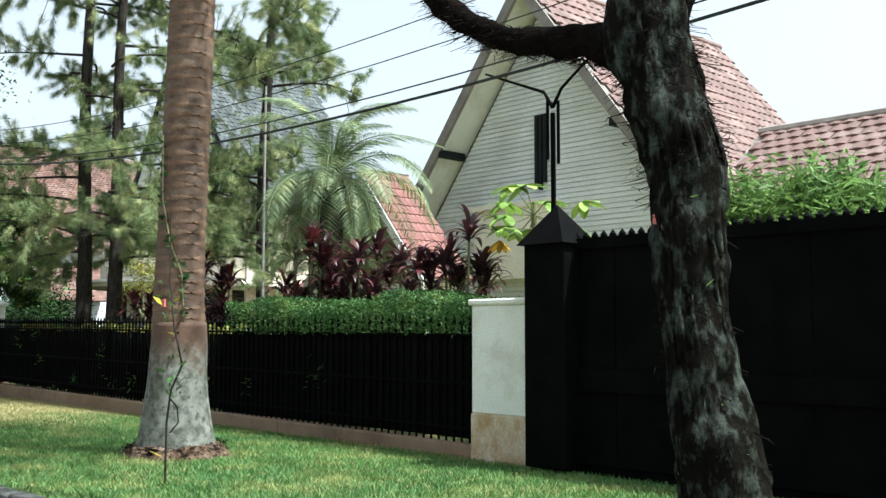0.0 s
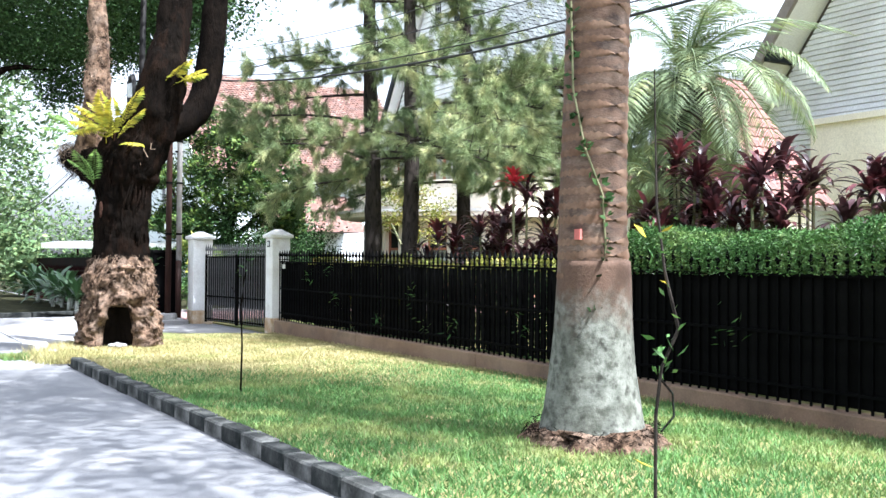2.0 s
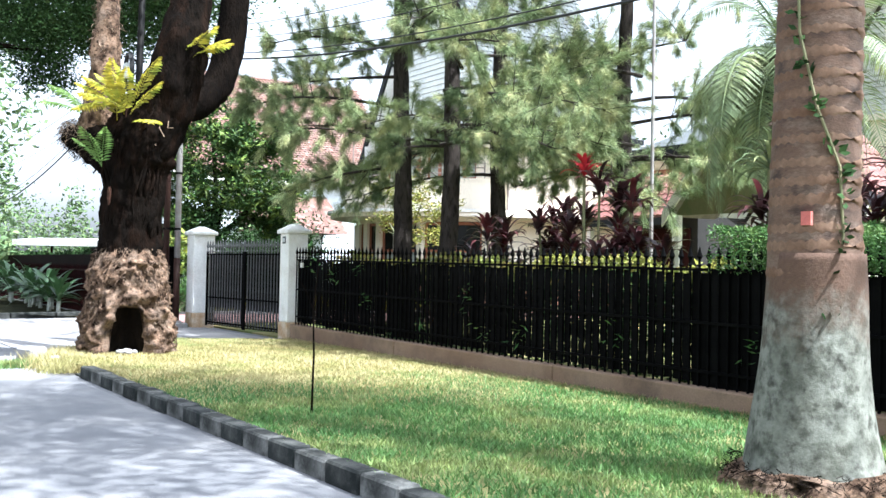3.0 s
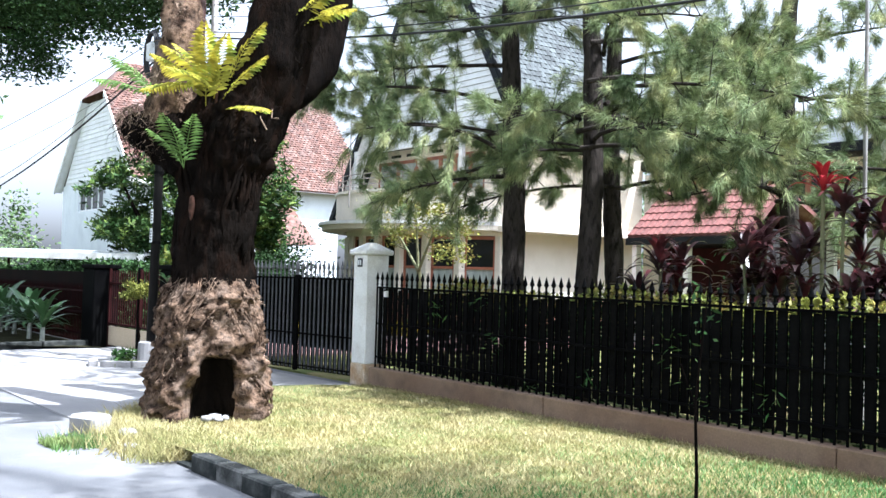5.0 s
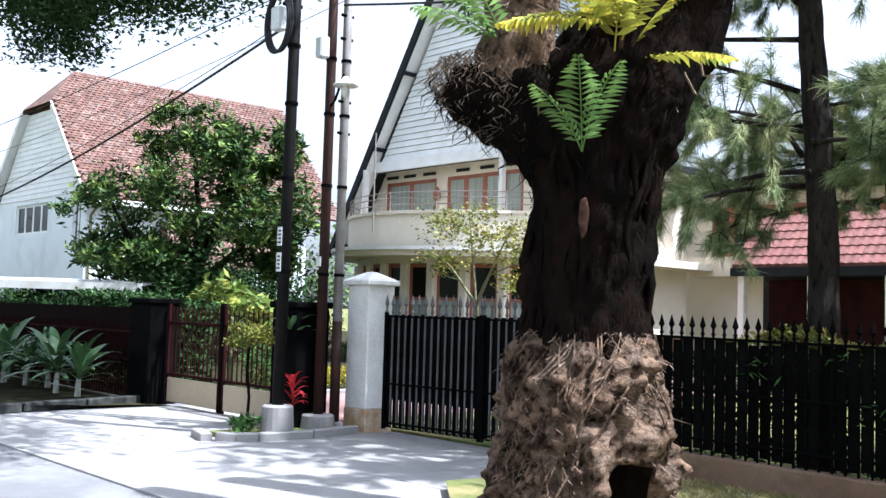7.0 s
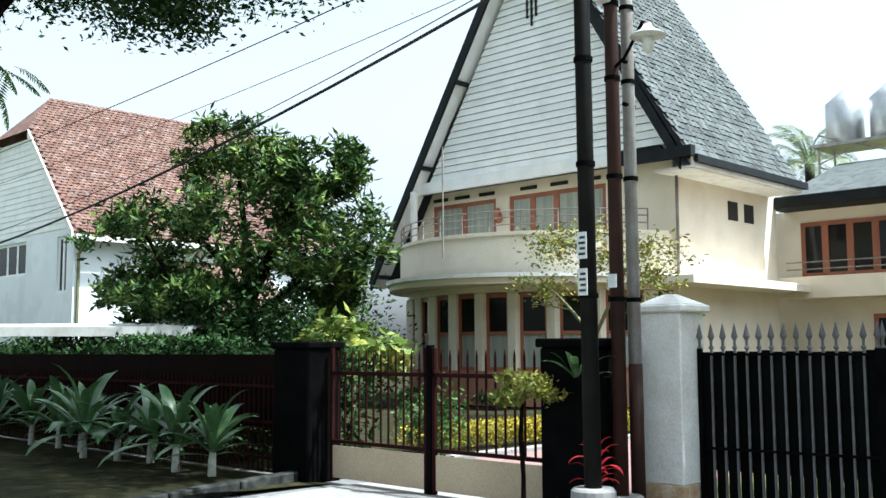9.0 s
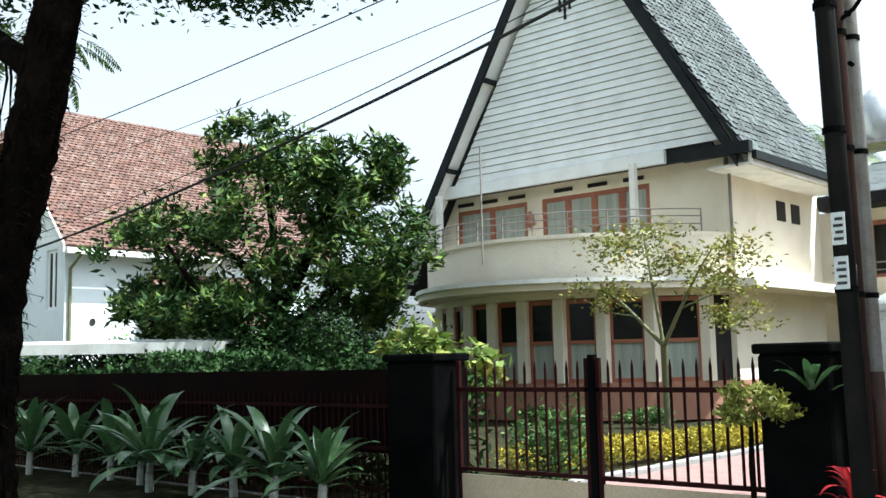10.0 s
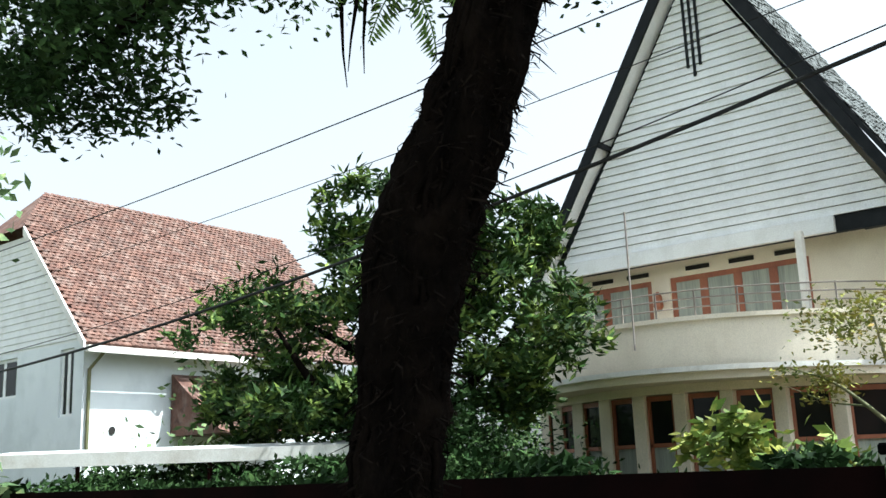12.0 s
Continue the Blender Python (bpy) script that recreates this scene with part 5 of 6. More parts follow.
for k in range(3):
    part("aerial_root", Shape().tube([off(0.35 + 0.1 * k, 2.75, 0, -0.25)[:3], off(0.36 + 0.1 * k, 2.6, 0, -0.3)[:3], off(0.42 + 0.1 * k, 2.4 + 0.1 * k, 0, -0.3)[:3]], 0.007, 4), M_FIBRE, T2)
# unseen high crown, placed to drop patchy shade on the driveway
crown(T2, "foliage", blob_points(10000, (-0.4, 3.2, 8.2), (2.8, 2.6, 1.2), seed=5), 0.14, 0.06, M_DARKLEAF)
for k, (dx, dy, sc) in enumerate(((-0.1, -0.38, 0.06), (-0.03, -0.42, 0.045), (-0.18, -0.4, 0.05), (-0.1, -0.46, 0.035))):
    st = Shape().tube([(0, 0, 0), (0, 0, 0.3), (0, 0, 0.8), (0, 0, 1.0)], [0.6, 0.95, 0.8, 0.3], 9)
    st.v = [tuple(Vector(v) * (1 + 0.25 * noise.noise(Vector(v) * 2 + Vector((k * 5, 0, 0))))) for v in st.v]
    ob = solid("rubble_stone", st, M_CONCRETE, "pale rubble stone in the tree hollow", "stone", smooth=True, group="rubble in the hollow")
    ob.location, ob.scale, ob.rotation_euler = (4.2 + 1.2 * dx, 19.25 + 1.2 * dy, 0.1), (sc * 1.3, sc, sc), (0, 0, k)

# dark leaning tree near the end of the walk
T4 = thing("dark_tree", "dark leaning street tree trunk with shaggy bark, in shade", "tree", (2.77, 31.27, 0.05))
T4.scale = (0.9, 0.9, 0.9)
t4_trunk = [(0.1, 0.1, 0.0, 0.29), (0.06, 0.0, 0.6, 0.26), (0.04, -0.08, 1.2, 0.23), (0.03, -0.2, 1.9, 0.222), (0.0, -0.3, 2.4, 0.23), (0.0, -0.45, 2.9, 0.25), (0.03, -0.7, 3.4, 0.22), (0.05, -0.95, 4.0, 0.2), (0.1, -1.3, 5.4, 0.17), (0.2, -1.6, 7.5, 0.1)]
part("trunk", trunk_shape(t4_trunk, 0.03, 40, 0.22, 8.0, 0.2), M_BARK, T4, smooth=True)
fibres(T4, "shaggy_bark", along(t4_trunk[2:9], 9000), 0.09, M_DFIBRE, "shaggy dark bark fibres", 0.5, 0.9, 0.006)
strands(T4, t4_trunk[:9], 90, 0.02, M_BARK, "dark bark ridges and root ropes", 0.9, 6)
t4_limb = [(0.05, -1.0, 4.3, 0.13), (-0.1, 0.2, 5.0, 0.12), (-0.1, 1.4, 5.3, 0.1), (0.7, 3.4, 5.6, 0.06), (1.0, 4.9, 5.6, 0.02)]
t4_limb2 = [(0.05, -1.0, 4.9, 0.11), (1.2, -0.9, 6.6, 0.08), (2.8, -0.3, 6.9, 0.03)]
part("limb", trunk_shape(t4_limb2, 0.05, 14, 0.2), M_BARK, T4, smooth=True)
part("limb", trunk_shape(t4_limb, 0.05, 18, 0.2), M_BARK, T4, smooth=True)
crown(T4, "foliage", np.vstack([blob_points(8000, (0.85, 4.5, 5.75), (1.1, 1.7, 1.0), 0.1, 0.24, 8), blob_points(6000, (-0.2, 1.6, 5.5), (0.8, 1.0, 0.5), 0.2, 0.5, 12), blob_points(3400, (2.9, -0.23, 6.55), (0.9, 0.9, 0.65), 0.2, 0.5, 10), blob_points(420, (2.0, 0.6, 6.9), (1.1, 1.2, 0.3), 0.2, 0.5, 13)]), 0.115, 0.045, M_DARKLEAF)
# wide crown out of view, spread to shade the side plants
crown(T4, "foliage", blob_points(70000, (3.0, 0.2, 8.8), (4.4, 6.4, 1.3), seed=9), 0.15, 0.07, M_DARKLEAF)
hang = np.array([(0.0, -1.0 - 0.25 * k, 4.55 + 0.1 * k) for k in range(4)] + [(0.3, 0.35, 4.9), (0.32, 0.3, 4.9), (0.25, 0.45, 4.85)])
for k, h in enumerate(hang[4:]):
    part("aerial_root", Shape().tube([h, h + np.array((0.03, -0.02, -0.3)), h + np.array((0.0 + 0.04 * k, 0.02, -0.62)), h + np.array((-0.05 + 0.07 * k, 0, -0.85))], [0.012, 0.016, 0.008, 0.003], 5), M_BARK, T4)
for i in range(9):
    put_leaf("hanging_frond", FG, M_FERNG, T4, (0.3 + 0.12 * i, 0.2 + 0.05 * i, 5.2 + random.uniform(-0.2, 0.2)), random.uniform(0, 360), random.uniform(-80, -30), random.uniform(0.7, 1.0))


# ---- pines ----
def needle_tufts(centers, dirs, length, per=26, width=0.003):
    n = len(centers)
    c = np.repeat(centers, per, 0)
    d = unit(np.repeat(dirs, per, 0) * 0.9 + rng.normal(size=(n * per, 3)) * 0.5)
    c = c + d * rng.uniform(0, 0.04, (n * per, 1)) + rng.normal(size=(n * per, 3)) * 0.02
    ln = length * rng.uniform(0.6, 1.25, (n * per, 1))
    w = unit(np.cross(d, rng.normal(size=(n * per, 3)))) * width
    tip = c + d * ln
    tip[:, 2] -= (ln[:, 0] * 0.25)
    return np.stack([c - w, c + w, tip], 1)


def pine(at, height, r0, limbs, seed, lean=(0, 0), per=26, tl=0.135, dense=1.0):
    rs = np.random.default_rng(seed)
    P = thing("pine_tree", "tall pine with dark scaly trunk and long yellow-green needles", "pine tree", (*at, 0.02), group="pines behind the fence")
    tp = [(lean[0] * k / 8, lean[1] * k / 8 + 0.08 * math.sin(k * 1.3 + seed), height * k / 8, r0 * (1 - 0.085 * k)) for k in range(9)]
    part("trunk", trunk_shape(tp, 0.08, 16, 0.14, 6.0, 0.12), M_PINEBARK, P, smooth=True)
    wood, tips, dirs = Shape(), [], []
    for a, z, ln, rise in limbs:
        a = math.radians(a)
        k = z / height * 8
        b = Vector((lean[0] * k / 8, lean[1] * k / 8, z))
        d = Vector((math.cos(a), math.sin(a), rise))
        side = Vector((-d.y, d.x, 0))
        pts = [b + d * ln * t + Vector((0, 0, -0.25 * ln * t * t)) + side * (0.12 * ln * math.sin(t * 4 + seed + a * 3)) for t in np.linspace(0, 1, 7)]
        wood.tube(pts, [0.032 * (1 - 0.13 * i) * min(1, 0.4 + ln / 3) for i in range(7)], 6)
        for _ in range(int(14 * ln)):
            t = rs.uniform(0.3, 1.0)
            i = min(5, int(t * 6))
            q = pts[i].lerp(pts[i + 1], t * 6 - i)
            tw = (d.normalized() * rs.uniform(0.1, 0.6) + side * rs.normal() * 0.6 + Vector((0, 0, rs.normal() * 0.45)))
            e = q + tw * rs.uniform(0.3, 0.8)
            wood.tube([q, q.lerp(e, 0.5) + Vector((0, 0, 0.03)), e], [0.008, 0.006, 0.003], 3, False)
            for u in rs.uniform(0.35, 1.0, max(1, int(5 * dense))):
                tips.append(tuple(q.lerp(e, u)))
                dirs.append(tuple(tw.normalized()))
    tagged(part("twig_growth", wood, M_PINEBARK, P, "thin dark limbs and twigs", fix=False), kind="stuff")
    me = np_mesh("needles", needle_tufts(np.array(tips), np.array(dirs), tl, per), 3)
    me.materials.append(M_PINE)
    nd = new("needles", me)
    nd.parent = P
    tagged(nd, "long pale needles in tufts", kind="stuff")
    return P


rl = random.Random(11)
def limb_set(n, z0, z1, l0, l1, a0=0, a1=360):
    return [(rl.uniform(a0, a1), rl.uniform(z0, z1), rl.uniform(l0, l1), rl.uniform(-0.05, 0.45)) for _ in range(n)]


pine((8.79, 18.63), 11, 0.15, [(-80, 3.3, 2.6, 0.12), (-95, 3.6, 3.4, 0.14), (-75, 3.1, 1.8, 0.1), (-100, 3.2, 2.9, 0.1), (-60, 3.9, 2.4, 0.2), (-40, 3.5, 2.2, 0.15), (-50, 4.4, 2.4, 0.2), (-110, 4.3, 2.4, 0.2), (150, 3.1, 1.2, 0.1), (180, 3.5, 1.5, 0.1)] + limb_set(16, 3.6, 10.5, 1.2, 2.6), 2, (0.1, 0.05), dense=2.6)
pine((8.84, 20.07), 12, 0.165, [(170, 3.2, 2.2, 0.3), (120, 3.4, 2.2, 0.35), (105, 3.0, 2.0, 0.1), (140, 2.9, 1.9, 0.0), (150, 3.9, 2.5, 0.2), (130, 4.4, 2.6, 0.15), (165, 4.8, 2.3, 0.2), (110, 4.9, 2.4, 0.2), (-80, 3.3, 1.5, 0.1), (60, 3.5, 1.8, 0.1)] + limb_set(16, 3.6, 11, 1.2, 2.4), 3, (-0.05, 0.1), dense=2.4)
pine((11.4, 17.6), 12, 0.14, [(-90, 3.0, 2.2, 0.1), (200, 3.2, 2.0, 0.1), (-60, 3.6, 2.0, 0.2), (240, 2.6, 1.8, 0.0)] + limb_set(9, 2.6, 4.6, 1.6, 2.6) + limb_set(15, 3.4, 11, 1.2, 2.4), 4, (0.2, 0.0), dense=2.4)
pine((10.8, 20.0), 13, 0.15, limb_set(8, 2.8, 4.5, 1.6, 2.8) + limb_set(20, 4.0, 12, 1.4, 2.6), 5, (0, 0.2), dense=2.0)

# ---- feathery palm behind the hedge ----
DP = thing("date_palm", "feathery grey-green palm with arching fronds behind the fence", "palm tree", (10.1, 13.5, 0.3))
part("trunk", trunk_shape([(0, 0, 0, 0.22), (0, 0, 1.0, 0.19), (0, 0, 2.2, 0.18), (0, 0, 3.3, 0.2), (0, 0, 3.6, 0.08)], 0.06, 18, 0.2, 7, 0.25), M_PINEBARK, DP, smooth=False)
DF = frond_mesh("frond", 2.0, 84, 0.44, 0.02, 0.85, 0.85, stem=0.016)
DF2 = frond_mesh("frond", 1.9, 84, 0.42, 0.02, 0.95, 0.4, stem=0.016)
for i in range(42):
    put_leaf("frond", DF if i % 2 else DF2, M_PALMLEAF, DP, (0, 0, 3.5), i * 137.5 + random.uniform(-10, 10), random.uniform(-35, 50) if i % 3 else random.uniform(-60, -20), random.uniform(0.8, 1.12))

# ---- hedge and climbers on the fence ----
def band_points(n, y0, y1, x0, x1, z0, z1, wob=0.1):
    y = rng.uniform(y0, y1, n)
    top = z1 + wob * np.sin(y * 2.3) * 0.5 + wob * np.sin(y * 5.1 + 1) * 0.4
    z = top - (top - z0) * rng.random(n) ** 1.8
    return np.stack([rng.uniform(x0, x1, n), y, z], 1)


hedge = solid("hedge", np_mesh("hedge", np.vstack([leaves(band_points(34000, 7.66, 12.3, 7.44, 8.5, 1.26, 1.64), 0.05, 0.016, spread=1.1), leaves(band_points(9000, 7.7, 12.4, 7.85, 8.5, 0.2, 1.4), 0.08, 0.028)]), 4), M_HEDGE, "clipped green hedge overhanging the black fence", "hedge", "stuff")
solid("climber", np_mesh("climber", leaves(band_points(5200, 12.4, 20.5, 7.72, 8.1, 1.08, 1.36, 0.12), 0.07, 0.035), 4), M_YELLOWLEAF, "pale small-leaved climber behind the spear fence", "climber", "stuff")
# dark leaves added so the lit yard stays hidden between the slats
solid("hedge", np_mesh("hedge", leaves(band_points(15000, 12.4, 21.2, 7.72, 8.3, 0.15, 1.2), 0.09, 0.035), 4), M_DARKLEAF, "dark hedge behind the spear fence", "hedge", "stuff")
spray = []
for y, z in ((18.9, 0.75), (17.4, 0.55), (16.3, 0.9), (13.6, 0.6), (20.0, 1.15), (19.2, 1.2), (15.2, 0.5), (18.3, 0.3), (11.8, 0.6), (10.4, 0.7), (16.0, 0.4)):
    spray.append(np.array([7.57, y, z]) + rng.normal(size=(14, 3)) * (0.02, 0.09, 0.08))
solid("leaf_sprays", np_mesh("leaf_sprays", leaves(np.vstack(spray), 0.1, 0.016, up=0.1), 4), M_HEDGE, "thin leaf sprays poking through the fence", "climber", "stuff")

# ---- cordylines ----
STRAP = strap_mesh("leaf", 0.5, 0.075, 0.75, 0.95)
STRAP.materials.append(M_RED)


def cordyline(at, heads, label):
    C = thing("cordyline", label, "shrub", (*at, 0.03), group="red cordylines")
    for hx, hy, hz in heads:
        part("stem", Shape().tube([(hx * 0.3, hy * 0.3, 0), (hx * 0.8, hy * 0.8, hz * 0.5), (hx, hy, hz)], [0.025, 0.02, 0.016], 5), M_STEM, C)
        hd = Shape()
        for i in range(26):
            m = pose(hx, hy, hz - 0.012 * (i % 13), 0, -random.uniform(-30, 50), i * 137.5) @ Matrix.Scale(random.uniform(0.7, 1.1), 4)
            hd.add([m @ v.co for v in STRAP.vertices], [tuple(p.vertices) for p in STRAP.polygons])
        part("leaf_head", hd, M_RED, C, "dark red strap leaves", fix=False, smooth=True)
    return C


def heads(n, zmax, spread=0.35):
    return [(random.uniform(-spread, spread), random.uniform(-spread, spread), zmax * random.uniform(0.5, 1.0)) for _ in range(n)]


CL = "purple-red cordyline with strap leaves behind the fence"
for y, x, n, z in ((9.3, 8.9, 10, 2.55), (9.85, 9.0, 8, 2.2), (12.45, 8.9, 12, 2.65), (12.0, 9.3, 8, 2.4), (11.2, 8.9, 10, 2.5), (10.8, 9.2, 8, 2.4), (13.2, 9.3, 6, 2.0), (15.4, 8.9, 10, 2.3), (16.2, 9.0, 9, 1.95), (17.4, 8.9, 7, 1.95), (14.6, 9.1, 6, 1.8)):
    cordyline((x, y), heads(n, z), CL)
RH = thing("cordyline", "bright red cordyline head above the fence", "shrub", (8.7, 15.4, 0.03), group="red cordylines")
part("stem", Shape().tube([(0, 0, 0), (0, 0, 2.4)], 0.02, 5), M_STEM, RH)
hd = Shape()
for i in range(22):
    m = pose(0, 0, 2.4, 0, -random.uniform(-10, 55), i * 137.5) @ Matrix.Scale(random.uniform(0.6, 0.9), 4)
    hd.add([m @ v.co for v in STRAP.vertices], [tuple(p.vertices) for p in STRAP.polygons])
part("leaf_head", hd, M_REDHOT, RH, "bright red leaves", fix=False, smooth=True)
SPK = thing("spiky_shrub", "tall spiky-leaved shrub behind the fence", "shrub", (8.9, 12.75, 0.03))
part("stem", Shape().tube([(0, 0, 0), (0, 0, 2.3)], 0.03, 6), M_STEM, SPK)
hd = Shape()
for i in range(44):
    m = pose(0, 0, 2.3, 0, -random.uniform(-40, 70), i * 137.5) @ Matrix.Scale(random.uniform(0.8, 1.1), 4)
    hd.add([m @ Vector((v.co.x, v.co.y * 0.5, v.co.z)) for v in STRAP.vertices], [tuple(p.vertices) for p in STRAP.polygons])
part("leaf_head", hd, M_PALMLEAF, SPK, fix=False, smooth=True)

# papaya, bush and lamp post by the dark gate
PAP = thing("papaya", "young papaya with lobed leaves and one withered leaf", "tree", (9.2, 8.3, 0.35))
part("trunk", Shape().tube([(0, 0, 0), (0.03, 0.02, 1.3), (0, 0, 2.45)], [0.06, 0.05, 0.035], 8), M_STEM, PAP)
for i in range(13):
    a, ps = i * 137.5, random.uniform(0.3, 0.62)
    e = Vector((math.cos(math.radians(a)) * ps, math.sin(math.radians(a)) * ps, 2.35 + random.uniform(-0.25, 0.35)))
    part("leaf_stalk", Shape().tube([(0, 0, 2.3), e], [0.008, 0.005], 4), M_STEM, PAP)
    lobes = Shape()
    for k in range(7):
        m = pose(*e, 0, random.uniform(10, 45), a - 105 + k * 35) @ Matrix.Scale(0.75, 4)
        lobes.add([m @ Vector((v.co.x, v.co.y * 2.2, v.co.z * 0.3)) for v in STRAP.vertices], [tuple(p.vertices) for p in STRAP.polygons])
    part("leaf", lobes, M_PAPAYA, PAP, fix=False, smooth=True)
wl = Shape()
for k in range(7):
    m = pose(-0.3, 0.28, 2.0, 0, 50, -60 + k * 35) @ Matrix.Scale(0.5, 4)
    wl.add([m @ Vector((v.co.x, v.co.y * 2.2, v.co.z * 0.3)) for v in STRAP.vertices], [tuple(p.vertices) for p in STRAP.polygons])
part("leaf", wl, M_ORANGE, PAP, "withered orange leaf", fix=False, smooth=True)
BUSH = thing("fern_bush", "feathery yellow-green bush above the dark gate", "shrub", (9.0, 5.2, 0.0))
BUSH.scale = (1.3, 1.15, 1.22)
part("stem", Shape().tube([(0, 0, 0), (0, 0.2, 1.6)], [0.06, 0.03], 6), M_STEM, BUSH)
crown(BUSH, "foliage", np.vstack([blob_points(4500, (0.1, 0.3 - 0.5 * k, 1.75 + 0.12 * (k % 2)), (0.5, 0.6, 0.45), 0.2, 0.5, 70 + k) for k in range(3)]), 0.13, 0.024, M_FERNG, droop=0.5)
AER = thing("antenna_pole", "thin dark forked pole with folded aerial arms", "pole", (7.95, 6.93, 0.0))
AER.scale = (1.05, 1.25, 1.15)
part("mast", Shape().tube([(0, 0, 0), (0, 0, 3.0)], 0.022, 6), M_BLACK, AER)
for dy, dz in ((-0.055, 0), (0.055, 0.05)):
    part("rod", Shape().tube([(0, dy, 2.55 + dz), (0, dy, 3.1 + dz)], 0.014, 6), M_BLACK, AER)
part("arm", Shape().tube([(0, 0, 3.05), (0, 0.09, 3.2), (0, 0.75, 3.5)], [0.018, 0.015, 0.01], 5), M_BLACK, AER)
part("arm", Shape().tube([(0, 0, 3.05), (0, -0.09, 3.2), (0, -0.5, 3.5)], [0.018, 0.015, 0.01], 5), M_BLACK, AER)
FLG = thing("flag_pole", "thin white metal flag pole in the garden", "pole", (10.4, 15.95, 0.0))
part("mast", Shape().tube([(0, 0, 0), (0, 0, 5.8)], [0.03, 0.02], 8), M_STEEL, FLG)

# ---- sapling stakes on the lawn ----
STK = thing("sapling", "thin leafless sapling stake on the lawn", "sapling", (3.93, 13.08, 0.06))
part("stem", Shape().tube([(0, 0, 0), (0.01, 0, 0.5), (0.0, 0.01, 0.85), (0.03, 0, 1.15), (0.06, -0.02, 1.5)], [0.010, 0.009, 0.007, 0.005, 0.003], 6), M_BARK, STK)
part("twig", Shape().tube([(0, 0.01, 0.85), (-0.06, 0.03, 1.0), (-0.1, 0.02, 1.05)], 0.004, 4), M_BARK, STK)
crown(STK, "leaf", along([(0.0, 0, 1.1, 0.03), (0.06, -0.02, 1.5, 0.04)], 26, 0.03), 0.05, 0.016, M_HEDGE)
SAP = thing("sapling", "thin crooked sapling with few leaves beside the palm", "sapling", (4.3, 7.8, 0.06))
part("stem", Shape().tube([(0, 0, 0), (0.0, 0, 0.5), (0.02, -0.02, 0.75), (0.08, -0.08, 0.95), (0.03, -0.03, 1.25), (0.0, 0.0, 1.6), (0.0, 0.02, 2.3)], [0.010, 0.010, 0.009, 0.010, 0.008, 0.006, 0.003], 6), M_PINEBARK, SAP)
part("twig", Shape().tube([(0.01, -0.01, 0.7), (0.05, -0.07, 0.62), (0.07, -0.06, 0.5), (0.02, -0.02, 0.42)], 0.006, 4), M_MOSSBARK, SAP)
crown(SAP, "leaf", along([(0.02, -0.02, 0.7, 0.03), (0.05, -0.05, 1.0, 0.04), (0.0, 0, 1.6, 0.05)], 34, 0.04), 0.07, 0.025, M_HEDGE)
crown(SAP, "yellow_leaf", np.array([(-0.03, -0.02, 0.24), (0.03, 0.0, 1.45), (-0.05, 0.02, 1.42), (0.04, 0.02, 1.2)]), 0.1, 0.05, M_GOLD, "single yellow leaves")

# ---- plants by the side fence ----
# shade behind the side fence is put into the dark leaf colour
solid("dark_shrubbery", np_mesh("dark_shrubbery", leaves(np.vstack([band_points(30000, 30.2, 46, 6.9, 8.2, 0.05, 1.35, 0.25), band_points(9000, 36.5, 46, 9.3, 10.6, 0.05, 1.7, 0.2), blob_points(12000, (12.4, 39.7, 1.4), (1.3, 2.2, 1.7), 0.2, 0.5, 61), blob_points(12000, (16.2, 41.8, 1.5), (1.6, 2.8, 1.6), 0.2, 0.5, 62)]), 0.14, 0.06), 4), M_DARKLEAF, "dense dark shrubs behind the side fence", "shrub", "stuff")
BR = strap_mesh("leaf", 0.74, 0.125, 0.6, 1.05)
BR.materials.append(M_BROAD)


def broad_plant(at, sc):
    B = thing("broad_leaf_plant", "broad-leaved lily plant with pale limewashed stem", "plant", (*at, 0.08), group="row of broad-leaved plants")
    part("stem", Shape().tube([(0, 0, 0), (0, 0, 0.18 * sc), (0.01, 0, 0.3 * sc)], [0.05, 0.045, 0.04], 8), M_PALMLIME2, B, "limewashed stem")
    for i in range(22):
        put_leaf("leaf", BR, M_BROAD, B, (0, 0, 0.24 * sc + 0.008 * i), i * 137.5 + random.uniform(-15, 15), random.uniform(-42, 42), sc * random.uniform(0.75, 1.3))
    return B


for i in range(12):
    broad_plant((5.8 + random.uniform(-0.25, 0.2), 30.2 + i * 0.78 + random.uniform(-0.2, 0.2)), random.uniform(0.9, 1.25))
sk = Shape()
for i in range(5):
    sk.box(0, 0.97, -0.08, 0.08, 0, 0.13, pose(1.5 + i * 0.98, 28.5 + i * 0.22, 0, 0, 0, 12.7))
solid("kerb_side", sk, M_KERB_B, "dark kerb round the side lawn", "kerb", "structure", bevel=0.015)
solid("kerb_side_long", Shape().box(1.45, 1.6, 28.5, 60, 0, 0.13), M_KERB_B, "dark kerb along the side lawn", "kerb", "structure", bevel=0.015)


def leafy_tree(name, at, limbs, r, pts, ll, lw, mat, label, bark=M_BARKB, n_lab=""):
    T = thing(name, label, "tree", (*at, 0.03))
    for i, l in enumerate(limbs):
        part("trunk" if i == 0 else "limb", trunk_shape(l, 0.08, 12, 0.15, 5, 0.1), bark, T, smooth=True)
    crown(T, "foliage", pts, ll, lw, mat, n_lab)
    return T


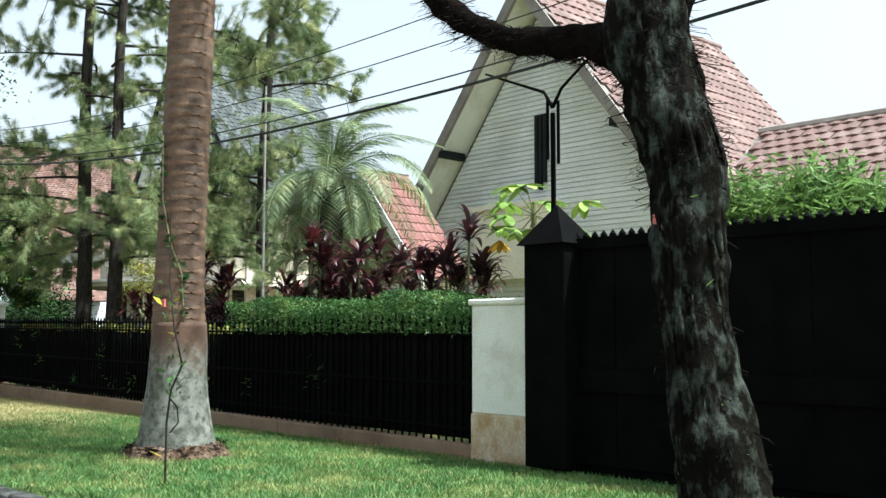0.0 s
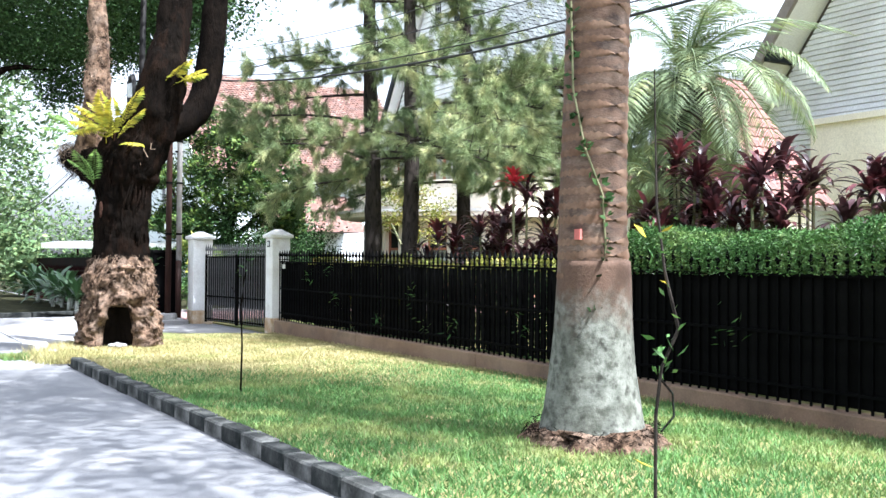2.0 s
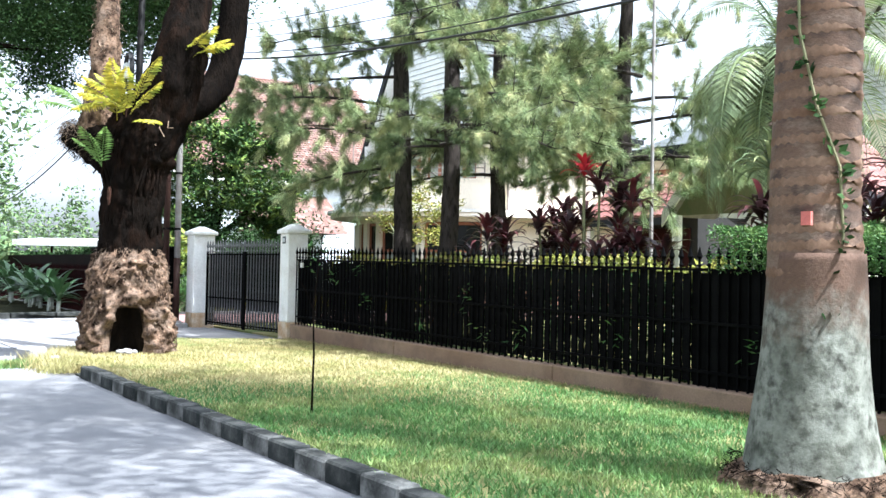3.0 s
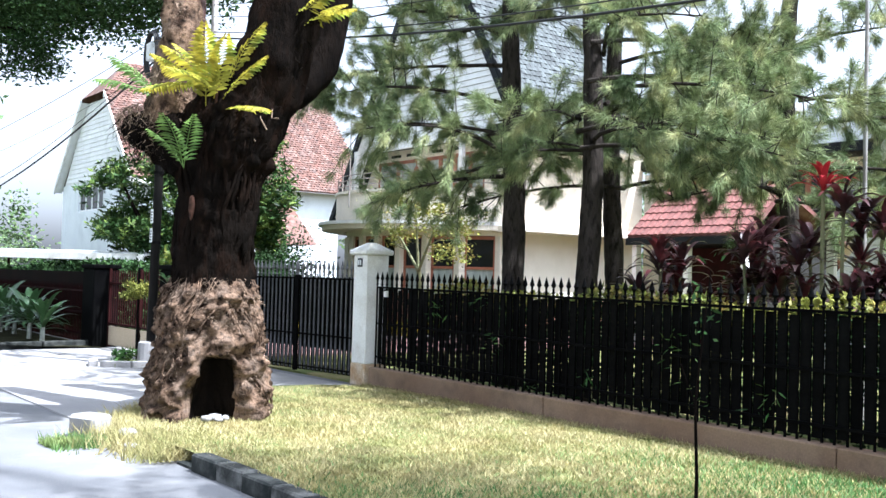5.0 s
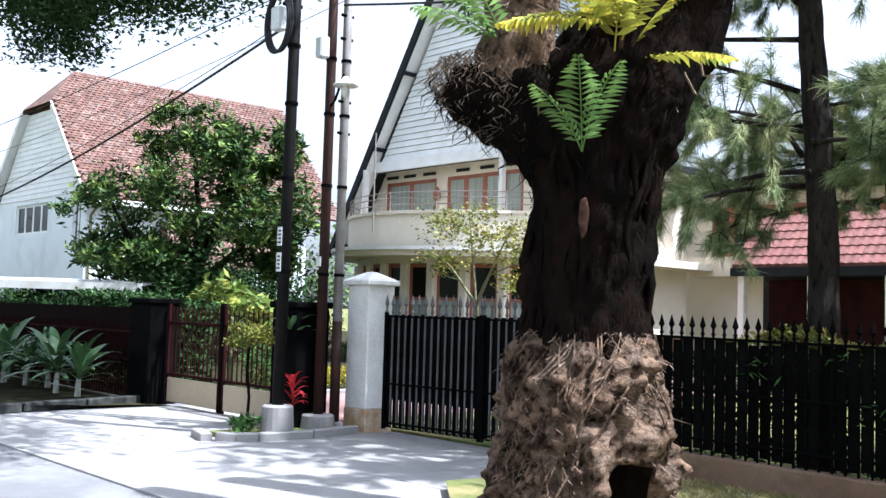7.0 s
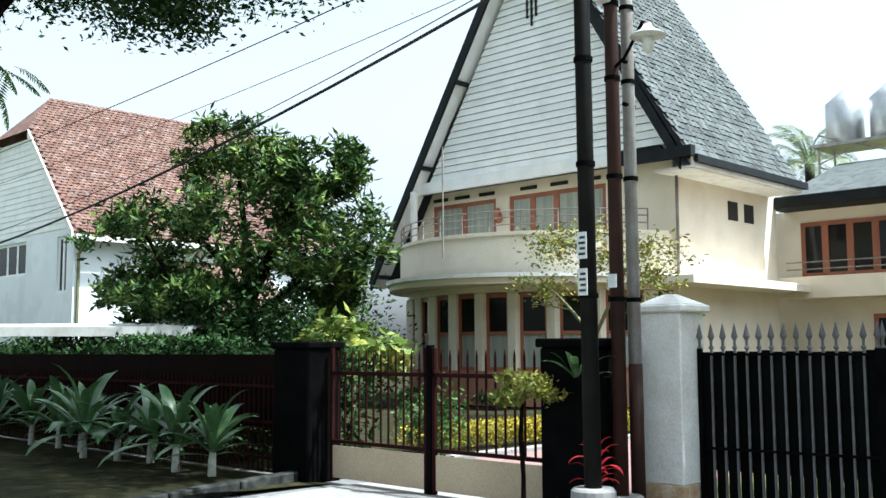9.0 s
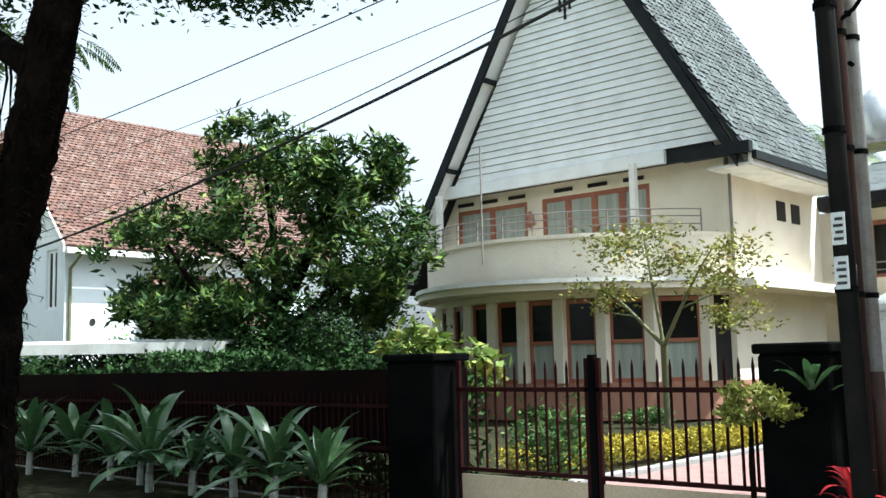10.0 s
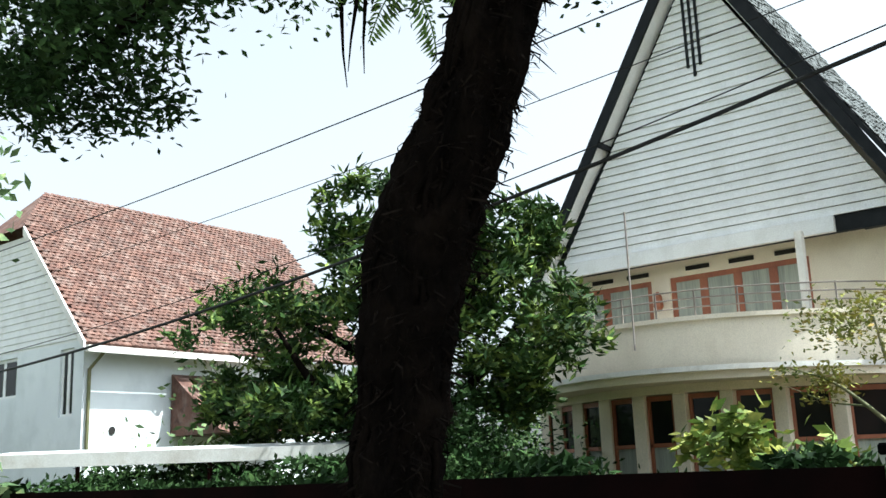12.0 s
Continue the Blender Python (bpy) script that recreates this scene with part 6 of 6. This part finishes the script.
mg = np.vstack([blob_points(2900, (c[0] * 1.6, c[1] * 0.82, c[2]), (r[0] * 1.1, r[1] * 0.72, r[2] * 0.88), 0.4, 0.26, 20 + i) for i, (c, r) in enumerate((((0, 0, 3.9), (1.7, 2.4, 1.5)), ((0.4, -2.4, 3.5), (1.4, 1.6, 1.1)), ((-0.5, 2.8, 3.6), (1.5, 1.8, 1.3)), ((0.1, 0.6, 5.4), (1.3, 1.5, 0.9)), ((0.5, -1.8, 4.9), (1.2, 1.3, 0.8)), ((-0.5, 3.0, 2.4), (1.3, 1.4, 0.7)), ((0.9, -1.2, 2.6), (0.9, 1.0, 0.7)), ((-0.9, 0.4, 2.4), (1.0, 1.6, 0.5))))])
leafy_tree("mango_tree", (12.9, 40.0), [[(-0.4, 0.4, 0, 0.22), (-0.3, 0.3, 1.2, 0.18), (0, 0, 2.2, 0.16)], [(0, 0, 2.1, 0.14), (0, -0.9, 3.2, 0.1), (0, -1.8, 4.4, 0.04)], [(0, 0, 2.1, 0.13), (0, 1.0, 3.2, 0.09), (0, 2.4, 3.9, 0.04)], [(0, 0, 2.1, 0.12), (0.1, 0.2, 3.6, 0.08), (0, 0.4, 5.2, 0.03)], [(-0.2, 0.2, 1.6, 0.1), (0.6, -0.7, 2.5, 0.08), (1.0, -1.6, 3.5, 0.03)], [(-0.2, 0.2, 1.6, 0.1), (-1.2, 0.8, 2.6, 0.07), (-1.6, 1.4, 3.6, 0.03)]], 1, mg, 0.22, 0.066, M_MANGO, "dense dark-leaved mango tree in the garden", M_BARK).scale = (1.1, 1.1, 1.15)
leafy_tree("young_tree", (16.3, 32.4), [[(0, 0, 0, 0.06), (0.05, 0.05, 0.8, 0.05), (-0.05, 0, 1.5, 0.045)], [(-0.05, 0, 1.4, 0.035), (0, 0.8, 2.2, 0.02), (0, 1.4, 2.5, 0.01)], [(-0.05, 0, 1.4, 0.035), (0, -0.5, 2.4, 0.02), (0, -0.9, 3.0, 0.01)], [(-0.05, 0, 1.4, 0.03), (0, 0.2, 2.6, 0.02), (0, 0.3, 3.3, 0.008)], [(0, 0.5, 1.9, 0.015), (0.1, 1.0, 2.0, 0.01), (0.1, 1.5, 2.25, 0.005)], [(0, -0.3, 2.0, 0.015), (0.1, -0.9, 2.2, 0.01), (0.1, -1.5, 2.0, 0.005)]], 1,
           np.vstack([blob_points(1300, (0, 0.1, 2.9), (0.8, 1.0, 0.5), 0.3, 0.5, 31), blob_points(950, (0, -0.9, 2.6), (0.7, 0.8, 0.45), 0.3, 0.5, 32), blob_points(420, (0, 1.3, 2.2), (0.5, 0.6, 0.4), 0.3, 0.5, 33), blob_points(420, (0, -1.3, 1.8), (0.5, 0.6, 0.3), 0.3, 0.5, 34)]), 0.09, 0.04, M_YELLOWLEAF, "small airy tree with yellow-olive leaves", M_STEM).scale = (1.3, 1.3, 1.2)
leafy_tree("lime_shrub", (9.4, 32.1), [[(0, 0, 0, 0.05), (0, 0, 1.2, 0.03)]], 1, np.vstack([blob_points(420, (0, 0.3, 1.55), (0.42, 0.55, 0.34), 0.2, 0.5, 41), blob_points(300, (0, -0.3, 1.25), (0.38, 0.45, 0.36), 0.2, 0.5, 42)]), 0.17, 0.085, M_LIME, "shrub with large lime-yellow leaves behind the gate", M_STEM).scale = (1.15, 1.15, 1.08)
solid("golden_hedge", np_mesh("golden_hedge", leaves(np.concatenate([np.array([[9.2 + 6.2 * t, 30.7 - 1.9 * math.sin(t * 2.2) * 0.4, 0.05] for t in rng.random(11000)]) + rng.normal(size=(11000, 3)) * (0.1, 0.16, 0.0) + np.stack([np.zeros(11000), np.zeros(11000), rng.uniform(0.05, 0.38, 11000)], 1)]), 0.06, 0.03), 4), M_GOLD, "low clipped golden hedge along the path", "hedge", "stuff")
solid("garden_shrubs", np_mesh("garden_shrubs", leaves(np.vstack([blob_points(700, (17.4, 33.6 + k * 2.6, 0.28), (0.35, 0.6, 0.22), 0.2, 0.5, 50 + k) for k in range(3)] + [blob_points(900, (8.6, 29.6, 0.7), (0.4, 0.5, 0.7), 0.2, 0.5, 58)]), 0.12, 0.04), 4), M_HEDGE, "mixed green garden shrubs below the windows", "shrub", "stuff")

# ---- island with poles, pots and plants ----
isl = Shape()
for a, b in (((5.12, 25.2), (5.5, 24.92)), ((5.52, 24.91), (6.2, 24.85)), ((6.22, 24.85), (6.95, 24.95)), ((5.1, 25.22), (5.25, 25.7))):
    d = (Vector((*b, 0)) - Vector((*a, 0)))
    m = pose(*a, 0, 0, 0, math.degrees(math.atan2(d.y, d.x)))
    isl.box(0, d.length, 0, 0.14, 0, 0.11, m)
solid("island_kerb", isl, M_CONCRETE, "low concrete kerb round the pole island", "kerb", "structure", bevel=0.012)
solid("island_soil", Shape().box(5.3, 7.0, 25.06, 25.7, 0.0, 0.07), M_SOIL, "bare soil round the poles", "ground", "structure")


def pole(at, h, r, mat, lean, label, base_r, base_h, low=None):
    P = thing("utility_pole", label, "pole", (*at, 0.02), group="utility poles")
    top = (lean[0] * h, lean[1] * h, h)
    part("shaft", Shape().tube([(0, 0, 0), (top[0] * 0.5, top[1] * 0.5, h * 0.5), top], [r, r * 0.95, r * 0.8], 14), mat, P, smooth=True)
    part("footing", Shape().tube([(0, 0, 0), (0, 0, base_h), (0, 0, base_h + 0.02)], [base_r, base_r * 0.9, base_r * 0.8], 18), M_CONCRETE, P, "cast concrete footing")
    if low:
        part("painted_foot", Shape().tube([(0, 0, base_h), (lean[0] * 1.35, lean[1] * 1.35, 1.35)], [r * 1.06, r * 1.06], 14), low, P, "rust-red painted lower pole", smooth=True)
    for z in (1.9, 3.0, 3.9, 4.6):
        part("band", Shape().tube([(lean[0] * z, lean[1] * z, z), (lean[0] * z, lean[1] * z, z + 0.04)], r * 1.12, 14), M_BLACK, P)
    return P


PA = pole((5.86, 25.1), 8.0, 0.072, M_POLEB, (0.02, 0.02), "black steel utility pole with coiled cable and junction box", 0.2, 0.36)
PB = pole((6.6, 25.33), 8.6, 0.065, M_POLERED, (0.004, 0.004), "dark rusty utility pole with street lamp", 0.22, 0.2)
PC = pole((6.82, 25.3), 9.0, 0.06, M_STEEL, (0.002, 0.004), "galvanised utility pole with rust-red foot", 0.12, 0.1, M_POLERED)
ring = [(0.14 + 0.0 * k, 0.16 + 0.24 * math.cos(a), 4.9 + 0.36 * math.sin(a)) for k, a in enumerate(np.linspace(0, 2 * math.pi, 29))]
for k in range(3):
    part("cable_coil", Shape().tube([(p[0] - 0.2 - 0.025 * k, p[1] + 0.01 * k, p[2] - 0.012 * k) for p in ring], 0.019, 6), M_WIRE, PA)
part("junction_box", Shape().box(-0.16, -0.02, 0.08, 0.24, 4.78, 5.06), M_SHEET, PA, "pale grey junction box", bevel=0.015)
part("bracket", Shape().box(-0.05, 0.2, 0.1, 0.16, 5.1, 5.14), M_BLACK, PA)
part("junction_box", Shape().box(-0.2, -0.06, -0.06, 0.08, 4.6, 4.87), M_SHEET, PB, "grey cable box", bevel=0.02)
for z in (2.22, 1.92):
    lb = part("paper_label", Shape().box(-0.014 + 0.02 * z - 0.07, -0.01 + 0.02 * z - 0.07, 0.02 * z - 0.05, 0.02 * z + 0.045, z, z + 0.22), M_PAPER, PA, "pasted paper notice")
    for k in range(4):
        part("print_bar", Shape().box(-0.018 + 0.02 * z - 0.07, -0.013 + 0.02 * z - 0.07, 0.02 * z - 0.035, 0.02 * z + 0.03 - 0.012 * (k % 2), z + 0.03 + k * 0.045, z + 0.05 + k * 0.045), M_INK, lb)
part("paper_label", Shape().box(-0.078, -0.072, -0.045, 0.045, 2.02, 2.14), M_PAPER, PB, "small pasted label")
part("lamp_arm", Shape().tube([(0, 0, 4.0), (-0.02, -0.14, 4.07), (-0.05, -0.26, 4.2), (-0.08, -0.38, 4.34), (-0.08, -0.43, 4.3)], 0.017, 6), M_BLACK, PB)
lamp = part("lamp_shade", Shape().tube([(-0.08, -0.43, 4.31), (-0.08, -0.43, 4.25), (-0.08, -0.43, 4.21), (-0.08, -0.43, 4.195)], [0.03, 0.07, 0.15, 0.16], 18), M_LAMPGLASS, PB, "white enamel street-lamp shade", smooth=True)
part("bulb", Shape().tube([(-0.08, -0.43, 4.2), (-0.08, -0.43, 4.13), (-0.08, -0.43, 4.07), (-0.08, -0.43, 4.04)], [0.04, 0.055, 0.045, 0.01], 10), M_LAMPGLASS, lamp, smooth=True)
for z in (3.7, 4.1, 4.9, 5.2):
    part("insulator", Shape().tube([(-0.1, 0, z), (0.08, 0, z)], 0.02, 6), M_BLACK, PC)

POT = thing("pot_plant", "red-leaved plant between the poles", "plant", (6.2, 25.3, 0.05))
part("stem", Shape().tube([(0, 0, 0), (0, 0, 0.3)], 0.02, 5), M_STEM, POT)
hd = Shape()
for i in range(26):
    m = pose(0, 0, 0.3 + 0.01 * i, 0, -random.uniform(-30, 50), i * 137.5) @ Matrix.Scale(random.uniform(0.45, 0.75), 4)
    hd.add([m @ v.co for v in STRAP.vertices], [tuple(p.vertices) for p in STRAP.polygons])
part("leaf_head", hd, M_REDHOT, POT, "bright red leaves", fix=False, smooth=True)
PL2 = thing("ti_plant", "tall green plant behind the poles", "plant", (6.35, 25.6, 0.05))
part("stem", Shape().tube([(0, 0, 0), (0, 0, 1.25)], 0.02, 5), M_STEM, PL2)
for i in range(14):
    put_leaf("leaf", BR, M_BROAD, PL2, (0, 0, 1.05 + 0.015 * i), i * 137.5, random.uniform(-40, 30), 0.55)
BON = thing("clipped_shrub", "small clipped yellow-green shrub by the gate", "shrub", (5.95, 25.9, 0.03))
BON.scale = (1.15, 1.15, 1.3)
part("stem", Shape().tube([(0, 0, 0), (0.03, 0.02, 0.3), (-0.02, 0, 0.55), (0, 0, 0.8)], [0.022, 0.018, 0.02, 0.012], 6), M_BARK, BON)
crown(BON, "foliage", blob_points(1300, (0, 0, 0.86), (0.22, 0.24, 0.11), 0.2, 0.4, 61), 0.05, 0.024, M_YELLOWLEAF)
WD = thing("weeds", "low leafy weeds on the pole island", "plant", (5.5, 25.3, 0.05))
crown(WD, "foliage", np.vstack([blob_points(260, (0, 0, 0.16), (0.25, 0.18, 0.16), 0.1, 0.5, 62)]), 0.09, 0.035, M_HEDGE)


# ---- cables ----
def cable(a, b, sag, r, label):
    a, b = Vector(a), Vector(b)
    pts = [a.lerp(b, t) - Vector((0, 0, sag * 4 * t * (1 - t))) for t in np.linspace(0, 1, 34)]
    solid("overhead_cable", Shape().tube(pts, r, 5, False), M_WIRE, label, "cable", smooth=True, group="overhead cables", fix=False)


WL = "black overhead cable along the street"
cable((6.75, 25.3, 5.35), (6.75, -10, 5.2), 1.75, 0.015, WL)
cable((6.8, 25.3, 5.45), (6.75, -10, 5.35), 1.74, 0.008, WL)
cable((6.8, 25.3, 5.9), (6.75, -10, 6.2), 1.75, 0.006, WL)
cable((6.8, 25.3, 5.7), (6.75, -10, 5.9), 1.8, 0.006, WL)
cable((5.9, 25.15, 4.92), (6.3, 62, 4.6), 1.7, 0.018, WL)
cable((5.9, 25.15, 4.98), (6.3, 62, 4.9), 1.62, 0.006, WL)
cable((6.75, 25.3, 5.9), (6.5, 66, 5.8), 0.75, 0.008, WL)
cable((6.75, 25.3, 5.4), (6.5, 66, 5.4), 0.9, 0.005, WL)

# ---- water tanks and distance ----
TK = thing("water_tank", "steel water tanks on a lattice tower behind the house", "tank", (31.5, 32.35, 0))
TK.scale = (0.8, 0.8, 1.06)
for y in (-0.9, 0.9):
    part("drum", Shape().tube([(0, y, 7.6), (0, y, 7.7), (0, y, 8.9), (0, y, 9.3)], [0.6, 0.75, 0.75, 0.15], 16), M_TANK, TK, smooth=True)
for dx, dy in ((-0.8, -1.7), (-0.8, 1.7), (0.8, -1.7), (0.8, 1.7)):
    part("leg", Shape().tube([(dx, dy, 0), (dx, dy, 7.6)], 0.05, 6), M_STEEL, TK)
for k in range(4):
    part("brace", Shape().tube([(-0.8, -1.7, 4 + k), (-0.8, 1.7, 4.9 + k)], 0.025, 5).tube([(-0.8, 1.7, 4 + k), (-0.8, -1.7, 4.9 + k)], 0.025, 5), M_STEEL, TK)
part("platform", Shape().box(-1, 1, -1.9, 1.9, 7.5, 7.6), M_STEEL, TK)
FP = thing("distant_palm", "distant fan of palm fronds behind the roof", "palm tree", (34, 35.4, 0))
FP.scale = (1.2, 1.2, 1.22)
part("trunk", Shape().tube([(0, 0, 0), (0, 0, 6.6)], [0.2, 0.15], 8), M_PINEBARK, FP)
for i in range(18):
    put_leaf("frond", DF, M_PALMLEAF, FP, (0, 0, 6.6), i * 137.5, random.uniform(-30, 50), 1.0)


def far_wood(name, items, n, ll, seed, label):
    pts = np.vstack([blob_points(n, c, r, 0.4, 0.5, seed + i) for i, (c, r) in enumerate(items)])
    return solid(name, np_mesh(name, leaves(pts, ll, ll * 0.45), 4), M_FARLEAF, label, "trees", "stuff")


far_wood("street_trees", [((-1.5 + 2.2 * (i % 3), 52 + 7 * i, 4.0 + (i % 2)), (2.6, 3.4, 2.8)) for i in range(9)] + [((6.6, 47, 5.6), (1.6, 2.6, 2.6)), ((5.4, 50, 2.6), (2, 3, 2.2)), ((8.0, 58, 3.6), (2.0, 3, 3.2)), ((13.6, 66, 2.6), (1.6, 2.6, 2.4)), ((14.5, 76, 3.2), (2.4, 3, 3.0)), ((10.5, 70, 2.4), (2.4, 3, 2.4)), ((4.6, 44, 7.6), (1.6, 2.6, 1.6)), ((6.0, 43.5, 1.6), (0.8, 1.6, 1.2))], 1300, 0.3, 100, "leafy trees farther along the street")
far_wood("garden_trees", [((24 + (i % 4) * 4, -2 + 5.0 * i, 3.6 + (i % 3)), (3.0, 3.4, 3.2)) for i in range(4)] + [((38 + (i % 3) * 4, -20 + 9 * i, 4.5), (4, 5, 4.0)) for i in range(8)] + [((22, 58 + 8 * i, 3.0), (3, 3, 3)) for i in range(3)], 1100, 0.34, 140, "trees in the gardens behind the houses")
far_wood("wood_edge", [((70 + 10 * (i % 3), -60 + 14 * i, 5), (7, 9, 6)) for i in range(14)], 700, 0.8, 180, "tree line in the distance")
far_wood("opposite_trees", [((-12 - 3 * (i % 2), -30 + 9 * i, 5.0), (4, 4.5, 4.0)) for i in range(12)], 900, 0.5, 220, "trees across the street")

# ---- kerb stones ----
y, i = -6.0, 0
kerb = solid("kerb", Shape().box(3.14, 3.24, -6, 17.4, -0.02, 0.02), M_KERB_B, "black and white painted kerb along the lawn", "kerb", "structure")
KS = Shape().box(-0.075, 0.075, 0.006, 0.414, -0.02, 0.125).mesh("kerb_stone", bevel=0.014)
for i in range(55):
    y = -6 + i * 0.42
    me = KS if i % 2 else None
    k = part("kerb_stone", KS, M_KERB_W, kerb)
    k.material_slots[0].link = "OBJECT"
    k.material_slots[0].material = M_KERB_W if i % 2 else M_KERB_B
    k.location = (kerb_x(y + 0.2) + 0.075 + random.uniform(-0.008, 0.008), y, random.uniform(-0.008, 0.006))
    k.rotation_euler = (0, random.uniform(-0.02, 0.02), 0)
for k, (x, yy, rz, sc) in enumerate(((2.98, 18.98, 25, 1.0), (3.15, 18.5, -12, 0.6), (3.0, 18.0, 50, 0.4), (3.25, 19.3, 70, 0.4))):
    st = solid("broken_kerb_stone", Shape().box(-0.12, 0.12, -0.16, 0.16, 0, 0.2).mesh("broken_kerb_stone", bevel=0.03), M_CONCRETE, "loose broken kerb stone at the lawn corner", "stone", group="broken kerb stones")
    st.matrix_world = pose(x, yy, 0.0, 0, 0, rz) @ Matrix.Scale(sc, 4)
